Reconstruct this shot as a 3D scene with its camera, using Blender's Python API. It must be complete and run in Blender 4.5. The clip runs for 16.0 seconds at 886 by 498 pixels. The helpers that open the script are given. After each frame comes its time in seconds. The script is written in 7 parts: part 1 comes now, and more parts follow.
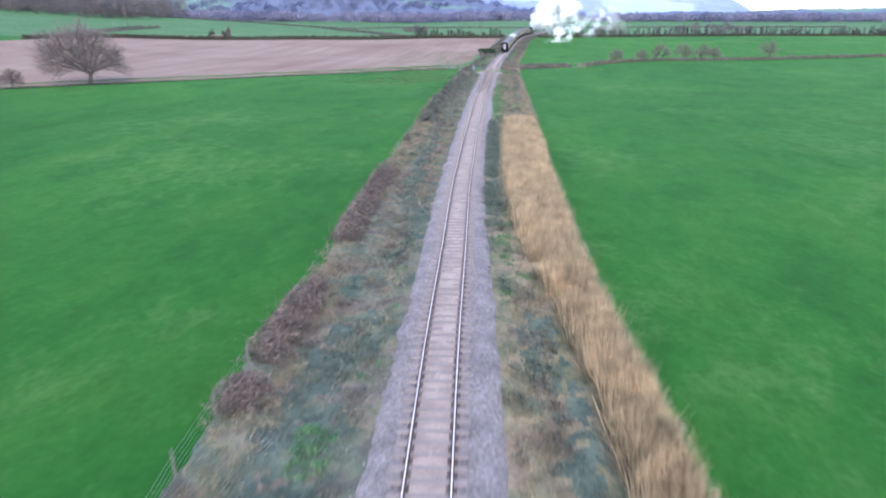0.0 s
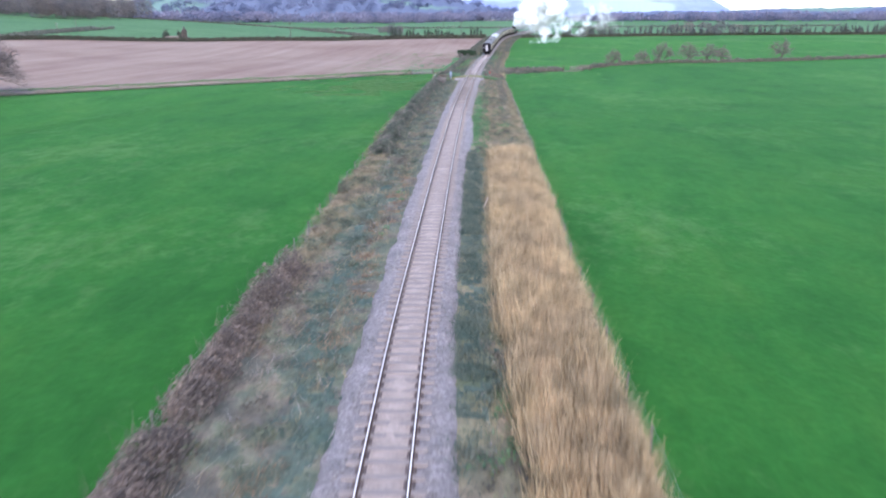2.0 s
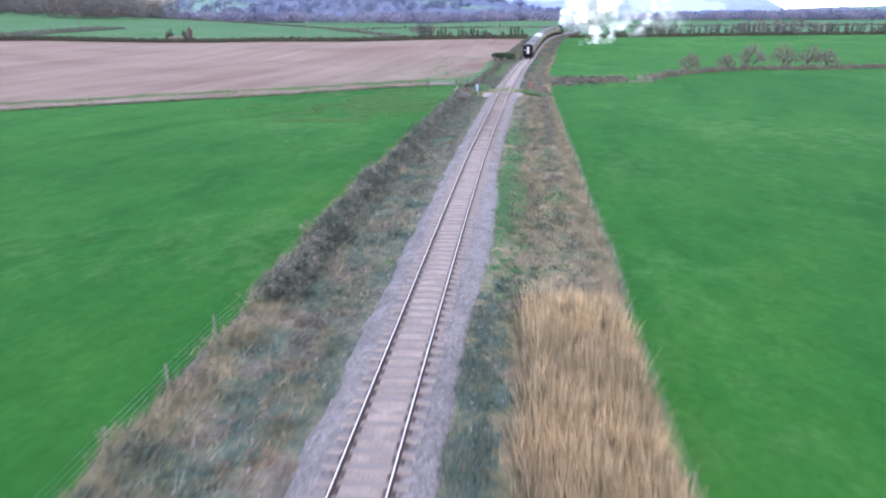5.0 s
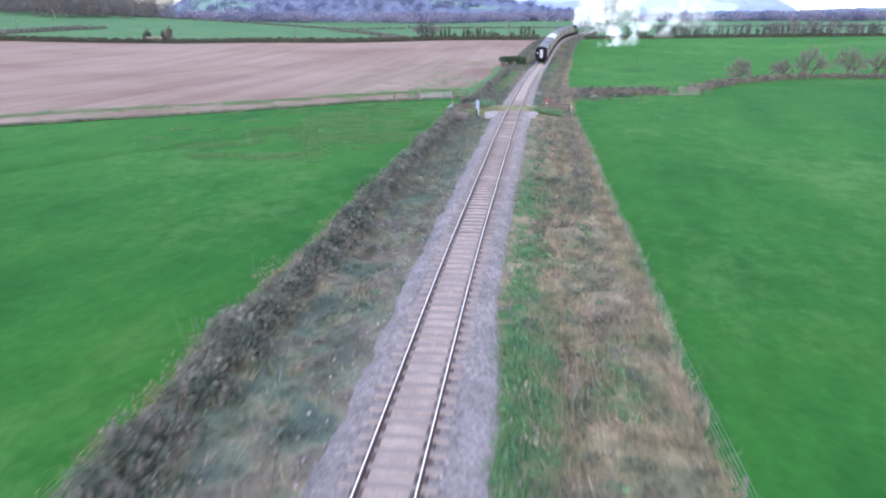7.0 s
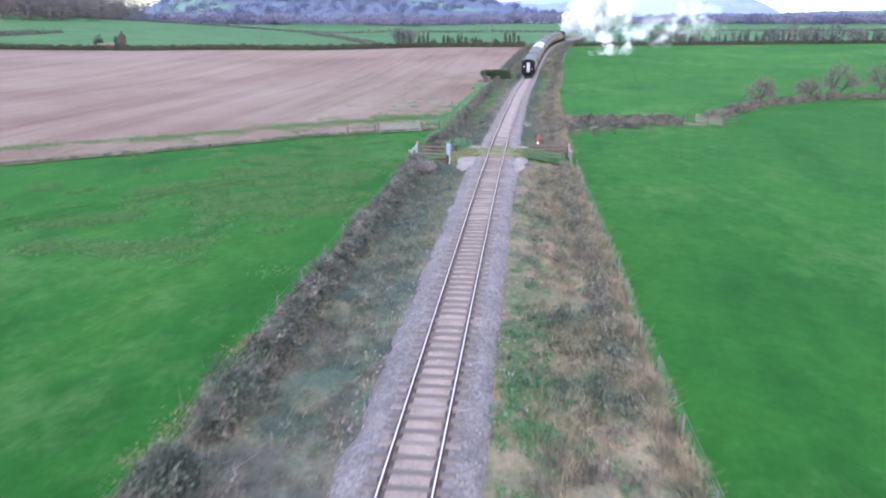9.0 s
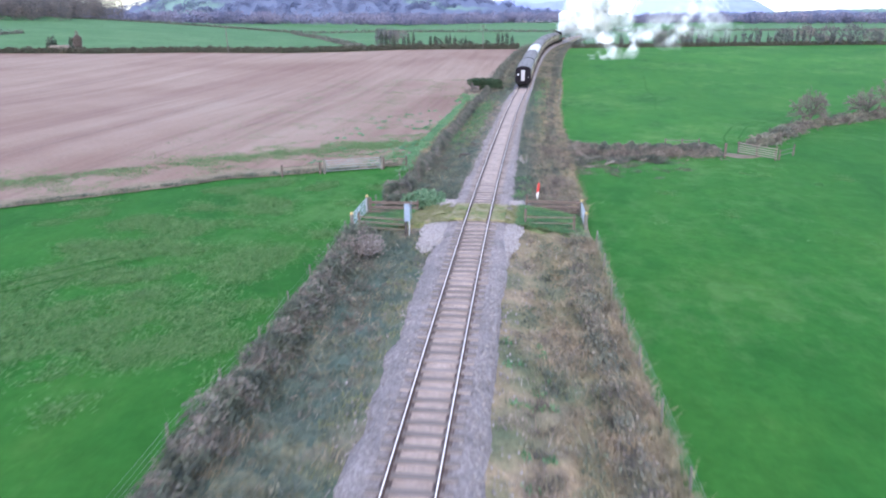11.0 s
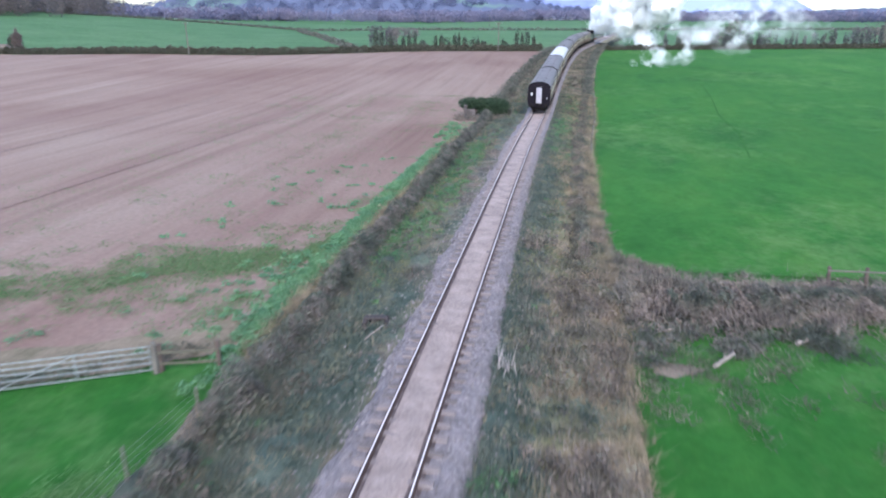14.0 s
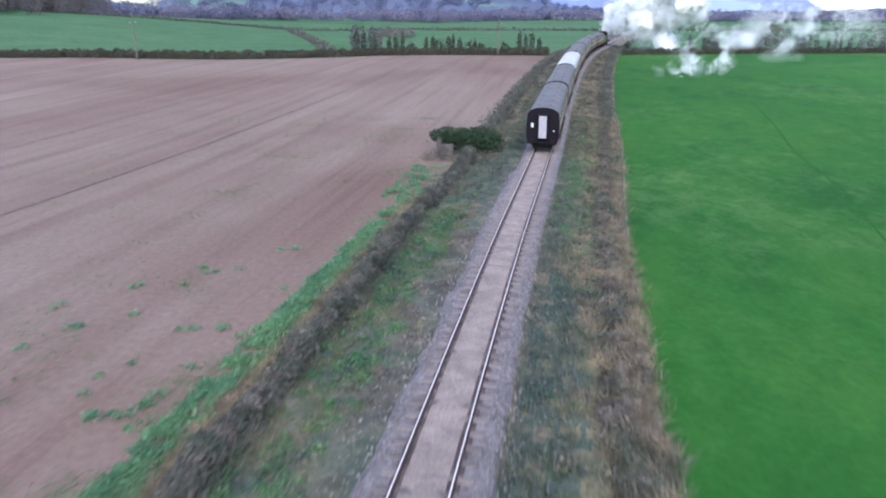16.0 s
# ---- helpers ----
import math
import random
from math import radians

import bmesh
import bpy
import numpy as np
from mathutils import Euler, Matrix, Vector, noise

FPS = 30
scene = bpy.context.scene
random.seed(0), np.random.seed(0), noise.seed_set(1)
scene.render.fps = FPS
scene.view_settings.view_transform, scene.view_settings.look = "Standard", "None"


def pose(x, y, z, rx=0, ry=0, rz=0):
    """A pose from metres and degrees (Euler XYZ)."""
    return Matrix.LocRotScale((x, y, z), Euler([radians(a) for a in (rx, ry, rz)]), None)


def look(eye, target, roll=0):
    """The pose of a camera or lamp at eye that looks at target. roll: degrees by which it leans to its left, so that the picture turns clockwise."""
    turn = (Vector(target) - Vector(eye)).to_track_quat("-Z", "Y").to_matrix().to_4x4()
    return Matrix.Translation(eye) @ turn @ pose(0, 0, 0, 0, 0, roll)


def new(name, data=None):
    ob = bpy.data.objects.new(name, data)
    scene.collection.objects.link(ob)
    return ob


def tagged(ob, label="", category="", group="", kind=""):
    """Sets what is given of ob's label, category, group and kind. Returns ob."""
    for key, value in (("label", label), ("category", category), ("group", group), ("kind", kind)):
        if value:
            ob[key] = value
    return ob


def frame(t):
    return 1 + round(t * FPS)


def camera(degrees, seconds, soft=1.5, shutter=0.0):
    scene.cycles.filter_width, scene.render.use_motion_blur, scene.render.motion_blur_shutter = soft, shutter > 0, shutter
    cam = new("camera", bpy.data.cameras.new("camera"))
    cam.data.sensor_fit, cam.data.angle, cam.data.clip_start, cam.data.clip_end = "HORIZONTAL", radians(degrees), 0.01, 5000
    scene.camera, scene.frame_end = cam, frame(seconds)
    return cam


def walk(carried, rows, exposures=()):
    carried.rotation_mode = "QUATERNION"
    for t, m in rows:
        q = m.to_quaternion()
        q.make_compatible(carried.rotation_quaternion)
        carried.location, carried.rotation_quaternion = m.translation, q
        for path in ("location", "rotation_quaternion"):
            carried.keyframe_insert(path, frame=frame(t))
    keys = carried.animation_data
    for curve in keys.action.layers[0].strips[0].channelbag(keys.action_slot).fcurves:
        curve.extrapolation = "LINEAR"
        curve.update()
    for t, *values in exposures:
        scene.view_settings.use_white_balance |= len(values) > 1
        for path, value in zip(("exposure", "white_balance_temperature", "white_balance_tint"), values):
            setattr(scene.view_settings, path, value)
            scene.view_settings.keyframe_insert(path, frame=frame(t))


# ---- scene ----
cam = camera(64.0, 16.0, 2.0, 0.5)
PATH = [
    (0, (0.950, 2.240, 13.919), (0.730, 4.125, 13.290), -0.12),
    (0.5, (0.315, 10.066, 13.478), (0.127, 11.955, 12.850), -0.10),
    (1, (-0.077, 17.793, 13.162), (-0.249, 19.684, 12.535), -0.20),
    (1.5, (-0.291, 25.239, 13.011), (-0.456, 27.130, 12.383), -0.25),
    (2, (-0.274, 32.333, 12.777), (-0.448, 34.224, 12.150), -0.31),
    (2.5, (-0.185, 39.321, 12.635), (-0.448, 41.201, 12.008), -0.35),
    (3, (-0.217, 46.729, 12.402), (-0.486, 48.609, 11.774), -0.48),
    (3.5, (-0.448, 54.009, 12.132), (-0.721, 55.889, 11.505), -0.45),
    (4, (-0.667, 61.144, 11.862), (-0.941, 63.024, 11.235), -0.50),
    (6.5, (-2.564, 95.842, 11.001), (-2.868, 97.718, 10.378), -0.33),
    (7, (-3.071, 103.204, 10.798), (-3.378, 105.080, 10.174), -0.36),
    (7.5, (-3.519, 110.060, 10.850), (-3.830, 111.936, 10.228), -0.35),
    (8, (-3.898, 115.858, 11.579), (-4.211, 117.734, 10.960), -0.23),
    (8.5, (-4.094, 120.448, 12.049), (-4.375, 122.329, 11.429), -0.19),
    (11, (-4.936, 147.407, 12.337), (-5.188, 149.291, 11.713), -0.26),
    (11.5, (-5.054, 153.934, 12.348), (-5.317, 155.816, 11.724), -0.18),
    (12, (-5.061, 160.766, 12.274), (-5.328, 162.647, 11.648), -0.09),
    (12.5, (-4.950, 167.832, 12.087), (-5.241, 169.709, 11.461), -0.00),
    (13, (-4.678, 174.863, 11.913), (-4.991, 176.736, 11.286), -0.15),
    (13.5, (-4.487, 181.758, 11.821), (-4.807, 183.630, 11.193), -0.17),
    (14, (-4.479, 189.128, 11.641), (-4.802, 190.999, 11.012), -0.09),
    (14.5, (-4.518, 196.216, 11.506), (-4.842, 198.087, 10.878), -0.11),
    (15, (-4.687, 202.739, 11.557), (-5.014, 204.609, 10.928), 0.03),
    (15.5, (-4.980, 209.651, 11.505), (-5.310, 211.520, 10.876), -0.02),
    (16, (-5.370, 216.520, 11.366), (-5.710, 218.387, 10.736), 0.03),
]
EXPO = 1.85
walk(cam, [(t, look(eye, target, roll)) for t, eye, target, roll in PATH], [(0, EXPO, 6450, 14), (6, EXPO + 0.02, 6480, 14), (12.5, EXPO + 0.04, 6480, 14), (14, EXPO - 0.19, 6430, 13), (15, EXPO - 0.33, 6400, 13), (16, EXPO - 0.42, 6400, 13)])

# ---- world and light ----
world = bpy.data.worlds.new("overcast_sky")
scene.world = world
world.use_nodes = True
wn = world.node_tree.nodes
wn.clear()
sky = wn.new("ShaderNodeTexSky")
sky.sky_type, sky.sun_disc = "NISHITA", False
sky.sun_elevation, sky.sun_rotation = radians(38), radians(200)
sky.air_density, sky.dust_density, sky.ozone_density = 1.0, 1.0, 3.0
bg = wn.new("ShaderNodeBackground")
bg.inputs["Strength"].default_value = 0.15
wo = wn.new("ShaderNodeOutputWorld")
world.node_tree.links.new(sky.outputs[0], bg.inputs[0])
world.node_tree.links.new(bg.outputs[0], wo.inputs[0])
sun_data = bpy.data.lights.new("sun", "SUN")
sun_data.energy, sun_data.angle, sun_data.color = 1.3, radians(25), (1.0, 0.97, 0.93)
sun = new("sun", sun_data)
sun.matrix_world = look((0, 0, 100), (0 - 40 * 0.34, 40 * 0.94, 100 - 31))


# ---- materials ----
def nodes_of(name):
    m = bpy.data.materials.new(name)
    m.use_nodes = True
    return m, m.node_tree.nodes, m.node_tree.links, m.node_tree.nodes["Principled BSDF"]


def ramp(nodes, stops):
    r = nodes.new("ShaderNodeValToRGB")
    while len(r.color_ramp.elements) < len(stops):
        r.color_ramp.elements.new(0.5)
    for e, (p, c) in zip(r.color_ramp.elements, stops):
        e.position, e.color = p, (*c, 1)
    return r


def tex_noise(nodes, links, scale, detail=4, rough=0.6, stretch=None, space="Object"):
    tc = nodes.new("ShaderNodeTexCoord")
    mp = nodes.new("ShaderNodeMapping")
    if stretch:
        mp.inputs["Scale"].default_value = stretch[:3]
        if len(stretch) > 3:
            mp.inputs["Rotation"].default_value = (0, 0, radians(stretch[3]))
    n = nodes.new("ShaderNodeTexNoise")
    n.inputs["Scale"].default_value, n.inputs["Detail"].default_value, n.inputs["Roughness"].default_value = scale, detail, rough
    links.new(tc.outputs[space], mp.inputs[0])
    links.new(mp.outputs[0], n.inputs[0])
    return n


def mixed(nodes, links, a, b, fac, mode="MIX"):
    x = nodes.new("ShaderNodeMix")
    x.data_type, x.blend_type = "RGBA", mode
    for sock, v in ((x.inputs[0], fac), (x.inputs[6], a), (x.inputs[7], b)):
        if isinstance(v, (int, float)):
            sock.default_value = v
        elif isinstance(v, tuple):
            sock.default_value = (*v, 1)
        else:
            links.new(v, sock)
    return x.outputs[2]


def bumped(nodes, links, bsdf, height, strength, distance):
    b = nodes.new("ShaderNodeBump")
    b.inputs["Strength"].default_value, b.inputs["Distance"].default_value = strength, distance
    links.new(height, b.inputs["Height"])
    links.new(b.outputs[0], bsdf.inputs["Normal"])


def surface(name, stops, scale, fine=None, rough=0.9, bump=0.4, dist=0.02, stretch=None, metal=0.0, spec=0.3, big=None, drift=None):
    """A matt surface: colours over a noise, a finer grain on top, an optional slow mottling and a relief."""
    m, n, l, b = nodes_of(name)
    a = tex_noise(n, l, scale, 5, 0.65, stretch)
    r = ramp(n, stops)
    l.new(a.outputs[0], r.inputs[0])
    col = r.outputs[0]
    if drift:
        col = drifted(n, l, col, drift)
    f = tex_noise(n, l, fine or scale * 9, 3, 0.7, stretch)
    g = ramp(n, [(0.3, (0.72, 0.72, 0.72)), (0.7, (1.2, 1.2, 1.2))])
    l.new(f.outputs[0], g.inputs[0])
    col = mixed(n, l, col, g.outputs[0], 1.0, "MULTIPLY")
    if big:
        w = tex_noise(n, l, big[0], 3, 0.5)
        h = ramp(n, [(0.35, big[1]), (0.65, big[2])])
        l.new(w.outputs[0], h.inputs[0])
        col = mixed(n, l, col, h.outputs[0], 1.0, "MULTIPLY")
    l.new(col, b.inputs["Base Color"])
    b.inputs["Roughness"].default_value, b.inputs["Metallic"].default_value = rough, metal
    b.inputs["Specular IOR Level"].default_value = spec
    if bump:
        bumped(n, l, b, f.outputs[0], bump, dist)
    return m


# slow drifts of colour over the verges: wet blue-green, grey-green, straw, mauve-brown
DRIFT = [(0.34, (0.052, 0.074, 0.066)), (0.43, (0.088, 0.113, 0.088)), (0.485, (0.142, 0.146, 0.100)), (0.53, (0.180, 0.161, 0.126)), (0.565, (0.138, 0.115, 0.096)), (0.63, (0.108, 0.094, 0.083)), (0.70, (0.068, 0.064, 0.056))]
DRY_DRIFT = [(0.36, (0.105, 0.128, 0.080)), (0.46, (0.205, 0.182, 0.110)), (0.54, (0.290, 0.228, 0.155)), (0.62, (0.200, 0.160, 0.122)), (0.70, (0.120, 0.108, 0.080))]
RIDGE = [(0.36, (0.082, 0.098, 0.086)), (0.45, (0.122, 0.145, 0.112)), (0.53, (0.220, 0.187, 0.176)), (0.60, (0.110, 0.138, 0.108)), (0.70, (0.205, 0.176, 0.170))]


def drifted(n, l, col, drift):
    size, stops, amount = drift
    w = tex_noise(n, l, size, 3, 0.55)
    r = ramp(n, stops)
    l.new(w.outputs[0], r.inputs[0])
    return mixed(n, l, col, r.outputs[0], amount)


def leafy(name, stops, rough=0.75, through_light=0.25, patch=None, drift=None):
    """Leaves, blades and twigs: each island takes its own colour; slow patches shift the tone over the ground."""
    m, n, l, b = nodes_of(name)
    g = n.new("ShaderNodeNewGeometry")
    r = ramp(n, stops)
    l.new(g.outputs["Random Per Island"], r.inputs[0])
    col = r.outputs[0]
    if drift:
        col = drifted(n, l, col, drift)
        w = tex_noise(n, l, 1.15, 3, 0.6)
        h = ramp(n, [(0.36, (0.60, 0.62, 0.63)), (0.5, (0.96, 0.96, 0.95)), (0.64, (1.32, 1.29, 1.27))])
        l.new(w.outputs[0], h.inputs[0])
        col = mixed(n, l, col, h.outputs[0], 1.0, "MULTIPLY")
    if patch:
        w = tex_noise(n, l, patch[0], 3, 0.6)
        h = ramp(n, [(0.4, patch[1]), (0.6, patch[2])])
        l.new(w.outputs[0], h.inputs[0])
        col = mixed(n, l, col, h.outputs[0], 1.0, "MULTIPLY")
    l.new(col, b.inputs["Base Color"])
    b.inputs["Roughness"].default_value = rough
    b.inputs["Specular IOR Level"].default_value = 0.15
    if through_light:
        t = n.new("ShaderNodeBsdfTranslucent")
        l.new(col, t.inputs[0])
        s = n.new("ShaderNodeMixShader")
        s.inputs[0].default_value = through_light
        l.new(b.outputs[0], s.inputs[1])
        l.new(t.outputs[0], s.inputs[2])
        l.new(s.outputs[0], n["Material Output"].inputs[0])
    return m


def grass_field(name="pasture_grass", gain=(1, 1, 1)):
    m, n, l, b = nodes_of(name)
    big = tex_noise(n, l, 0.016, 4, 0.55)
    mid = tex_noise(n, l, 0.16, 5, 0.65, (1, 0.45, 1, 8))
    fine = tex_noise(n, l, 2.2, 4, 0.75)
    r = ramp(n, [(0.28, (0.0110, 0.066, 0.0125)), (0.46, (0.0175, 0.090, 0.0165)), (0.62, (0.0245, 0.098, 0.0180)), (0.80, (0.050, 0.116, 0.030))])
    l.new(mid.outputs[0], r.inputs[0])
    h = ramp(n, [(0.35, (0.84, 0.92, 0.86)), (0.65, (1.22, 1.16, 1.05))])
    l.new(big.outputs[0], h.inputs[0])
    col = mixed(n, l, r.outputs[0], h.outputs[0], 1.0, "MULTIPLY")
    tuft = tex_noise(n, l, 0.55, 6, 0.72, (1, 0.7, 1, 30))
    spot = tex_noise(n, l, 0.035, 2, 0.5)
    both = n.new("ShaderNodeMath")
    both.operation = "MULTIPLY"
    l.new(tuft.outputs[0], both.inputs[0])
    l.new(spot.outputs[0], both.inputs[1])
    tr = ramp(n, [(0.26, (0, 0, 0)), (0.40, (0.42, 0.42, 0.42))])
    l.new(both.outputs[0], tr.inputs[0])
    col = mixed(n, l, col, (0.085, 0.160, 0.055), tr.outputs[0])
    col = mixed(n, l, col, gain, 1.0, "MULTIPLY")
    clump = tex_noise(n, l, 0.75, 5, 0.7, (1, 0.6, 1, 15))
    cg = ramp(n, [(0.32, (0.84, 0.88, 0.86)), (0.5, (1.0, 1.0, 1.0)), (0.68, (1.15, 1.10, 1.13))])
    l.new(clump.outputs[0], cg.inputs[0])
    col = mixed(n, l, col, cg.outputs[0], 1.0, "MULTIPLY")
    g = ramp(n, [(0.3, (0.82, 0.84, 0.80)), (0.7, (1.15, 1.13, 1.15))])
    l.new(fine.outputs[0], g.inputs[0])
    col = mixed(n, l, col, g.outputs[0], 1.0, "MULTIPLY")
    l.new(col, b.inputs["Base Color"])
    b.inputs["Roughness"].default_value = 0.95
    b.inputs["Specular IOR Level"].default_value = 0.09
    b.inputs["Sheen Weight"].default_value = 0.038
    b.inputs["Sheen Roughness"].default_value = 0.4
    b.inputs["Sheen Tint"].default_value = (0.36, 0.85, 0.22, 1)
    bumped(n, l, b, fine.outputs[0], 0.6, 0.08)
    return m


def ploughed():
    m, n, l, b = nodes_of("stubble_soil")
    big = tex_noise(n, l, 0.022, 4, 0.6)
    band = tex_noise(n, l, 0.16, 3, 0.55, (1.0, 0.045, 1, -2))
    row = tex_noise(n, l, 0.62, 4, 0.6, (1.0, 0.03, 1, -2))
    fine = tex_noise(n, l, 3.0, 4, 0.8)
    r = ramp(n, [(0.26, (0.184, 0.124, 0.106)), (0.45, (0.231, 0.163, 0.136)), (0.6, (0.239, 0.174, 0.146)), (0.75, (0.258, 0.191, 0.162))])
    l.new(row.outputs[0], r.inputs[0])
    k = ramp(n, [(0.36, (0.91, 0.86, 0.87)), (0.5, (1.0, 0.99, 0.98)), (0.64, (1.05, 1.06, 1.06))])
    l.new(band.outputs[0], k.inputs[0])
    col = mixed(n, l, r.outputs[0], k.outputs[0], 1.0, "MULTIPLY")
    h = ramp(n, [(0.36, (0.82, 0.75, 0.73)), (0.5, (0.96, 0.94, 0.93)), (0.64, (1.04, 1.07, 1.05))])
    l.new(big.outputs[0], h.inputs[0])
    col = mixed(n, l, col, h.outputs[0], 1.0, "MULTIPLY")
    g = ramp(n, [(0.3, (0.78, 0.78, 0.78)), (0.7, (1.18, 1.18, 1.18))])
    l.new(fine.outputs[0], g.inputs[0])
    col = mixed(n, l, col, g.outputs[0], 1.0, "MULTIPLY")
    l.new(col, b.inputs["Base Color"])
    b.inputs["Roughness"].default_value = 0.95
    b.inputs["Specular IOR Level"].default_value = 0.1
    b.inputs["Sheen Weight"].default_value = 0.02
    b.inputs["Sheen Roughness"].default_value = 0.5
    b.inputs["Sheen Tint"].default_value = (0.95, 0.72, 0.55, 1)
    bumped(n, l, b, fine.outputs[0], 0.7, 0.06)
    return m


def wooded_hill(name, dark, light, meadow, amount, scale):
    """Winter woods on a far hillside, with pale meadows between them; distance haze sits in the colours."""
    m, n, l, b = nodes_of(name)
    v = tex_noise(n, l, scale, 6, 0.75)
    r = ramp(n, [(0.35, dark), (0.65, light)])
    l.new(v.outputs[0], r.inputs[0])
    w = tex_noise(n, l, scale * 0.16, 2, 0.4, (1, 1, 2.2))
    k = ramp(n, [(amount, (0, 0, 0)), (amount + 0.02, (1, 1, 1))])
    l.new(w.outputs[0], k.inputs[0])
    l.new(mixed(n, l, r.outputs[0], meadow, k.outputs[0]), b.inputs["Base Color"])
    b.inputs["Roughness"].default_value = 1.0
    b.inputs["Specular IOR Level"].default_value = 0.0
    bumped(n, l, b, v.outputs[0], 0.6, 6.0)
    return m


def painted(name, colour, rough=0.5, metal=0.0, dirt=0.25, scale=3.0, spec=0.35):
    dark = tuple(c * (1 - dirt) * 0.9 for c in colour)
    return surface(name, [(0.3, dark), (0.6, colour)], scale, scale * 7, rough, 0.1, 0.004, None, metal, spec)


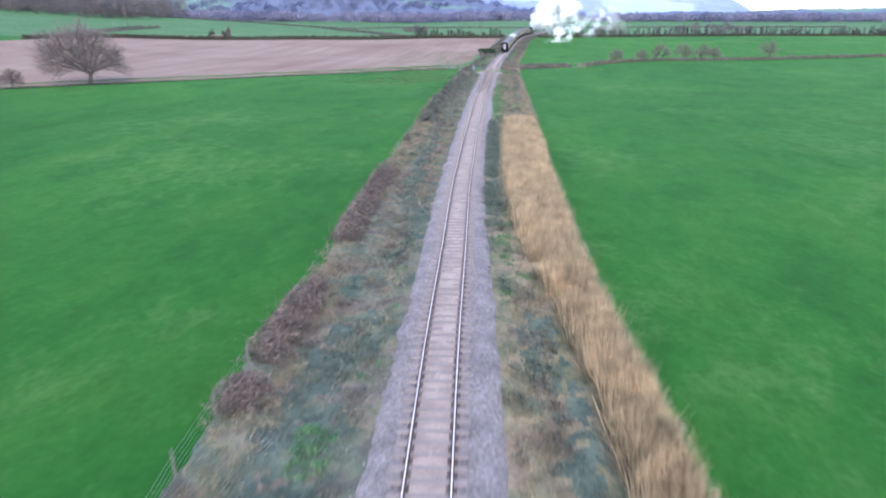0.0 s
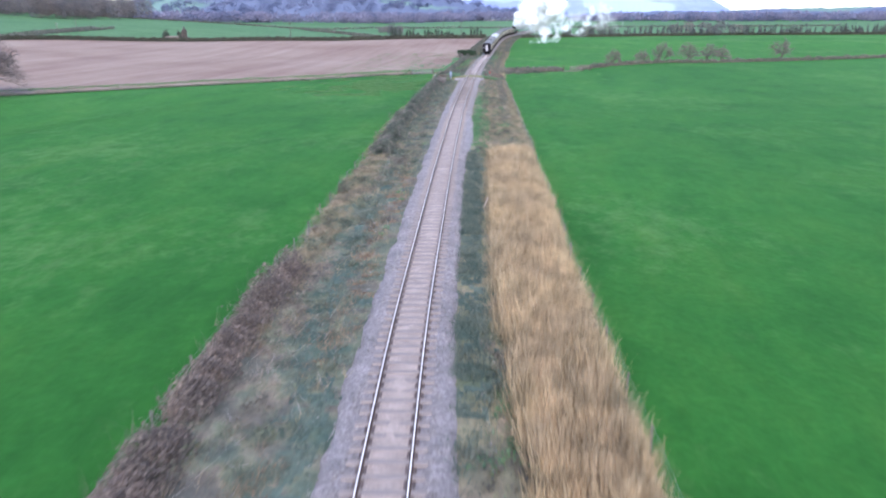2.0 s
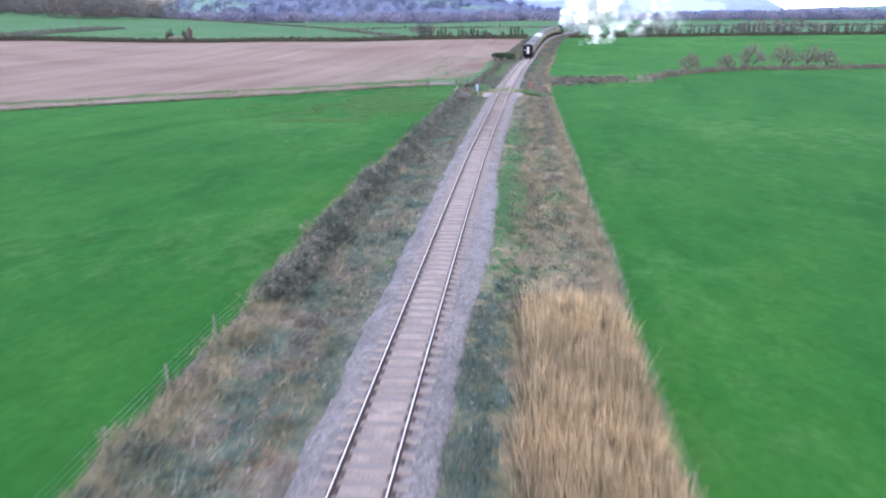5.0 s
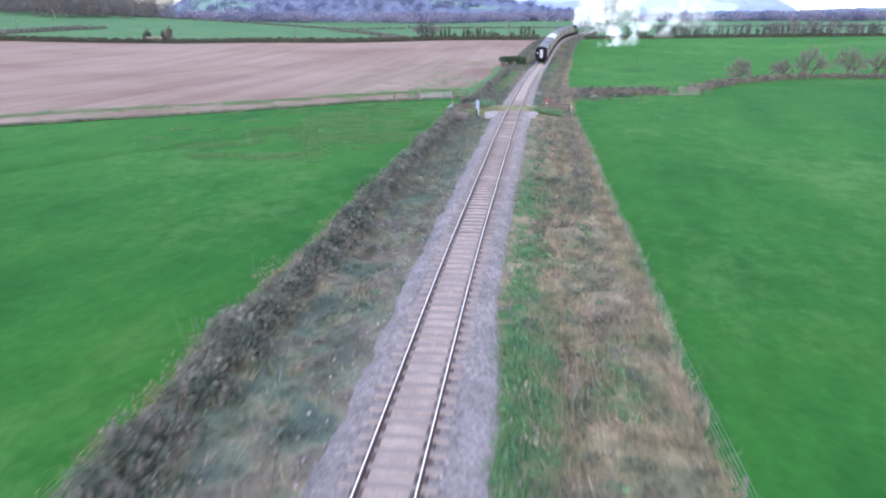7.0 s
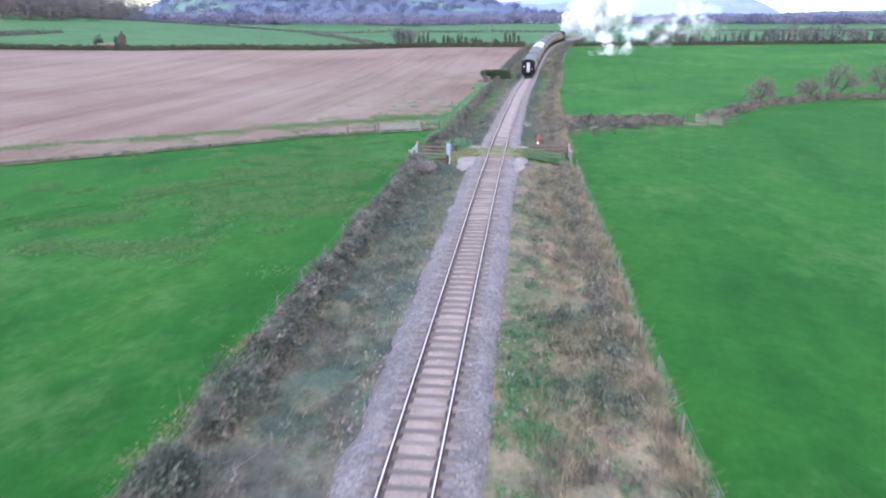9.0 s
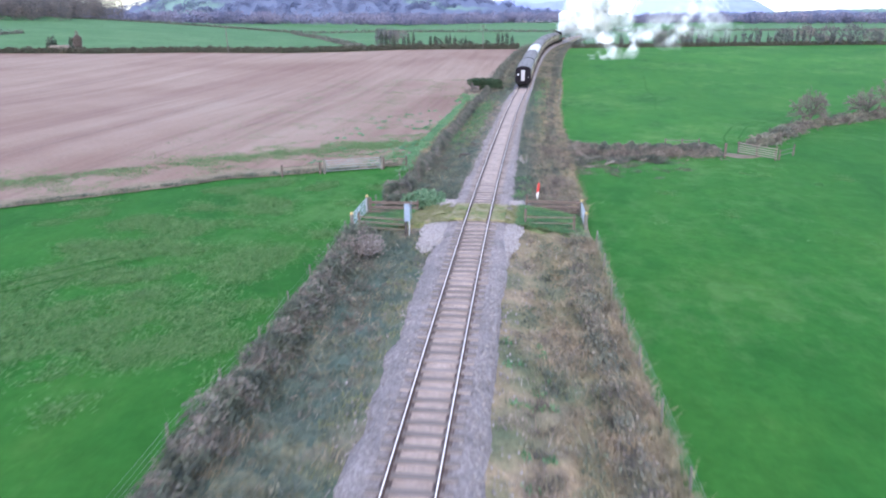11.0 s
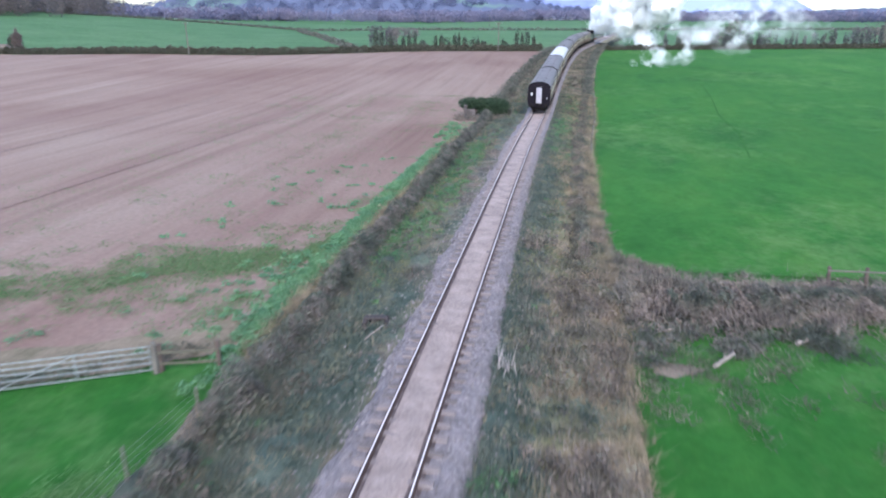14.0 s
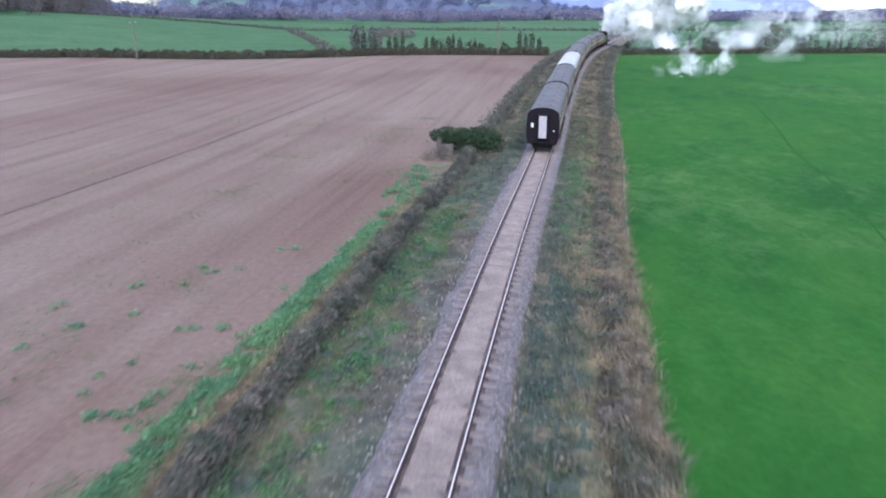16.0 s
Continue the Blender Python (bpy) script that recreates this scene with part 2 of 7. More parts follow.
M = dict(
    grass=grass_field(),
    young_grass=grass_field("young_pasture_grass", (1.26, 1.12, 1.15)),
    soil=ploughed(),
    verge=surface("verge_litter", [(0.30, (0.095, 0.085, 0.066)), (0.5, (0.165, 0.148, 0.110)), (0.7, (0.245, 0.200, 0.150))], 0.5, 5, 0.95, 0.8, 0.10, None, 0, 0.1, (0.32, (0.75, 0.85, 0.80), (1.15, 1.08, 1.05)), (0.42, DRY_DRIFT, 0.6)),
    verge_dark=surface("grey_green_litter", [(0.30, (0.062, 0.062, 0.056)), (0.5, (0.112, 0.112, 0.092)), (0.7, (0.175, 0.152, 0.128))], 0.5, 5, 0.95, 0.8, 0.10, None, 0, 0.1, (0.32, (0.75, 0.90, 0.88), (1.15, 1.08, 1.05)), (0.42, DRIFT, 0.7)),
    dark_moss=leafy("dark_wet_moss", [(0, (0.058, 0.082, 0.072)), (0.6, (0.098, 0.122, 0.104)), (1, (0.150, 0.164, 0.138))], 0.8, 0.15, (0.8, (0.75, 0.85, 0.85), (1.2, 1.12, 1.08))),
    straw=surface("dead_grass_strip", [(0.3, (0.130, 0.115, 0.075)), (0.6, (0.215, 0.170, 0.125))], 0.7, 6, 0.95, 0.6, 0.06, None, 0, 0.1),
    ballast=surface("ballast_stone", [(0.30, (0.118, 0.102, 0.104)), (0.5, (0.230, 0.203, 0.208)), (0.7, (0.350, 0.315, 0.322))], 7, 30, 0.9, 1.0, 0.05, None, 0, 0.2, (0.8, (0.82, 0.81, 0.81), (1.14, 1.11, 1.10))),
    # dark bands along the rails: their shadow painted in together with rust stain
    rail_shade_stain=surface("shaded_rusty_ballast", [(0.30, (0.075, 0.055, 0.055)), (0.5, (0.135, 0.105, 0.102)), (0.7, (0.20, 0.165, 0.160))], 12, 40, 0.9, 0.9, 0.05, None, 0, 0.2, (1.3, (0.75, 0.74, 0.75), (1.2, 1.16, 1.14))),
    four_foot=surface("worn_ballast", [(0.30, (0.22, 0.178, 0.164)), (0.5, (0.335, 0.270, 0.242)), (0.7, (0.42, 0.345, 0.312))], 12, 40, 0.9, 0.8, 0.04, None, 0, 0.2, (1.1, (0.82, 0.80, 0.80), (1.14, 1.10, 1.08))),
    sleeper=surface("sleeper_timber", [(0.3, (0.185, 0.150, 0.142)), (0.7, (0.275, 0.228, 0.218))], 2.0, 30, 0.85, 0.5, 0.01, (0.3, 4, 4)),
    old_sleeper=surface("old_dark_sleeper_timber", [(0.3, (0.118, 0.096, 0.092)), (0.7, (0.205, 0.172, 0.165))], 2.0, 30, 0.85, 0.5, 0.01, (0.3, 4, 4)),
    rail_side=surface("rusty_rail_steel", [(0.3, (0.045, 0.028, 0.026)), (0.7, (0.095, 0.058, 0.05))], 6, 60, 0.8, 0.3, 0.003),
    rail_top=painted("polished_rail_head", (0.76, 0.69, 0.67), 0.5, 0.1, 0.05),
    post=surface("weathered_post", [(0.3, (0.085, 0.078, 0.070)), (0.7, (0.165, 0.152, 0.136))], 3, 30, 0.9, 0.4, 0.01, (4, 4, 0.5)),
    dark_wood=surface("old_creosoted_wood", [(0.3, (0.055, 0.042, 0.038)), (0.7, (0.14, 0.105, 0.092))], 3, 30, 0.9, 0.5, 0.01, (0.5, 4, 4)),
    black_wood=surface("blackened_timber", [(0.3, (0.028, 0.024, 0.026)), (0.7, (0.075, 0.062, 0.060))], 3, 30, 0.9, 0.5, 0.01, (0.5, 4, 4)),
    mossy_wood=surface("mossy_grey_wood", [(0.3, (0.062, 0.062, 0.044)), (0.7, (0.145, 0.130, 0.100))], 3, 30, 0.9, 0.5, 0.01, (0.5, 4, 4)),
    pale_wood=surface("bleached_wood", [(0.3, (0.20, 0.165, 0.142)), (0.7, (0.33, 0.285, 0.25))], 3, 30, 0.85, 0.4, 0.01, (0.5, 4, 4)),
    wire=painted("galvanised_wire", (0.40, 0.42, 0.41), 0.55, 0.4),
    galv=painted("galvanised_gate_tube", (0.50, 0.53, 0.56), 0.5, 0.4),
    white=painted("white_paint", (0.78, 0.80, 0.82), 0.5),
    sign=painted("pale_blue_sign_face", (0.20, 0.25, 0.34), 0.5),
    red=painted("red_paint", (0.46, 0.05, 0.045), 0.5),
    yellow=painted("yellow_paint", (0.36, 0.27, 0.12), 0.6),
    roof_grey=surface("grey_coach_roof", [(0.3, (0.105, 0.095, 0.095)), (0.7, (0.185, 0.165, 0.165))], 0.7, 9, 0.7, 0.15, 0.01),
    roof_white=surface("pale_coach_roof", [(0.3, (0.42, 0.41, 0.42)), (0.7, (0.58, 0.57, 0.58))], 0.7, 9, 0.65, 0.15, 0.01),
    cream=painted("cream_coach_paint", (0.60, 0.49, 0.35), 0.45),
    brown=painted("chocolate_coach_paint", (0.17, 0.105, 0.08), 0.4),
    black=painted("black_coach_end", (0.010, 0.008, 0.013), 0.75, spec=0.12),
    under=painted("grimy_underframe", (0.016, 0.014, 0.014), 0.9, spec=0.1),
    gangway=painted("pale_gangway_door", (0.36, 0.345, 0.39), 0.6),
    glass=painted("dark_window_glass", (0.02, 0.025, 0.03), 0.12),
    loco=painted("dark_green_locomotive_paint", (0.018, 0.045, 0.022), 0.35),
    # both hill colours have the blue of aerial haze painted in
    hill_mid=wooded_hill("haze_tinted_hillside", (0.112, 0.132, 0.200), (0.132, 0.152, 0.222), (0.150, 0.225, 0.205), 0.58, 0.012),
    hill_far=wooded_hill("haze_tinted_far_hill", (0.20, 0.245, 0.42), (0.26, 0.31, 0.50), (0.30, 0.37, 0.50), 0.60, 0.009),
    # far woods: twigs paled and tinted mauve-blue to paint in haze
    wood=leafy("winter_wood_twigs", [(0, (0.122, 0.108, 0.110)), (0.5, (0.172, 0.150, 0.150)), (1, (0.222, 0.194, 0.186))], 0.9, 0.4, (0.06, (0.75, 0.80, 0.85), (1.2, 1.12, 1.08))),
    far_wood=leafy("haze_tinted_wood_twigs", [(0, (0.150, 0.155, 0.230)), (0.5, (0.190, 0.185, 0.260)), (1, (0.235, 0.220, 0.285))], 0.9, 0.4, (0.03, (0.72, 0.76, 0.84), (1.25, 1.15, 1.10))),
    bark=surface("grey_bark", [(0.3, (0.055, 0.045, 0.042)), (0.7, (0.13, 0.105, 0.095))], 2, 20, 0.95, 0.6, 0.03, (3, 3, 0.6)),
    twig=leafy("bare_twigs", [(0, (0.140, 0.112, 0.110)), (0.5, (0.205, 0.165, 0.158)), (1, (0.275, 0.215, 0.200))], 0.9, 0.3),
    hedge=leafy("winter_hedge", [(0, (0.070, 0.068, 0.060)), (0.35, (0.140, 0.116, 0.108)), (0.65, (0.105, 0.126, 0.088)), (1, (0.215, 0.182, 0.165))], 0.85, 0.4, None, (0.6, RIDGE, 0.80)),
    bramble=leafy("bramble_scrub", [(0, (0.050, 0.072, 0.056)), (0.3, (0.125, 0.112, 0.098)), (0.6, (0.105, 0.140, 0.105)), (1, (0.235, 0.210, 0.185))], 0.8, 0.15, None, (0.42, DRIFT, 0.82)),
    deadgrass=leafy("dead_grass", [(0, (0.18, 0.145, 0.110)), (0.4, (0.30, 0.235, 0.175)), (0.75, (0.23, 0.215, 0.145)), (1, (0.42, 0.35, 0.27))], 0.85, 0.25, None, (0.42, DRY_DRIFT, 0.5)),
    reed=leafy("dry_reeds", [(0, (0.27, 0.192, 0.120)), (0.5, (0.46, 0.340, 0.222)), (1, (0.61, 0.480, 0.335))], 0.8, 0.3, (0.2, (0.84, 0.84, 0.84), (1.1, 1.06, 1.0)), (0.3, DRY_DRIFT, 0.14)),
    weed=leafy("green_weeds", [(0, (0.056, 0.138, 0.064)), (0.5, (0.094, 0.205, 0.100)), (1, (0.152, 0.265, 0.146))], 0.7, 0.3, (0.7, (0.75, 0.85, 0.85), (1.2, 1.1, 1.0))),
    nettle=leafy("nettle_leaves", [(0, (0.075, 0.180, 0.088)), (0.5, (0.125, 0.260, 0.145)), (1, (0.190, 0.325, 0.205))], 0.7, 0.3, (0.7, (0.8, 0.88, 0.88), (1.15, 1.1, 1.0))),
    ivy=leafy("dark_evergreen_leaves", [(0, (0.018, 0.036, 0.020)), (0.6, (0.035, 0.065, 0.036)), (1, (0.065, 0.10, 0.06))], 0.6, 0.15),
    moss=surface("mossy_crossing_deck", [(0.34, (0.245, 0.205, 0.165)), (0.46, (0.195, 0.178, 0.098)), (0.56, (0.140, 0.150, 0.058)), (0.68, (0.062, 0.105, 0.042))], 0.8, 9, 0.95, 0.5, 0.02),
    pale_rock=leafy("pale_broken_stone", [(0, (0.20, 0.178, 0.185)), (0.5, (0.285, 0.258, 0.266)), (1, (0.37, 0.340, 0.350))], 0.9, 0.0),
    rock=leafy("grey_broken_stone", [(0, (0.13, 0.114, 0.114)), (0.5, (0.20, 0.178, 0.178)), (1, (0.29, 0.26, 0.26))], 0.9, 0.0),
    yellow_grass=leafy("yellow_green_grass", [(0, (0.120, 0.140, 0.070)), (0.5, (0.185, 0.190, 0.100)), (1, (0.255, 0.240, 0.140))], 0.85, 0.25),
    bracken=leafy("dead_bracken", [(0, (0.135, 0.088, 0.062)), (0.5, (0.205, 0.140, 0.098)), (1, (0.280, 0.200, 0.145))], 0.85, 0.2),
    pale_twig=leafy("bleached_twigs", [(0, (0.28, 0.25, 0.24)), (1, (0.46, 0.41, 0.40))], 0.85, 0.2),
    tussock=leafy("pale_pasture_tufts", [(0, (0.055, 0.150, 0.045)), (0.6, (0.095, 0.195, 0.072)), (1, (0.150, 0.245, 0.110))], 0.85, 0.3),
    dullgrass=leafy("dull_grass", [(0, (0.058, 0.082, 0.058)), (0.5, (0.096, 0.122, 0.084)), (1, (0.155, 0.164, 0.120))], 0.85, 0.25, None, (0.42, DRIFT, 0.6)),
    mauve=leafy("mauve_dead_stems", [(0, (0.128, 0.102, 0.092)), (0.5, (0.236, 0.192, 0.172)), (1, (0.35, 0.292, 0.258))], 0.9, 0.25, None, (0.42, DRIFT, 0.40)),
    pale_mauve=leafy("pale_mauve_twigs", [(0, (0.150, 0.125, 0.118)), (0.5, (0.250, 0.210, 0.196)), (1, (0.36, 0.310, 0.285))], 0.9, 0.4),
    brown_hedge=leafy("brown_hedge_twigs", [(0, (0.125, 0.100, 0.097)), (0.5, (0.225, 0.182, 0.172)), (0.8, (0.165, 0.168, 0.128)), (1, (0.335, 0.285, 0.262))], 0.9, 0.15, None, (0.45, DRIFT, 0.62)),
    dark_hedge=leafy("clipped_dark_hedge", [(0, (0.040, 0.046, 0.034)), (0.5, (0.075, 0.074, 0.055)), (1, (0.125, 0.112, 0.092))], 0.9, 0.1),
    # paler, greyer than ivy_far: the haze is put into the leaf colour
    haze_tinted_trees=leafy("haze_tinted_hedgerow_trees", [(0, (0.060, 0.072, 0.072)), (0.6, (0.095, 0.105, 0.100)), (1, (0.150, 0.150, 0.142))], 0.85, 0.15),
    mud=surface("trodden_mud", [(0.35, (0.115, 0.088, 0.068)), (0.65, (0.20, 0.158, 0.122))], 1.2, 8, 0.95, 0.5, 0.03),
    wet_ground=surface("wet_mossy_ground", [(0.30, (0.052, 0.070, 0.060)), (0.5, (0.084, 0.112, 0.094)), (0.7, (0.130, 0.148, 0.118))], 0.6, 5, 0.95, 0.8, 0.10, None, 0, 0.1, (0.4, (0.8, 0.88, 0.9), (1.15, 1.1, 1.05))),
    green_ground=surface("short_green_turf", [(0.30, (0.060, 0.100, 0.045)), (0.5, (0.095, 0.140, 0.066)), (0.7, (0.150, 0.165, 0.090))], 0.7, 6, 0.95, 0.6, 0.08, None, 0, 0.1),
    plum=leafy("plum_brown_twigs", [(0, (0.096, 0.078, 0.072)), (0.5, (0.165, 0.132, 0.120)), (1, (0.255, 0.208, 0.185))], 0.9, 0.3, (1.1, (0.72, 0.74, 0.76), (1.25, 1.2, 1.18))),
    far_hedge=leafy("far_hedge_twigs", [(0, (0.05, 0.055, 0.075)), (1, (0.10, 0.10, 0.125))], 0.9, 0.1),
    ivy_far=leafy("ivy_clad_trees", [(0, (0.030, 0.042, 0.036)), (0.6, (0.055, 0.070, 0.056)), (1, (0.105, 0.105, 0.085))], 0.8, 0.1),
    cream_wall=painted("cream_render", (0.62, 0.58, 0.52), 0.8),
    # hillside trees: blue-violet stands for the haze in front of them
    hill_tree=leafy("haze_tinted_hillside_trees", [(0, (0.124, 0.142, 0.222)), (0.5, (0.140, 0.157, 0.240)), (1, (0.158, 0.172, 0.256))], 0.95, 0.4, (0.016, (0.74, 0.80, 0.86), (1.20, 1.14, 1.10))),
    # grass of the far fields, distance haze mixed into its green
    hazed_grass=surface("haze_paled_pasture", [(0.35, (0.060, 0.134, 0.056)), (0.65, (0.084, 0.162, 0.074))], 0.05, 0.6, 0.95, 0.3, 0.1, None, 0, 0.1, (0.008, (0.9, 0.95, 0.95), (1.1, 1.05, 1.05))),
    worn_grass=surface("worn_dark_grass", [(0.35, (0.019, 0.092, 0.015)), (0.65, (0.030, 0.114, 0.021))], 1.2, 6, 0.95, 0.3, 0.03, None, 0, 0.06),
    regrowth_leaf=leafy("regrowth_leaves", [(0, (0.075, 0.140, 0.058)), (0.5, (0.125, 0.205, 0.092)), (1, (0.180, 0.245, 0.128))], 0.75, 0.3),
    galv_dull=painted("dull_galvanised_mesh", (0.27, 0.30, 0.30), 0.6, 0.3),
    ruin=surface("ruin_stone", [(0.3, (0.10, 0.085, 0.078)), (0.7, (0.24, 0.205, 0.18))], 1.5, 9, 0.95, 0.6, 0.05),
    # darker copy of the ruin stone, with the overhang's shade in its colour
    ruin_dark=surface("shaded_ruin_stone", [(0.3, (0.045, 0.040, 0.040)), (0.7, (0.115, 0.100, 0.098))], 1.5, 9, 0.95, 0.6, 0.05),
    pale_weed=leafy("pale_green_leaves", [(0, (0.075, 0.150, 0.085)), (0.5, (0.115, 0.205, 0.125)), (1, (0.18, 0.27, 0.175))], 0.75, 0.3),
    wheel_line=surface("dark_wheel_line", [(0.42, (0.185, 0.130, 0.110)), (0.52, (0.222, 0.158, 0.133))], 0.35, 3, 0.95, 0.4, 0.03, None, 0, 0.1),
    roof_tile=painted("slate_roof", (0.10, 0.10, 0.14), 0.7),
)


# ---- building helpers ----
rng = np.random.default_rng(7)


def mesh_from(name, verts, faces, mats, smooth=False, index=None):
    me = bpy.data.meshes.new(name)
    me.from_pydata(np.asarray(verts).tolist(), [], [tuple(f) for f in np.asarray(faces).tolist()] if isinstance(faces, np.ndarray) else faces)
    for mat in mats if isinstance(mats, (list, tuple)) else [mats]:
        me.materials.append(mat)
    if smooth:
        me.polygons.foreach_set("use_smooth", [True] * len(me.polygons))
    if index is not None:
        me.polygons.foreach_set("material_index", list(index))
    me.update()
    return me


def stuff(name, verts, faces, mat, label, category, smooth=False, index=None):
    return tagged(new(name, mesh_from(name, verts, faces, mat, smooth, index)), label, category, "", "stuff")


def part(name, bm, mat, parent=None, label="", smooth=False):
    """Links a bmesh as one mesh object under a thing or a part."""
    me = bpy.data.meshes.new(name)
    bm.to_mesh(me)
    bm.free()
    me.materials.append(mat)
    if smooth:
        me.polygons.foreach_set("use_smooth", [True] * len(me.polygons))
    ob = new(name, me)
    if parent:
        ob.parent = parent
    return tagged(ob, label)


def thing(name, m, label, category, group="", kind=""):
    ob = new(name)
    ob.matrix_basis = m
    return tagged(ob, label, category, group, kind)


def box(size, at=(0, 0, 0), bevel=0.0, turn=None, bm=None):
    """A box with its middle at that place, edges bevelled."""
    bm = bm or bmesh.new()
    m = Matrix.Translation(at) @ (turn or Matrix()) @ Matrix.Diagonal((*size, 1))
    made = bmesh.ops.create_cube(bm, size=1.0, matrix=m)
    if bevel:
        edges = list({e for v in made["verts"] for e in v.link_edges})
        bmesh.ops.bevel(bm, geom=edges, offset=bevel, segments=1, affect="EDGES")
    return bm


def rod(a, b, r, r2=None, sides=8, bm=None):
    """A round bar from a to b."""
    bm = bm or bmesh.new()
    a, b = Vector(a), Vector(b)
    m = Matrix.Translation((a + b) / 2) @ (b - a).to_track_quat("Z", "Y").to_matrix().to_4x4()
    bmesh.ops.create_cone(bm, cap_ends=True, segments=sides, radius1=r, radius2=r if r2 is None else r2, depth=(b - a).length, matrix=m)
    return bm


def extrude_profile(points, length, bm=None):
    """A closed outline in x and z, drawn out along y from 0 to length."""
    bm = bm or bmesh.new()
    near = [bm.verts.new((x, 0, z)) for x, z in points]
    far = [bm.verts.new((x, length, z)) for x, z in points]
    n = len(points)
    for i in range(n):
        bm.faces.new((near[i], near[(i + 1) % n], far[(i + 1) % n], far[i]))
    bm.faces.new(near[::-1])
    bm.faces.new(far)
    bmesh.ops.recalc_face_normals(bm, faces=bm.faces)
    return bm


# ---- plan ----
TRACK_Y = np.array([0, 15, 30, 45, 60, 75, 90, 105, 120, 135, 150, 165, 180, 195, 210, 225, 240, 255, 270, 285, 300, 330, 360, 400, 440])
TRACK_X = np.array([-0.16, -1.28, -2.39, -3.33, -4.31, -5.04, -5.73, -6.33, -6.90, -7.41, -7.77, -8.09, -8.39, -8.59, -8.66, -8.63, -8.57, -8.37, -8.01, -7.63, -7.35, -6.43, -4.96, -1.90, 2.84])
TRACK_SLOPE = np.gradient(TRACK_X, TRACK_Y)


def track_x(y):
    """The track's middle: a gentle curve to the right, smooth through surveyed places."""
    y = np.asarray(y, float)
    i = np.clip(np.searchsorted(TRACK_Y, y) - 1, 0, len(TRACK_Y) - 2)
    h = TRACK_Y[i + 1] - TRACK_Y[i]
    s = np.clip((y - TRACK_Y[i]) / h, 0, 1)
    a, b = s * s * (3 - 2 * s), s * (1 - s)
    x = TRACK_X[i] * (1 - a) + TRACK_X[i + 1] * a + h * b * (TRACK_SLOPE[i] * (1 - s) - TRACK_SLOPE[i + 1] * s)
    return x + np.where(y < 0, TRACK_SLOPE[0] * y, 0) + np.where(y > 440, 0.116 * (y - 440), 0)


def track_z(y):
    """The line climbs a little where it curves away."""
    s = np.clip((np.asarray(y, float) - 262) / 130, 0, 1)
    return 2.8 * s * s * (3 - 2 * s)


def track_turn(y):
    return math.atan2(float(track_x(y + 1) - track_x(y - 1)), 2.0)


def left_edge(y):
    y = np.asarray(y, float)
    return track_x(y) + np.interp(y, [0, 20, 50, 80, 120, 188, 200, 215, 300, 340], [-8.5, -8.35, -8.1, -7.95, -7.95, -7.95, -7.5, -7.25, -7.3, -7.6]) + 0.12 * np.sin(y * 0.19)


def right_edge(y):
    y = np.asarray(y, float)
    off = np.interp(y, [0, 22, 35, 45, 60, 80, 105, 125, 145, 160, 172, 185, 197, 213, 228, 240, 255, 275, 310], [9.0, 8.8, 8.3, 8.2, 8.3, 8.5, 8.6, 8.55, 8.25, 7.95, 7.6, 7.35, 7.0, 7.0, 6.65, 6.35, 6.25, 6.5, 6.8])
    return track_x(y) + off + 0.08 * np.sin(y * 0.23 + 1)


def smooth_step(v, a, b):
    s = np.clip((v - a) / (b - a), 0, 1)
    return s * s * (3 - 2 * s)


def ground_z(x, y):
    x, y = np.asarray(x, float), np.asarray(y, float)
    rise = 0.058 * 14 * np.logaddexp(0, (-x - 118) / 14) * smooth_step(y, 90, 200)
    rise = np.minimum(rise, 30) * (1 - 0.7 * smooth_step(y, 600, 1000))
    rise = rise + track_z(y) * (1 - 0.85 * smooth_step(-x, 105, 165))
    return -1.05 + rise + 0.10 * np.sin(x * 0.031 + 1) * np.sin(y * 0.027)


def mounds(x, y, off):
    """Uneven tussocky ground on the verges: swells a few metres across."""
    a = np.sin(1.7 * x + 0.6 * y + 1.3 * np.sin(0.41 * y)) * np.sin(1.15 * y - 0.8 * x + 1.1 * np.sin(0.53 * x))
    b = np.sin(3.1 * x - 1.9 * y + 0.9 * np.sin(0.77 * y)) * np.sin(2.3 * y + 1.7 * x)
    ditch = np.exp(-(((x - track_x(y) - 5.0) / 0.33) ** 2)) * (0.55 + 0.45 * np.sin(y * 2.6 + 0.8 * np.sin(y * 0.7))) * smooth_step(y, 218, 226) * (1 - smooth_step(y, 256, 266))
    swell = (0.15 * a + 0.08 * b) * smooth_step(off, 2.7, 3.9)
    return np.where(off > 5.0, np.maximum(swell, -0.05), swell) - 0.45 * ditch * (off < 5.35)


def bank_z(x, y):
    """The railway's low bank on top of the ground: level with the ballast's toe, falling away to the fields."""
    off = np.abs(np.asarray(x, float) - track_x(y))
    return ground_z(x, y) + 0.42 * (1 - smooth_step(off, 2.2, 5.2)) + mounds(np.asarray(x, float), np.asarray(y, float), off)


def patchy(x, y, size, seed):
    """A value from 0 to 1 that changes slowly over the ground."""
    return np.array([0.5 + 0.5 * noise.noise(Vector((float(a) / size, float(b) / size, seed))) + 0.25 * noise.noise(Vector((float(a) / size * 2.7, float(b) / size * 2.7, seed + 3))) for a, b in zip(x, y)])


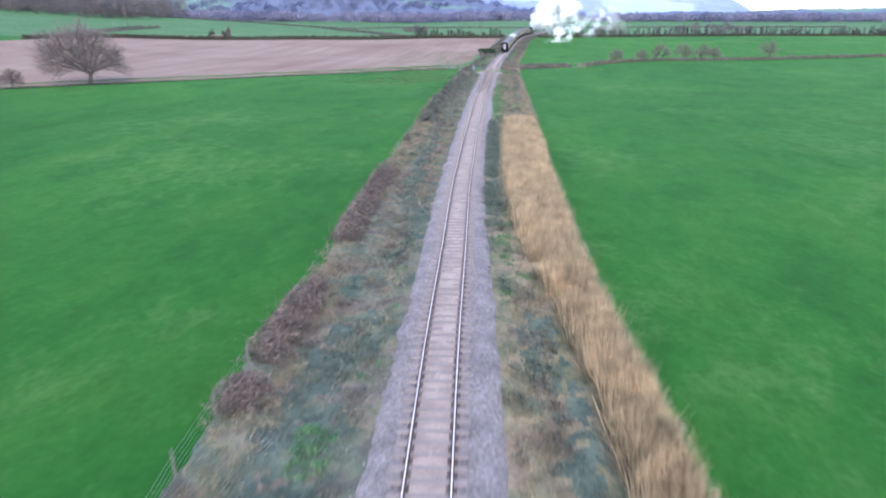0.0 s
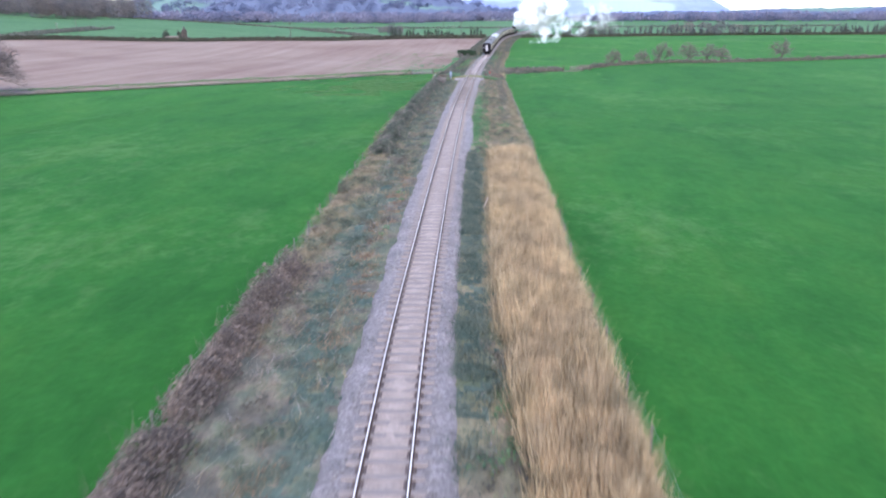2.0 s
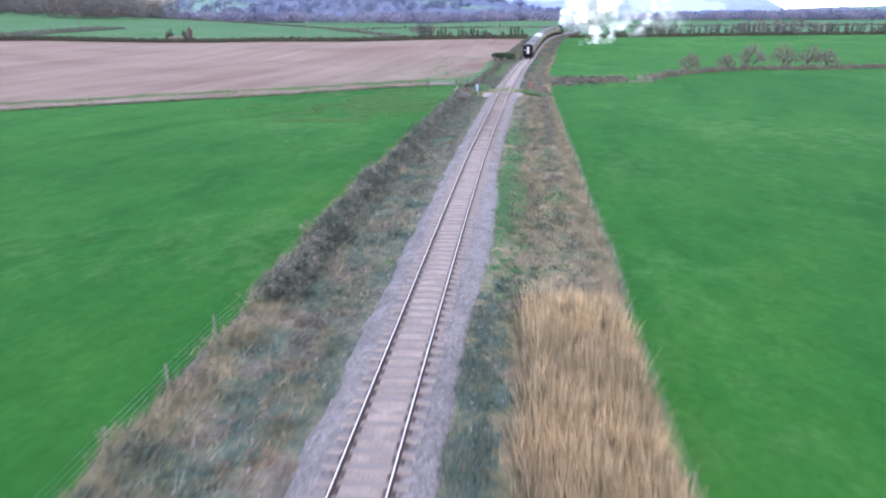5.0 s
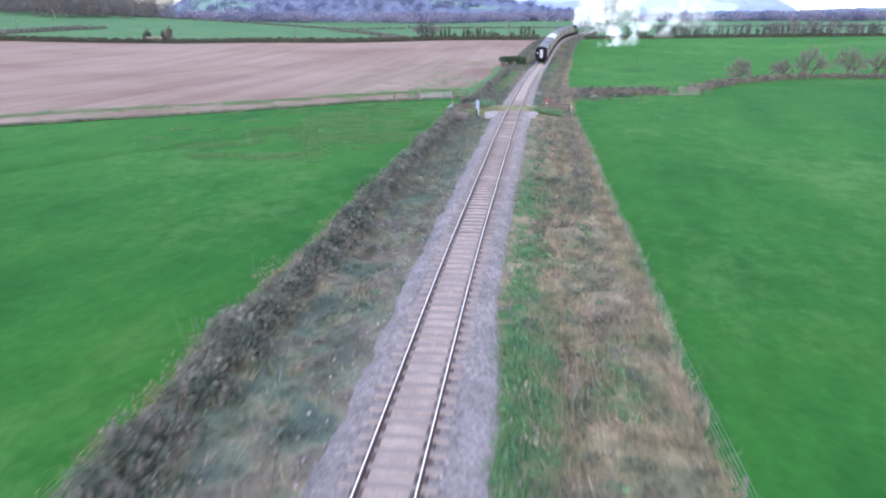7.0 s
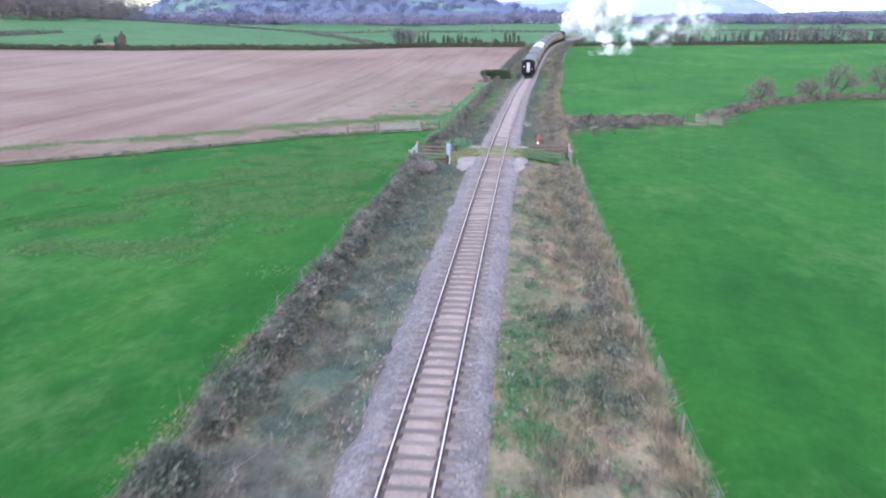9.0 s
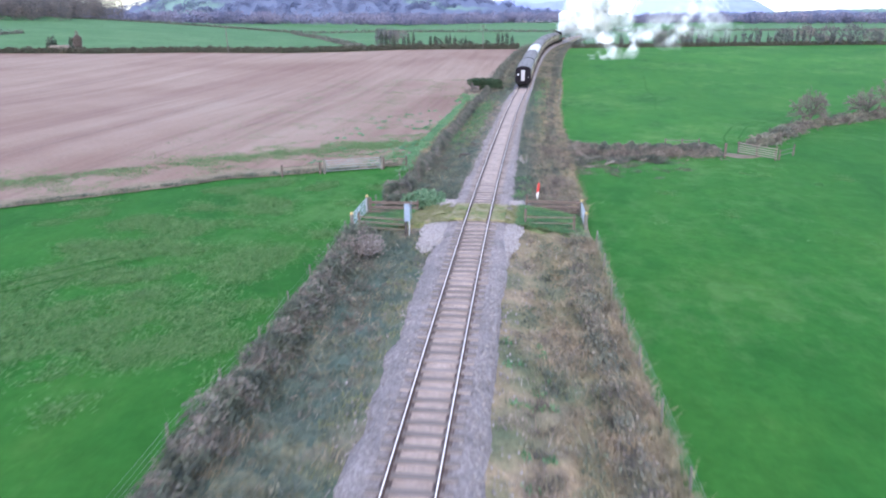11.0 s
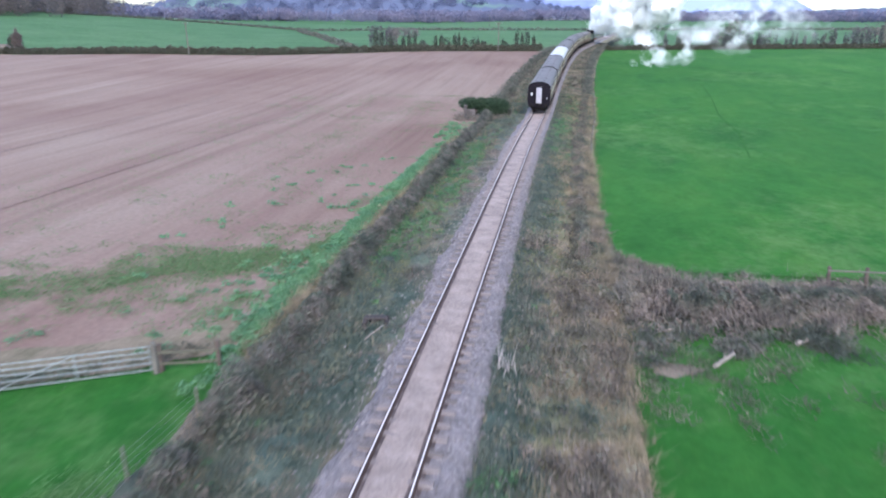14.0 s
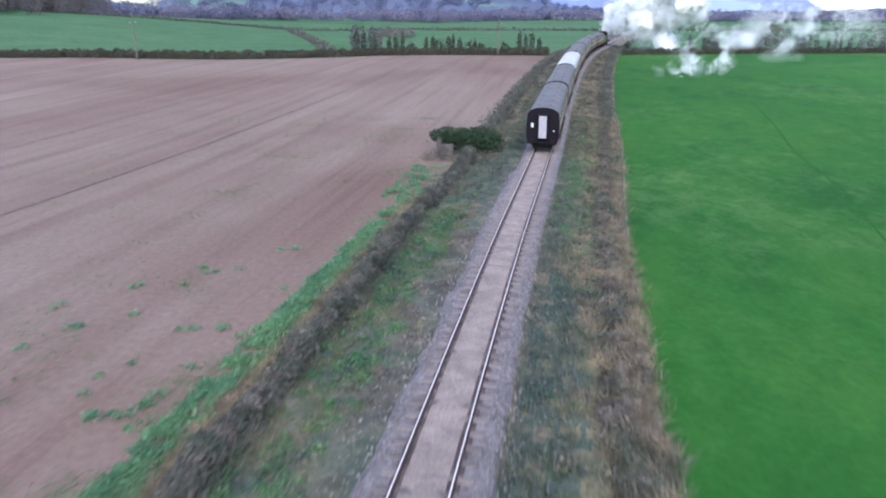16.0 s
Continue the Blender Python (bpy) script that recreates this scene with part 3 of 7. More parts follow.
# what grows where on the verges: stretch along the line, offsets from the track's middle, kind
ZONES = [
    (0, 25, -8.4, -6.4, "tan"), (26, 37, -8.5, -7.2, "plum"), (25, 38, -7.2, -6.2, "tan"), (38, 48, -8.4, -6.2, "tan"), (49, 56, -8.3, -7.0, "plum"), (56, 64, -8.2, -6.8, "tan"), (64, 104, -8.2, -6.5, "tan"),
    (0, 34, -6.4, -3.4, "teal"), (46, 64, -4.2, -2.4, "teal"), (60, 96, -5.2, -3.9, "teal"), (58, 96, -3.9, -2.5, "rust"), (64, 76, -6.8, -5.2, "mauve"), (44, 60, -6.9, -4.3, "mauve"),
    (112, 134, -8.6, -7.2, "plum"), (118, 165, -5.8, -2.4, "dull"), (165, 190, -6.3, -3.3, "teal"), (165, 189, -3.3, -2.5, "yellow"),
    (204, 219, -5.2, -2.2, "teal"), (219, 262, -6.0, -3.1, "yellow"), (223, 232, -5.6, -3.5, "green"), (236, 243, -4.8, -2.8, "green"), (246, 259, -5.8, -3.4, "green"), (219, 262, -3.1, -1.8, "mauve"), (222, 262, -7.5, -6.9, "tan"), (262, 290, -5.6, -2.2, "teal"),
    (0, 30, 2.8, 4.4, "tan"), (20, 28, 4.6, 6.2, "teal"), (29, 36, 3.6, 5.4, "teal"), (36, 46, 3.0, 5.2, "tan"), (38, 54, 2.8, 4.2, "green"), (54, 105, 2.0, 3.7, "teal"), (105, 116, 3.0, 8.0, "dull"),
    (112, 152, 2.1, 3.9, "green"), (118, 142, 3.9, 5.8, "tan"), (132, 152, 5.8, 7.6, "mauve"), (116, 132, 5.8, 8.0, "tan"), (122, 129, 5.9, 7.3, "green"), (158, 190, 4.5, 6.4, "tan"), (158, 190, 2.4, 4.4, "mauve"), (158, 190, 6.4, 7.4, "mauve"),
    (196, 222, 1.8, 4.0, "teal"), (219, 232, 2.0, 4.0, "yellow"), (232, 247, 1.9, 4.1, "teal"), (247, 253, 2.2, 4.7, "tan"), (253, 276, 2.4, 4.5, "green"), (196, 232, 4.0, 6.6, "mauve"), (232, 262, 5.4, 6.6, "mauve"), (276, 300, 2.2, 5.0, "dull"),
]


def zone_at(x, y):
    """The index of the zone at each point, -1 outside; the borders wander."""
    x, y = np.asarray(x, float), np.asarray(y, float)
    wx = 0.32 * np.sin(1.9 * y + 0.7 * x) + 0.22 * np.sin(4.3 * y - 1.3 * x) + 0.12 * np.sin(9.1 * y + 3 * x)
    wy = 1.2 * np.sin(1.3 * x + 0.2 * y) + 0.8 * np.sin(3.1 * x + 0.9 * y)
    o, q = x - track_x(y) + wx, y + wy
    z = np.full(np.shape(x), -1)
    for i, (y0, y1, o0, o1, _) in enumerate(ZONES):
        z[(q > y0) & (q < y1) & (o > o0) & (o < o1) & (np.abs(x - track_x(y)) > 2.0)] = i
    return z


def strip(ys, lefts, rights, columns, lift, sag=None):
    """A band along the line between two edges; sag(u) lowers or lifts it across its width."""
    u = np.linspace(0, 1, columns)
    gx = lefts[:, None] * (1 - u) + rights[:, None] * u
    gy = np.repeat(np.asarray(ys)[:, None], columns, 1)
    gz = bank_z(gx, gy) + lift
    if sag is not None:
        gz = gz + sag(u, gx, gy)
    v = np.stack([gx, gy, gz], -1).reshape(-1, 3)
    i = np.arange(v.shape[0]).reshape(len(ys), columns)
    f = np.stack([i[:-1, :-1], i[:-1, 1:], i[1:, 1:], i[1:, :-1]], -1).reshape(-1, 4)
    return v, f


def wobble(values, size, seed, amount):
    return np.array([amount * noise.noise(Vector((float(v) / size, seed * 7.3, 0))) + 0.5 * amount * noise.noise(Vector((float(v) / size * 3.7, seed * 3.1, 5))) for v in values])


# ---- ground ----
gu = np.concatenate([[-4600, -3000, -2000, -1400, -1000, -760, -600, -500, -420, -360], np.arange(-320, -15, 8), [-12, -8, -5.4, -4.6, 0, 4.6, 5.4, 8, 12], np.arange(16, 201, 8), [240, 300, 400, 560, 800, 1200, 2000, 3000, 4600]])
gy = np.concatenate([[-1200, -600, -300, -120], np.arange(-60, 641, 8), [700, 780, 880, 1000, 1200, 1500, 2000, 2800, 3600, 4700]])
gu, gy = np.meshgrid(gu, gy)
gx = gu + track_x(np.clip(gy, -30, 560)) * (1 - smooth_step(np.abs(gu), 30, 200))
sunk = 0.8 * (np.abs(gu) < 5) * smooth_step(gy, -40, -30) * (1 - smooth_step(gy, 530, 556))
v = np.stack([gx, gy, ground_z(gx, gy) - sunk], -1).reshape(-1, 3)
i = np.arange(gx.size).reshape(gx.shape)
f = np.stack([i[:-1, :-1], i[:-1, 1:], i[1:, 1:], i[1:, :-1]], -1).reshape(-1, 4)
tagged(new("ground", mesh_from("ground", v, f, M["grass"], True)), "bright green winter pasture beside the railway", "grass field", "", "structure")


def field_edge(x):
    """The line between pasture and stubble, going left from the railway."""
    return np.interp(-x, [-20, 17, 19.4, 23.9, 31.3, 35.5, 45, 67, 95.6, 108.8, 180, 420], [214.5, 213.5, 211.5, 208.8, 205, 201, 192.4, 175.5, 153, 142, 80, -60])


def far_edge(x):
    """The hedge at the far end of the stubble."""
    return np.interp(-x, [-60, 0, 17, 39, 52, 60, 80, 100, 120, 140, 157, 174, 193, 203, 207, 214, 222], [398, 396, 395, 391, 386, 378, 368, 366, 365, 364, 361, 345, 331, 312, 285, 150, 20])


# stubble field, right edge along the railway
cols = -np.concatenate([np.linspace(0, 1, 13)[:-1] * 26, np.arange(26, 205, 4)])
vs, fs = [], []
rows_n = 50
for j in range(rows_n + 1):
    s = j / rows_n
    for c in cols:
        y0 = float(field_edge(c - 17))
        y1 = max(y0, float(far_edge(c - 17)))
        y = y0 + (y1 - y0) * s
        x = c + float(left_edge(y)) + 0.4
        for _ in range(2):
            y0 = float(field_edge(x))
            y1 = max(y0, float(far_edge(x)))
            y = y0 + (y1 - y0) * s
            x = c + float(left_edge(y)) + 0.4
        vs.append((x, y, float(ground_z(x, y)) + 0.05))
n = len(cols)
fs = [(j * n + i, j * n + i + 1, (j + 1) * n + i + 1, (j + 1) * n + i) for j in range(rows_n) for i in range(n - 1)]
fs = [q[::-1] for q in fs]
tagged(new("stubble_field", mesh_from("stubble_field", vs, fs, M["soil"], True)), "pinkish-brown ploughed stubble field beyond the pasture", "ploughed field", "", "structure")

# pastures behind the stubble and over the hill, their green paled for haze
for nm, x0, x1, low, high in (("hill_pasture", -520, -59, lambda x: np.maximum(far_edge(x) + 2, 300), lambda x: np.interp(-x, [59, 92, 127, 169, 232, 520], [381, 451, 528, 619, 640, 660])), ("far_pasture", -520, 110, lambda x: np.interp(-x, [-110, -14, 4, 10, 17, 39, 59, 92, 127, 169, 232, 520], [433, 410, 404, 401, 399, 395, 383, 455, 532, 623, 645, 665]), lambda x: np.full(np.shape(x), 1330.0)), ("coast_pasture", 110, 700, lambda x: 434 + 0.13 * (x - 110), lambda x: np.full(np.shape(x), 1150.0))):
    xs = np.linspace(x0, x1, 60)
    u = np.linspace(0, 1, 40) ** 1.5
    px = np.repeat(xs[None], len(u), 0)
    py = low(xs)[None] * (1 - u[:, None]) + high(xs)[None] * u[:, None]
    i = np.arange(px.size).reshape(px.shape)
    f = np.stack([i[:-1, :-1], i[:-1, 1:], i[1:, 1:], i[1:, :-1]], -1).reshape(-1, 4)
    tagged(new(nm, mesh_from(nm, np.stack([px, py, ground_z(px, py) + 0.16], -1).reshape(-1, 3), f, M["hazed_grass"], True)), "green winter pasture in the distance, paled with painted haze", "grass field", "", "structure")

# the brighter pasture beyond the cross hedge
s = np.linspace(0, 1, 80) ** 2.2
x0 = -2 + 292 * s
BEYOND = ([-2.05, -1.93, -1.65, -1.0, 0.5, 2.6, 7.3, 13, 18, 24, 28, 44, 57, 80, 110, 170, 300], [237, 232, 229.6, 227.1, 225.5, 225.1, 225.3, 225.8, 229, 236, 241, 254, 256, 263, 277, 301, 341])
lo = np.interp(x0, *BEYOND)
hi = np.interp(x0, [-2, 6, 12, 47, 103, 180, 290], [401, 404, 407, 416, 429, 440, 451])
u = np.linspace(0, 1, 90)
qy = lo[None] * (1 - u[:, None]) + hi[None] * u[:, None]
qx = x0[None] + (right_edge(qy) - 0.1 + 2) * (1 - s[None]) ** 4
i = np.arange(qx.size).reshape(qx.shape)
f = np.stack([i[:-1, :-1], i[:-1, 1:], i[1:, 1:], i[1:, :-1]], -1).reshape(-1, 4)
tagged(new("pasture_beyond", mesh_from("pasture_beyond", np.stack([qx, qy, ground_z(qx, qy) + 0.06], -1).reshape(-1, 3), f, M["young_grass"], True)), "bright young grass pasture beyond the cross hedge", "grass field", "", "structure")

# dead grass along the near edge of the stubble
xs = -np.linspace(17, 150, 140)
near = np.array([field_edge(x) for x in xs])
w = 3.4 + wobble(xs, 9, 1, 1.2)
va = np.stack([xs, near - 0.4 + wobble(xs, 4, 2, 0.5), ground_z(xs, near) + 0.09], -1)
vb = np.stack([xs, near + w, ground_z(xs, near + w) + 0.09], -1)
k = len(xs)
tagged(new("field_margin", mesh_from("field_margin", np.vstack([va, vb]), [(i, i + k, i + k + 1, i + 1) for i in range(k - 1)], M["straw"], True)), "strip of pale dead grass between stubble and pasture", "field margin", "", "structure")

# verges
ys = np.arange(-30, 560, 0.45)
dip = lambda u, x, y: 0.05 * np.sin(u * math.pi) * (0.6 + 0.4 * np.sin(y * 0.31 + 2 * x))
def verge_ground(name, lefts, rights, base, label):
    """One verge: its litter changes with what grows there."""
    v, f = strip(ys, lefts, rights, 33, 0.12, dip)
    mid = v[f].mean(1)
    z = zone_at(mid[:, 0], mid[:, 1])
    moss = np.array([q >= 0 and ZONES[q][4] == "teal" for q in z]) & (patchy(mid[:, 0], mid[:, 1], 0.9, 303) > 0.42)
    tagged(new(name, mesh_from(name, v, f, [M[base], M["wet_ground"]], True, moss.astype(int))), label, "verge", "", "structure")


verge_ground("verge_left", left_edge(ys) + wobble(ys, 3, 3, 0.5) - 0.2, track_x(ys) - 1.5, "verge_dark", "overgrown railway verge of dead grass and bramble litter")
verge_ground("verge_right", track_x(ys) + 1.5, right_edge(ys) + wobble(ys, 5, 4, 0.14) + 0.1, "verge", "overgrown railway verge of dead grass and reeds")

# ballast bed
ys = np.arange(-30, 560, 0.4)
across = np.array([-2.3, -2.1, -1.85, -1.6, -1.3, -0.93, -0.58, 0, 0.58, 0.93, 1.15, 1.35, 1.5, 1.65, 1.8])
level = np.array([-0.62, -0.46, -0.30, -0.225, -0.215, -0.225, -0.182, -0.164, -0.182, -0.225, -0.215, -0.235, -0.30, -0.41, -0.61])
edge_l, edge_r = wobble(ys, 2.5, 5, 0.35), wobble(ys, 2.5, 6, 0.45)
out = np.abs(across)[None] / 2.3
push = np.where(across[None] < 0, -edge_l[:, None], edge_r[:, None]) * np.clip(out - 0.6, 0, 1) * 2.2
wide = np.interp(ys, [0, 30, 60, 100, 112, 122, 131, 178, 188, 196, 206, 225, 245], [1.0, 0.9, 0.4, 0.3, 0.8, 0.8, 0.25, 0.3, 0.6, 0.5, 0.4, 0.15, 0.0])
slim_l = np.interp(ys, [195, 210], [1.0, 0.86])[:, None]
bx = track_x(ys)[:, None] + across[None] * np.where(across[None] < -1.3, slim_l, 1) + push + wide[:, None] * np.clip(across[None] - 0.95, 0, 1) * 1.3
by = np.repeat(ys[:, None], len(across), 1)
bz = track_z(ys)[:, None] + np.repeat(level[None], len(ys), 0) + np.interp(ys, [200, 206], [0, 0.036])[:, None] * (np.abs(across) < 0.7)[None] - np.interp(ys, [40, 60, 140, 150, 188, 200], [0, 0.0, 0.0, 0.04, 0.04, 0.0])[:, None] * (np.abs(across) < 0.7)[None] + rng.normal(0, 0.014, bx.shape)
v = np.stack([bx, by, bz], -1).reshape(-1, 3)
i = np.arange(v.shape[0]).reshape(len(ys), len(across))
f = np.stack([i[:-1, :-1], i[:-1, 1:], i[1:, 1:], i[1:, :-1]], -1).reshape(-1, 4)
half = np.abs((across[:-1] + across[1:]) / 2)
mid = np.tile(np.where(half < 0.6, 1, np.where(half < 0.9, 2, 0)), len(ys) - 1)
tagged(new("ballast_bed", mesh_from("ballast_bed", v, f, [M["ballast"], M["four_foot"], M["rail_shade_stain"]], True, mid)), "grey stone ballast bed under the railway track", "ballast", "", "structure")


# ---- hills ----
def ridge(name, dist, depth, profile, mat, label, seed, rough):
    """A long hill round the horizon: heights by bearing, swelling up from its foot and down behind."""
    az = np.linspace(profile[0][0], profile[-1][0], 260)
    top = np.interp(az, [p[0] for p in profile], [p[1] for p in profile])
    top = np.convolve(np.pad(top, 3, "edge"), np.ones(7) / 7, "valid")
    vs = []
    rows_h = [(0, 0), (0.12, 0.10), (0.26, 0.28), (0.40, 0.52), (0.55, 0.74), (0.70, 0.90), (0.85, 0.985), (1.0, 1.0), (1.3, 0.6)]
    for r, h in rows_h:
        for a, e in zip(az, top):
            d = dist + depth * r + 60 * noise.noise(Vector((a * 0.4, r * 2, seed)))
            z = dist * math.tan(radians(e)) * h * (d / dist) + 12 * min(1, 4 * h)
            z += rough * h * (noise.noise(Vector((a * 1.3, r * 5, seed + 4))) + 0.6 * noise.noise(Vector((a * 4, r * 9, seed + 9))) + 0.4 * noise.noise(Vector((a * 11, r * 20, seed))))
            vs.append((d * math.sin(radians(a)), 140 + d * math.cos(radians(a)), z - 4))
    k = len(az)
    fs = [(j * k + i, j * k + i + 1, (j + 1) * k + i + 1, (j + 1) * k + i) for j in range(len(rows_h) - 1) for i in range(k - 1)]
    tagged(new(name, mesh_from(name, vs, fs, mat, True)), label, "hill", "", "structure")
    return np.array(vs)[: 8 * k]


HILL = ridge("hill_wooded", 1500, 700, [(-62, 2.5), (-50, 2.6), (-42, 2.2), (-36, 1.5), (-31.8, 0.5), (-30.4, 0.45), (-28.8, 1.2), (-26.4, 2.3), (-22, 3.0), (-15, 3.2), (-10, 2.6), (-7.2, 1.5), (-6.6, 1.45), (-5.2, 1.6), (-3.5, 1.0), (-1.5, 0.5), (1, 0.15), (4, 0.0)], M["hill_mid"], "wooded hill beyond the fields, blue haze painted into its colour", 2, 14)
ridge("hill_headland", 3600, 600, [(-12, 0.6), (-6, 0.95), (-3, 1.2), (2, 1.6), (6, 2.3), (10, 2.4), (12.6, 1.9), (14.5, 1.2), (15.9, 0.55), (16.6, 0.02), (17.4, 0.0)], M["hill_far"], "far headland hill with a steep end, coloured blue for haze", 5, 8)
ridge("hill_coast", 1900, 300, [(6, 0.1), (12, 0.28), (16, 0.26), (20, 0.46), (22, 0.40), (26, 0.52), (34, 0.45), (50, 0.6), (62, 0.5)], M["hill_mid"], "low wooded ridge along the coast, tinted blue for haze", 8, 5)


# ---- track ----
def rail(offset):
    """A flat-bottomed rail swept along the curve: web and foot dark with rust, the head's top polished."""
    prof = [(-0.036, 0), (-0.036, -0.035), (-0.010, -0.05), (-0.010, -0.125), (-0.066, -0.140), (-0.066, -0.152), (0.066, -0.152), (0.066, -0.140), (0.010, -0.125), (0.010, -0.05), (0.036, -0.035), (0.036, 0)]
    ys = np.arange(-30, 560.1, 2.5)
    body = thing("rail", pose(0, 0, 0), "rusty steel rail with a polished running surface", "rail", "rails of the track")
    vs, vt = [], []
    for y in ys:
        a = track_turn(float(y))
        cx = float(track_x(y))
        for px, pz in prof:
            vs.append((cx + (offset + px) * math.cos(a), y - (offset + px) * math.sin(a), pz - 0.004 + float(track_z(y))))
        for px, pz in ((-0.021, 0.001), (-0.016, 0.004), (0.016, 0.004), (0.021, 0.001)):
            vt.append((cx + (offset + px) * math.cos(a), y - (offset + px) * math.sin(a), pz + float(track_z(y))))
    k = len(prof)
    fs = [(j * k + i, j * k + (i + 1) % k, (j + 1) * k + (i + 1) % k, (j + 1) * k + i) for j in range(len(ys) - 1) for i in range(k)]
    ft = [(j * 4 + i, j * 4 + i + 1, (j + 1) * 4 + i + 1, (j + 1) * 4 + i) for j in range(len(ys) - 1) for i in range(3)]
    for nm, a, b, mt in (("web_and_foot", vs, fs, M["rail_side"]), ("running_surface", vt, ft, M["rail_top"])):
        ob = new(nm, mesh_from(nm, a, b, mt))
        ob.parent = body
    return body


rail(-0.7525)
rail(0.7525)


def tapered_block(w, d, h, top=0.9):
    bm = bmesh.new()
    lo = [bm.verts.new((sx * w / 2, sy * d / 2, 0)) for sx, sy in ((-1, -1), (1, -1), (1, 1), (-1, 1))]
    hi = [bm.verts.new((sx * w / 2 * (0.5 + top / 2), sy * d / 2 * top, h)) for sx, sy in ((-1, -1), (1, -1), (1, 1), (-1, 1))]
    for i in range(4):
        bm.faces.new((lo[i], lo[(i + 1) % 4], hi[(i + 1) % 4], hi[i]))
    bm.faces.new(hi)
    bm.faces.new(lo[::-1])
    return bm


sleeper_bm = tapered_block(2.55, 0.26, 0.14, 0.94)
sleeper_mesh = bpy.data.meshes.new("sleeper")
sleeper_bm.to_mesh(sleeper_mesh)
sleeper_bm.free()
sleeper_mesh.materials.append(M["sleeper"])
old_mesh = sleeper_mesh.copy()
old_mesh.materials[0] = M["old_sleeper"]
sleeper_bed = thing("track_sleepers", pose(0, 0, 0), "dark timber sleepers half sunk in the ballast", "sleepers", "", "structure")
SPACING = 0.72
far_v, far_f = [], []
for q in range(int((555 + 25) / SPACING)):
    y = -25 + q * SPACING
    m = pose(float(track_x(y)), y, float(track_z(y)) - 0.292, 0, 0, -math.degrees(track_turn(y)) + random.uniform(-0.8, 0.8))
    if 30 < y < 246:
        ob = new("sleeper", old_mesh if 138 < y and random.random() < (0.85 if y < 200 else 0.4) else sleeper_mesh)
        ob.matrix_basis = m @ Matrix.Translation((random.uniform(-0.04, 0.04), random.uniform(-0.02, 0.02), random.uniform(-0.012, 0.012) - float(np.interp(y, [30, 60, 200, 212], [0.015, 0.0, 0.0, 0.008]))))
        ob.parent = sleeper_bed
    else:
        b0 = len(far_v)
        far_v += [tuple(m @ vv.co) for vv in sleeper_mesh.vertices]
        far_f += [tuple(b0 + i for i in p.vertices) for p in sleeper_mesh.polygons]
ob = new("sleepers_beyond", mesh_from("sleepers_beyond", far_v, far_f, M["sleeper"]))
ob.parent = sleeper_bed
tagged(ob, "", "", "", "stuff")


# ---- train ----
def roof_outline():
    pts = []
    for i in range(13):
        a = math.pi * (1 - i / 12)
        pts.append((1.36 * math.cos(a) * (1 if abs(math.cos(a)) < 0.95 else 0.985), 2.95 + 0.86 * math.sin(a) ** 0.75))
    return pts


LENGTH = 19.7


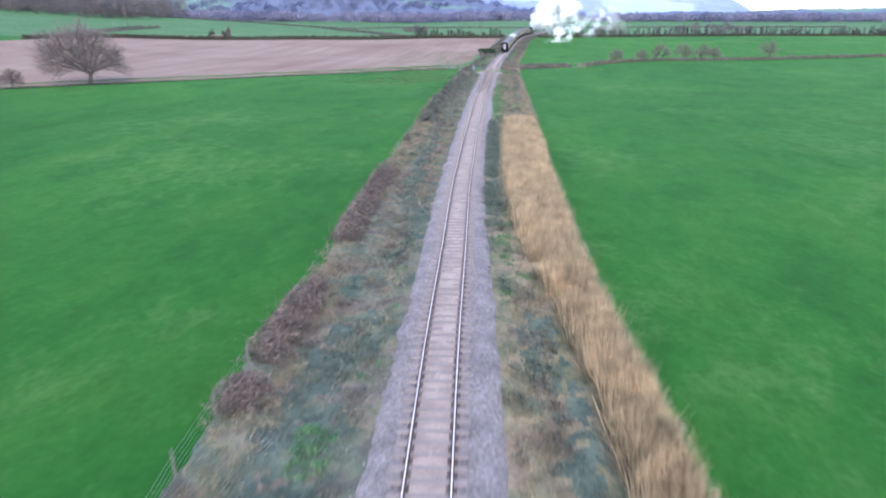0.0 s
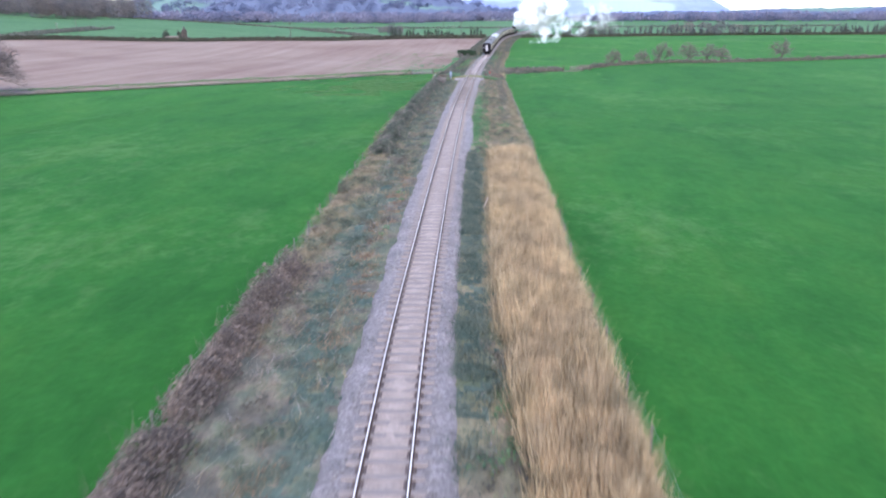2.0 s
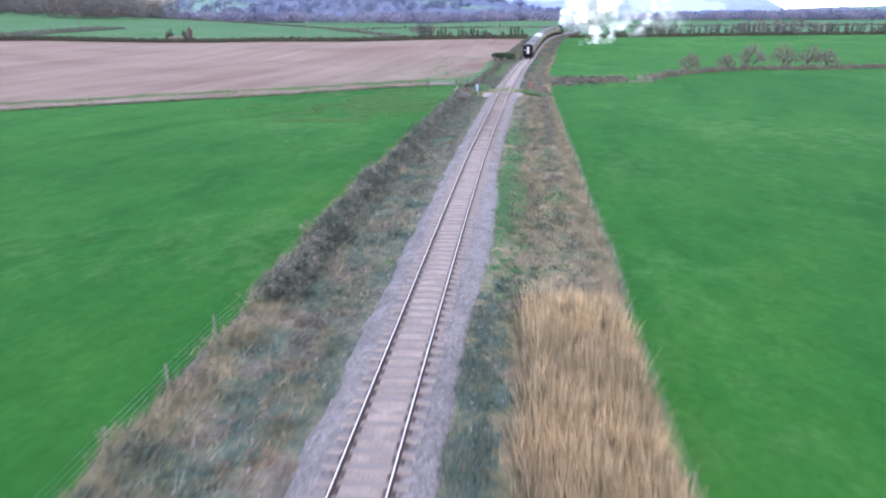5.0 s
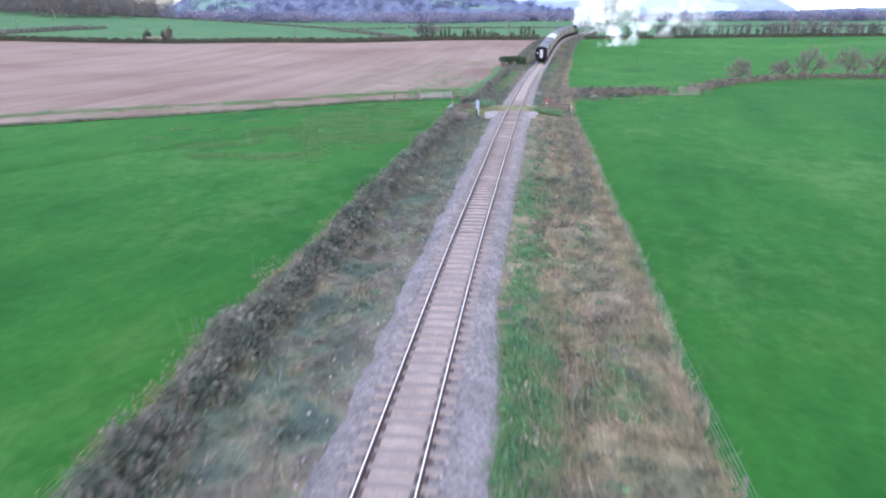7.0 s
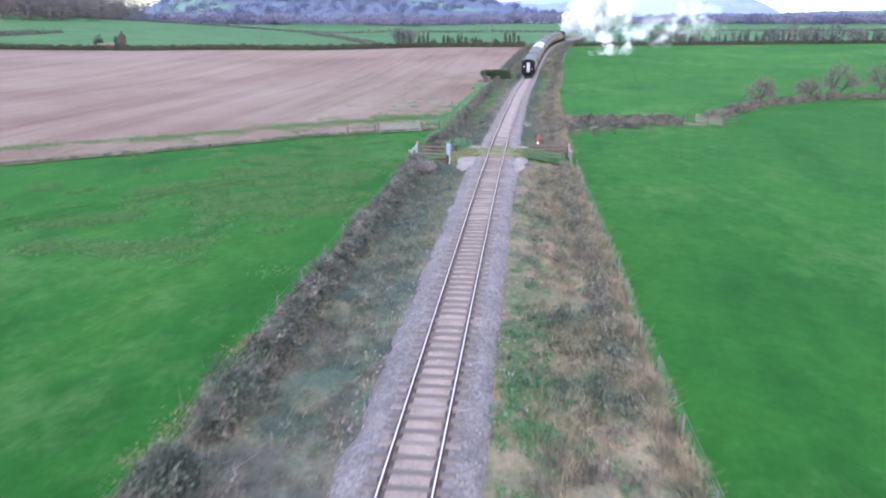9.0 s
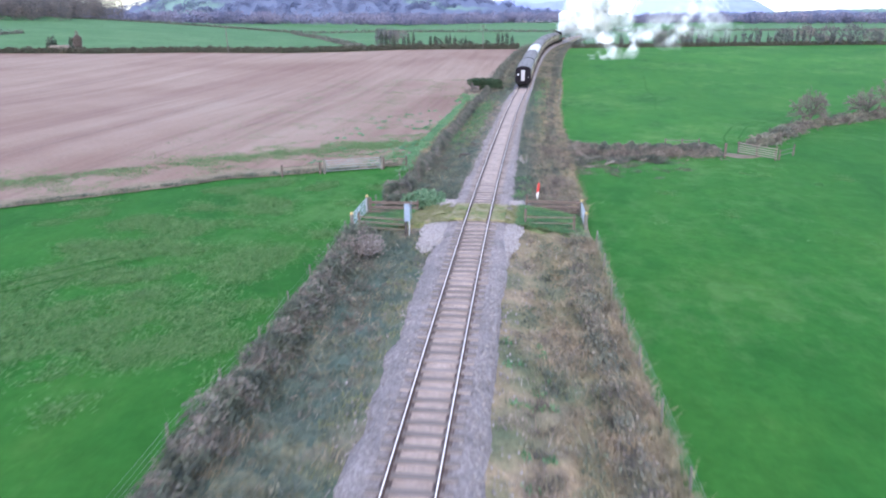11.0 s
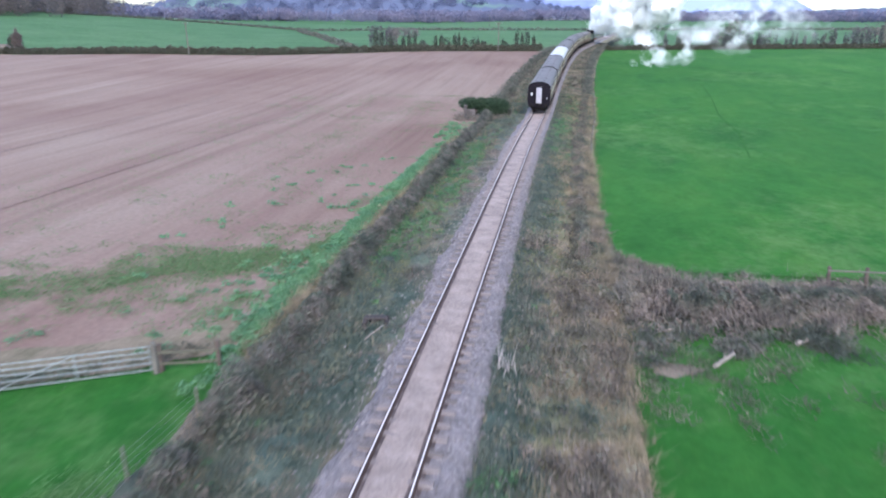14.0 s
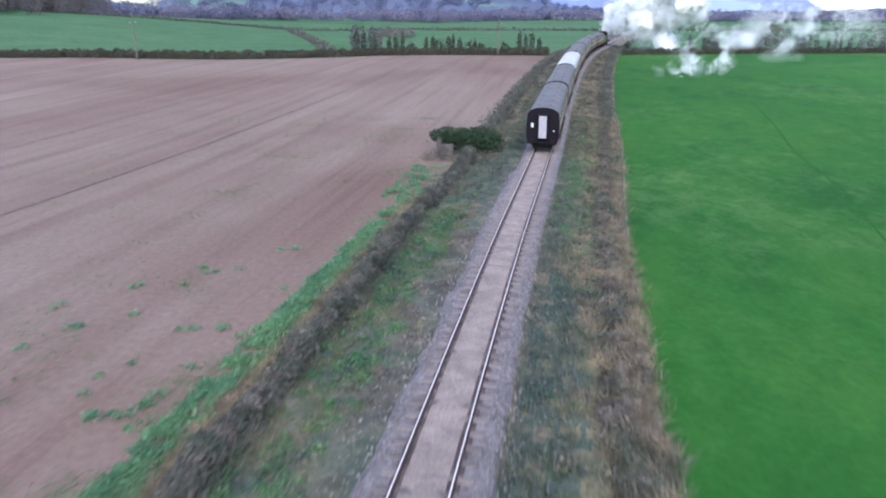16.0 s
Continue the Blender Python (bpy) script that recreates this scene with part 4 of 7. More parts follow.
def coach(m, roof_mat, roof_words, tail):
    c = thing("railway_coach", m, f"chocolate and cream railway coach with {roof_words} roof on the track", "railway coach", "coaches of the train")
    low = [(-1.28, 1.05), (-1.35, 1.35), (-1.37, 1.75), (-1.37, 2.02), (1.37, 2.02), (1.37, 1.75), (1.35, 1.35), (1.28, 1.05)]
    up = [(-1.37, 2.02), (-1.37, 2.35), (-1.32, 2.95), (1.32, 2.95), (1.37, 2.35), (1.37, 2.02)]
    part("lower_body", extrude_profile(low, LENGTH), M["brown"], c, "chocolate brown lower panels")
    part("upper_body", extrude_profile(up, LENGTH), M["cream"], c, "cream upper panels")
    rf = roof_outline()
    bm = bmesh.new()
    steps = 41
    rows_r = []
    for j in range(steps):
        y = LENGTH * j / (steps - 1)
        g = 1.0 + (0.006 if j % 4 == 0 else 0)
        rows_r.append([bm.verts.new((x * g, y, 2.95 + (z - 2.95) * g)) for x, z in rf])
    for a, b in zip(rows_r, rows_r[1:]):
        for i in range(len(rf) - 1):
            bm.faces.new((a[i], a[i + 1], b[i + 1], b[i]))
    bm.faces.new(rows_r[0])
    bm.faces.new(rows_r[-1][::-1])
    bmesh.ops.recalc_face_normals(bm, faces=bm.faces)
    part("roof", bm, roof_mat, c, roof_words + " ribbed roof", False)
    for i in range(6):
        for sx in (-0.5, 0.5):
            part("roof_vent", box((0.24, 0.30, 0.12), (sx, 1.8 + i * 3.2, 3.76), 0.03), roof_mat, c)
    # ends: black panels, gangway with its door, steps
    for y0, sy in ((0, -1), (LENGTH, 1)):
        bm = extrude_profile([(x * 1.012, z * 1.006) for x, z in low[:3] + [(-1.37, 2.35), (-1.32, 2.95)] + rf[1:-1] + [(1.32, 2.95), (1.37, 2.35)] + low[5:]], 0.05)
        bmesh.ops.translate(bm, verts=bm.verts, vec=(0, y0 + (-0.055 if sy < 0 else 0.005), 0))
        e = part("end_panel", bm, M["black"], c, "black end wall")
        part("gangway_frame", box((0.98, 0.30, 2.10), (0, y0 + sy * 0.20, 2.24), 0.05), M["black"], e)
        part("gangway_door", box((0.64, 0.06, 1.86), (0, y0 + sy * 0.37, 2.24), 0.02), M["gangway"], e, "pale grey gangway door")
        for sx in (-0.88, 0.88):
            part("buffer_shank", rod((sx, y0, 1.06), (sx, y0 + sy * 0.42, 1.06), 0.08, 0.08, 10), M["under"], c)
            part("buffer_head", rod((sx, y0 + sy * 0.42, 1.06), (sx, y0 + sy * 0.48, 1.06), 0.23, 0.21, 14), M["under"], c)
        part("buffer_beam", box((2.5, 0.14, 0.36), (0, y0 + sy * 0.02, 0.98), 0.02), M["black"], c)
        part("brake_gear", box((1.75, 0.5, 0.42), (0, y0 - sy * 0.55, 0.58), 0.08), M["under"], c)
        part("brake_hose", rod((0.35, y0 + sy * 0.12, 1.1), (0.35, y0 + sy * 0.2, 0.45), 0.04, 0.035, 8), M["under"], c)
        part("coupling", box((0.14, 0.5, 0.2), (0, y0 + sy * 0.25, 0.92), 0.03), M["under"], c)
        for k in range(3):
            part("end_step", box((0.30, 0.09, 0.03), (1.05, y0 + sy * 0.10, 1.35 + 0.42 * k), 0.008), M["black"], e)
    if tail:
        part("tail_lamp", box((0.20, 0.16, 0.34), (-0.88, -0.14, 2.36), 0.03), M["white"], c, "white lamp on the end wall")
        part("marker_plate", box((0.11, 0.05, 0.11), (0.92, -0.08, 1.90), 0.02), M["white"], c)
    # windows and doors
    for sx in (-1, 1):
        for i in range(8):
            y = 1.7 + i * 2.33
            wdw = part("window", box((0.05, 1.2, 0.60), (sx * 1.345, y, 2.46), 0.05), M["glass"], c)
            part("window_frame", box((0.035, 1.45, 0.05), (sx * 1.368, y, 2.03), 0.01), M["brown"], wdw)
            part("window_frame", box((0.035, 1.45, 0.04), (sx * 1.345, y, 2.81), 0.01), M["brown"], wdw)
        for y in (0.5, 9.85, 19.2):
            part("door", box((0.04, 0.66, 1.75), (sx * 1.362, y, 1.98), 0.02), M["brown"], c)
        part("gutter", box((0.05, LENGTH, 0.05), (sx * 1.335, LENGTH / 2, 2.96), 0.01), M["roof_grey"], c)
        part("footboard", box((0.22, LENGTH - 7, 0.05), (sx * 1.25, LENGTH / 2, 0.62), 0.01), M["under"], c)
    part("underframe", box((2.3, LENGTH, 0.24), (0, LENGTH / 2, 0.93), 0.02), M["under"], c)
    part("battery_box", box((2.2, 2.6, 0.55), (0, 8.4, 0.62), 0.04), M["under"], c)
    part("truss", box((1.7, 4.4, 0.12), (0, 11.6, 0.55), 0.03), M["under"], c)
    for yb in (2.6, LENGTH - 2.6):
        bog = part("bogie_frame", box((2.1, 3.3, 0.30), (0, yb, 0.62), 0.05), M["under"], c)
        for dy in (-1.25, 1.25):
            part("axle", rod((-0.75, yb + dy, 0.46), (0.75, yb + dy, 0.46), 0.08), M["under"], bog)
            for sx in (-0.72, 0.72):
                part("wheel", rod((sx - 0.06, yb + dy, 0.46), (sx + 0.06, yb + dy, 0.46), 0.455, 0.455, 20), M["under"], bog)
    return c


REAR = 277.0
y = REAR
for i in range(7):
    a = track_turn(y + 10)
    pale = i == 2
    climb = math.degrees(math.atan2(float(track_z(y + 19) - track_z(y)), 19))
    coach(pose(float(track_x(y)), y, float(track_z(y)), climb, 0, -math.degrees(a)), M["roof_white"] if pale else M["roof_grey"], "pale weathered" if pale else "dull grey", i == 0)
    y += 20.55 * math.cos(a)


def tender_and_engine(y):
    a = track_turn(y + 4)
    t = thing("locomotive_tender", pose(float(track_x(y)), y, float(track_z(y)), 0, 0, -math.degrees(a)), "dark green tender full of coal behind the locomotive", "tender")
    part("tank", box((2.5, 6.4, 1.7), (0, 3.4, 2.0), 0.08), M["loco"], t)
    bm = bmesh.new()
    bmesh.ops.create_grid(bm, x_segments=12, y_segments=20, size=0.5, matrix=pose(0, 3.6, 2.86) @ Matrix.Diagonal((2.1, 5.2, 1, 1)))
    for vv in bm.verts:
        vv.co.z += 0.25 + 0.25 * noise.noise(vv.co * 2.3)
    part("coal", bm, M["under"], t, "black coal")
    part("frame_plate", box((2.3, 6.8, 0.4), (0, 3.4, 0.95), 0.03), M["under"], t)
    for k in range(3):
        for sx in (-0.72, 0.72):
            part("wheel", rod((sx - 0.06, 1.3 + 2.1 * k, 0.6), (sx + 0.06, 1.3 + 2.1 * k, 0.6), 0.6, 0.6, 20), M["under"], t)
    y += 7.4 * math.cos(a)
    a = track_turn(y + 5)
    e = thing("steam_locomotive", pose(float(track_x(y)), y, float(track_z(y)), 0, 0, -math.degrees(a)), "dark green steam locomotive under its own steam", "locomotive")
    part("cab", box((2.5, 2.2, 2.1), (0, 1.3, 2.3), 0.1), M["loco"], e)
    part("cab_roof", extrude_profile([(x * 0.95, z + 0.15) for x, z in roof_outline()], 2.6), M["black"], e)
    part("firebox", box((1.7, 2.6, 1.8), (0, 3.6, 2.3), 0.35), M["loco"], e)
    part("boiler", rod((0, 4.8, 2.45), (0, 9.4, 2.45), 0.80, 0.72, 24), M["loco"], e)
    part("smokebox", rod((0, 9.4, 2.45), (0, 11.0, 2.45), 0.80, 0.80, 24), M["black"], e)
    part("chimney", rod((0, 10.2, 3.1), (0, 10.2, 3.95), 0.26, 0.34, 16), M["black"], e)
    part("dome", rod((0, 6.8, 3.1), (0, 6.8, 3.7), 0.40, 0.22, 16), M["black"], e)
    part("running_plate", box((2.5, 9.6, 0.08), (0, 6.6, 1.35), 0.02), M["black"], e)
    part("buffer_beam", box((2.5, 0.15, 0.45), (0, 11.4, 1.05), 0.02), M["red"], e)
    for k in range(3):
        for sx in (-0.74, 0.74):
            part("driving_wheel", rod((sx - 0.07, 3.4 + 2.2 * k, 0.86), (sx + 0.07, 3.4 + 2.2 * k, 0.86), 0.86, 0.86, 24), M["under"], e)
    return e.matrix_basis @ Vector((0, 10.2, 4.0))


CHIMNEY = tender_and_engine(y + 0.3)


# ---- steam ----
def steam_material(name, lo, hi, scale):
    m, n, l, b = nodes_of(name)
    n.remove(b)
    d = n.new("ShaderNodeBsdfDiffuse")
    d.inputs[0].default_value = (0.96, 0.97, 0.98, 1)
    t = n.new("ShaderNodeBsdfTranslucent")
    t.inputs[0].default_value = (0.96, 0.97, 0.98, 1)
    body = n.new("ShaderNodeMixShader")
    body.inputs[0].default_value = 0.3
    l.new(d.outputs[0], body.inputs[1])
    l.new(t.outputs[0], body.inputs[2])
    if hi is None:
        l.new(body.outputs[0], n["Material Output"].inputs[0])
        return m
    clear = n.new("ShaderNodeBsdfTransparent")
    w = tex_noise(n, l, scale, 4, 0.65)
    r = ramp(n, [(0.44, (lo, lo, lo)), (0.72, (hi, hi, hi))])
    l.new(w.outputs[0], r.inputs[0])
    s = n.new("ShaderNodeMixShader")
    l.new(r.outputs[0], s.inputs[0])
    l.new(clear.outputs[0], s.inputs[1])
    l.new(body.outputs[0], s.inputs[2])
    l.new(s.outputs[0], n["Material Output"].inputs[0])
    return m


STEAM = steam_material("thick_steam", 0, None, 1)


def puffs(name, lumps, shells, label, ragged=1.0):
    """Billowing lumps (x, y, z, r); what would lie inside another lump is left out. shells: (scale, material)."""
    ball = bmesh.new()
    bmesh.ops.create_icosphere(ball, subdivisions=4, radius=1.0)
    ball.verts.ensure_lookup_table()
    unit = np.array([vv.co[:] for vv in ball.verts])
    tri = np.array([[vv.index for vv in ff.verts] for ff in ball.faces])
    ball.free()
    vs, fs, mi, base = [], [], [], 0
    for scale, mat_i in shells:
        for q, (x, y, z, r) in enumerate(lumps):
            bump = np.array([0.30 * noise.noise(Vector(u) * 1.6 + Vector((q * 3.7, 0, mat_i))) + 0.17 * noise.noise(Vector(u) * 3.9 + Vector((0, q * 2.1, 0))) + 0.13 * noise.noise(Vector(u) * 9 + Vector((0, 0, q))) for u in unit])
            p = np.array((x, y, z)) + unit * (r * scale * np.maximum(0.15, 1 + ragged * bump))[:, None]
            c = p[tri].mean(1)
            keep = np.ones(len(tri), bool)
            for k, (a, b, d, s) in enumerate(lumps):
                if k != q:
                    keep &= ((c - np.array((a, b, d))) ** 2).sum(1) > (0.80 * s * scale) ** 2
            vs.append(p)
            fs.append(tri[keep] + base)
            mi += [mat_i] * int(keep.sum())
            base += len(p)
    return stuff(name, np.vstack(vs), np.vstack(fs), STEAM, label, "steam", True)


def specks(centres, size):
    """Tiny droplets: one small facet at each point, turned at random."""
    n = len(centres)
    p, q = rng.normal(0, 1, (n, 3)), rng.normal(0, 1, (n, 3))
    p /= np.linalg.norm(p, axis=1, keepdims=True)
    q /= np.linalg.norm(q, axis=1, keepdims=True)
    s = (size * rng.uniform(0.6, 1.4, n))[:, None]
    return np.stack([centres + p * s, centres + q * s, centres - (p + q) * 0.6 * s], 1).reshape(-1, 3), np.arange(3 * n).reshape(-1, 3)


def torn(points, size, low, span):
    """Thins the points out towards the gaps between the filaments of a noise."""
    v = np.array([noise.fractal(Vector(p) / size, 0.7, 2.1, 4) for p in points.tolist()])
    return points[v > low + span * rng.uniform(0, 1, len(v)) ** 1.5]


def plume():
    c = np.array(CHIMNEY)
    lumps = []
    for i in range(84):
        s = i / 83
        drift = np.array((19 * s ** 1.15, -26 * s ** 1.3, 11 * math.sin(min(s * 1.6, 1.5)) - 3.5 * s))
        r = 0.9 + 4.3 * s ** 0.5 * (1 - 0.35 * s ** 3)
        o = rng.normal(0, 1, 3) * np.array((2.6, 3.0, 3.9)) * (0.10 + s ** 0.8)
        p = c + drift + o
        p[2] = max(p[2], 2.5)
        lumps.append((*p, r * rng.uniform(0.60, 1.12)))
    puffs("steam_cloud", lumps, [(0.76, 0)], "dense white billowing steam from the locomotive")
    balls = np.array(lumps)
    fluff = []
    for x, y, z, r in lumps:
        n = int(8000 * (r / 3) ** 2)
        u = rng.normal(0, 1, (n, 3))
        u /= np.linalg.norm(u, axis=1, keepdims=True)
        p = np.array((x, y, z)) + u * (r * (0.74 + np.abs(rng.normal(0, 0.27, n))))[:, None]
        free = np.ones(n, bool)
        for bx, by, bz, br in balls:
            free &= ((p - (bx, by, bz)) ** 2).sum(1) > (0.66 * br) ** 2
        fluff.append(p[free])
    f = torn(np.vstack(fluff), 3.0, -0.05, 0.4)
    thin = []
    for cx, cy, cz, n, sx, sz in ((15.5, 350, 2.9, 52000, 2.9, 2.4), (19, 350, 6.0, 42000, 2.3, 2.3), (22.8, 351, 6.8, 15000, 1.7, 1.0), (8.6, 350, 1.2, 7000, 0.8, 0.8), (12.6, 350, 1.4, 9000, 1.2, 0.9), (29, 350, 9, 60000, 4.2, 3.0), (35, 348, 12, 52000, 4.6, 3.2), (42, 350, 9.5, 12000, 3.0, 2.0), (8, 372, 11, 14000, 3.0, 4.0)):
        u = rng.normal(0, 0.85, (2 * n, 3))
        u = u[(u ** 2).sum(1) < 3.6]
        q = np.array((cx, cy, cz)) + u * np.array((sx, 2.0, sz))
        thin.append(q)
    w = torn(np.vstack(thin), 3.6, 0.05, 0.45)
    w = w[w[:, 2] > 0.3]
    v, q = specks(f, np.full(len(f), 0.125))
    stuff("steam_fringe", v, q, STEAM, "soft white fringe of the steam cloud", "steam")
    v, q = specks(w, np.full(len(w), 0.045))
    stuff("steam_wisps", v, q, STEAM, "thin torn wisps of drifting white steam", "steam")


plume()


# ---- plants ----
def blades(base, height, width, lean):
    """One upright triangle for each base point, leaning at random."""
    n = len(base)
    a = rng.uniform(0, 2 * math.pi, n)
    side = np.stack([np.cos(a), np.sin(a), np.zeros(n)], -1) * (width / 2)[:, None]
    tip = base + np.stack([rng.normal(0, 1, n) * lean, rng.normal(0, 1, n) * lean, height], -1)
    v = np.stack([base - side, base + side, tip], 1).reshape(-1, 3)
    return v, np.arange(3 * n).reshape(-1, 3)


def leaves(centre, size, flat=0.0):
    """One small triangle at each point, turned at random."""
    n = len(centre)
    p = rng.normal(0, 1, (n, 3))
    q = rng.normal(0, 1, (n, 3))
    p[:, 2] *= 1 - flat
    q[:, 2] *= 1 - flat
    p /= np.linalg.norm(p, axis=1, keepdims=True)
    q /= np.linalg.norm(q, axis=1, keepdims=True)
    v = np.stack([centre + p * size[:, None], centre + q * size[:, None], centre - (p + q) * 0.6 * size[:, None]], 1).reshape(-1, 3)
    return v, np.arange(3 * n).reshape(-1, 3)


def on_verge(n, y0, y1, o0, o1, size=0.0, seed=0, keep=0.5):
    """Points on a verge between two offsets from the track; with a size they gather in patches."""
    y = rng.uniform(y0, y1, n) + (rng.normal(0, 2.5, n) if y1 - y0 > 25 else 0)
    o = rng.uniform(o0, o1, n)
    clear = (y < 190.2) | (y > 195.8)
    y, o = y[clear], o[clear]
    x = track_x(y) + o
    if size:
        k = patchy(x, y, size, seed) > keep
        x, y = x[k], y[k]
    k = (x > left_edge(y) + 0.1) & (x < right_edge(y) - 0.15) if max(abs(o0), abs(o1)) < 8.5 else np.ones(len(x), bool)
    if n > 1000:
        k &= (zone_at(x, y) < 0) | (rng.uniform(0, 1, len(x)) < 0.42)
    x, y = x[k], y[k]
    return np.stack([x, y, bank_z(x, y) + 0.10], -1)


def clumped(p, each, spread):
    q = np.repeat(p, each, 0)
    q[:, :2] += rng.normal(0, spread, (len(q), 2))
    return q


def tufts(name, p, each, spread, h, w, lean, mat, label, category):
    q = clumped(p, each, spread)
    n = len(q)
    v, f = blades(q, rng.uniform(h * 0.5, h * 1.15, n), rng.uniform(w * 0.6, w * 1.4, n), h * lean)
    return stuff(name, v, f, mat, label, category)


def scrub(name, p, r, h, each, leaf, mat, label, category, stems=6):
    """Low tangled mounds: leaves in a flattened dome round each point, and a few bare stems."""
    q = np.repeat(p, each, 0)
    n = len(q)
    u = rng.normal(0, 1, (n, 3))
    u /= np.linalg.norm(u, axis=1, keepdims=True)
    u *= rng.uniform(0.02, 1, n)[:, None] ** 0.45
    k = np.repeat(rng.uniform(0.6, 1.25, len(p)), each)
    q = q + np.stack([u[:, 0] * r * k, u[:, 1] * r * k, np.abs(u[:, 2]) * h * k], -1)
    v, f = leaves(q, rng.uniform(leaf * 0.6, leaf * 1.4, n))
    s = clumped(p, stems, r * 0.5)
    v2, f2 = blades(s, rng.uniform(h * 0.6, h * 1.3, len(s)), np.full(len(s), 0.022), h * 0.5)
    return stuff(name, np.vstack([v, v2]), np.vstack([f, f2 + len(v)]), mat, label, category)


def hedge(name, line, width, height, per_metre, leaf, mat, label, gaps=0.0, seed=1, lumpy=1.0):
    """A hedge along a line of plan points, ragged along its top, with gaps where it is thin."""
    pts = np.array(line, float)
    seg = np.linalg.norm(np.diff(pts, axis=0), axis=1)
    run = np.concatenate([[0], np.cumsum(seg)])
    n = int(run[-1] * per_metre)
    s = rng.uniform(0, run[-1], n)
    x, y = np.interp(s, run, pts[:, 0]), np.interp(s, run, pts[:, 1])
    lump = np.array([1.15 * noise.noise(Vector((a / 2.3, seed, 0))) + 0.9 * noise.noise(Vector((a / 0.9, seed, 7))) for a in s])
    full = 0.82 + 0.8 * lumpy * lump
    k = full > gaps
    x, y, full = x[k], y[k], full[k]
    n = len(x)
    across = rng.normal(0, 0.33, n) * width * np.clip(0.55 + 0.5 * full, 0.5, 1.3)
    tx, ty = np.gradient(pts[:, 0]), np.gradient(pts[:, 1])
    t = np.stack([np.interp(s[k], run, ty), np.interp(s[k], run, -tx)], -1)
    t /= np.linalg.norm(t, axis=1, keepdims=True) + 1e-9
    x, y = x + t[:, 0] * across, y + t[:, 1] * across
    dome = np.clip(1 - (across / width) ** 2, 0.15, 1)
    z = bank_z(x, y) + rng.uniform(0.02, 1, n) ** 0.8 * height * full * dome
    v, f = leaves(np.stack([x, y, z], -1), rng.uniform(leaf * 0.6, leaf * 1.5, n))
    b = rng.choice(n, n // 12, replace=False)
    base = np.stack([x[b], y[b], bank_z(x[b], y[b])], -1)
    v2, f2 = blades(base, height * full[b] * rng.uniform(0.6, 1.02, len(b)), np.full(len(b), leaf * 0.35), height * 0.22)
    return tagged(new(name, mesh_from(name, np.vstack([v, v2]), np.vstack([f, f2 + len(v)]), mat)), label, "hedge", "", "stuff")


def tubes(paths, sides):
    """Tapered round limbs: each path is a list of (point, radius)."""
    vs, fs = [], []
    for path in paths:
        b0 = len(vs)
        for i, (p, r) in enumerate(path):
            d = (path[min(i + 1, len(path) - 1)][0] - path[max(i - 1, 0)][0]).normalized()
            q = d.to_track_quat("Z", "Y")
            for k in range(sides):
                a = 2 * math.pi * k / sides
                vs.append(p + q @ Vector((r * math.cos(a), r * math.sin(a), 0)))
        for i in range(len(path) - 1):
            for k in range(sides):
                fs.append((b0 + i * sides + k, b0 + i * sides + (k + 1) % sides, b0 + (i + 1) * sides + (k + 1) % sides, b0 + (i + 1) * sides + k))
    return vs, fs


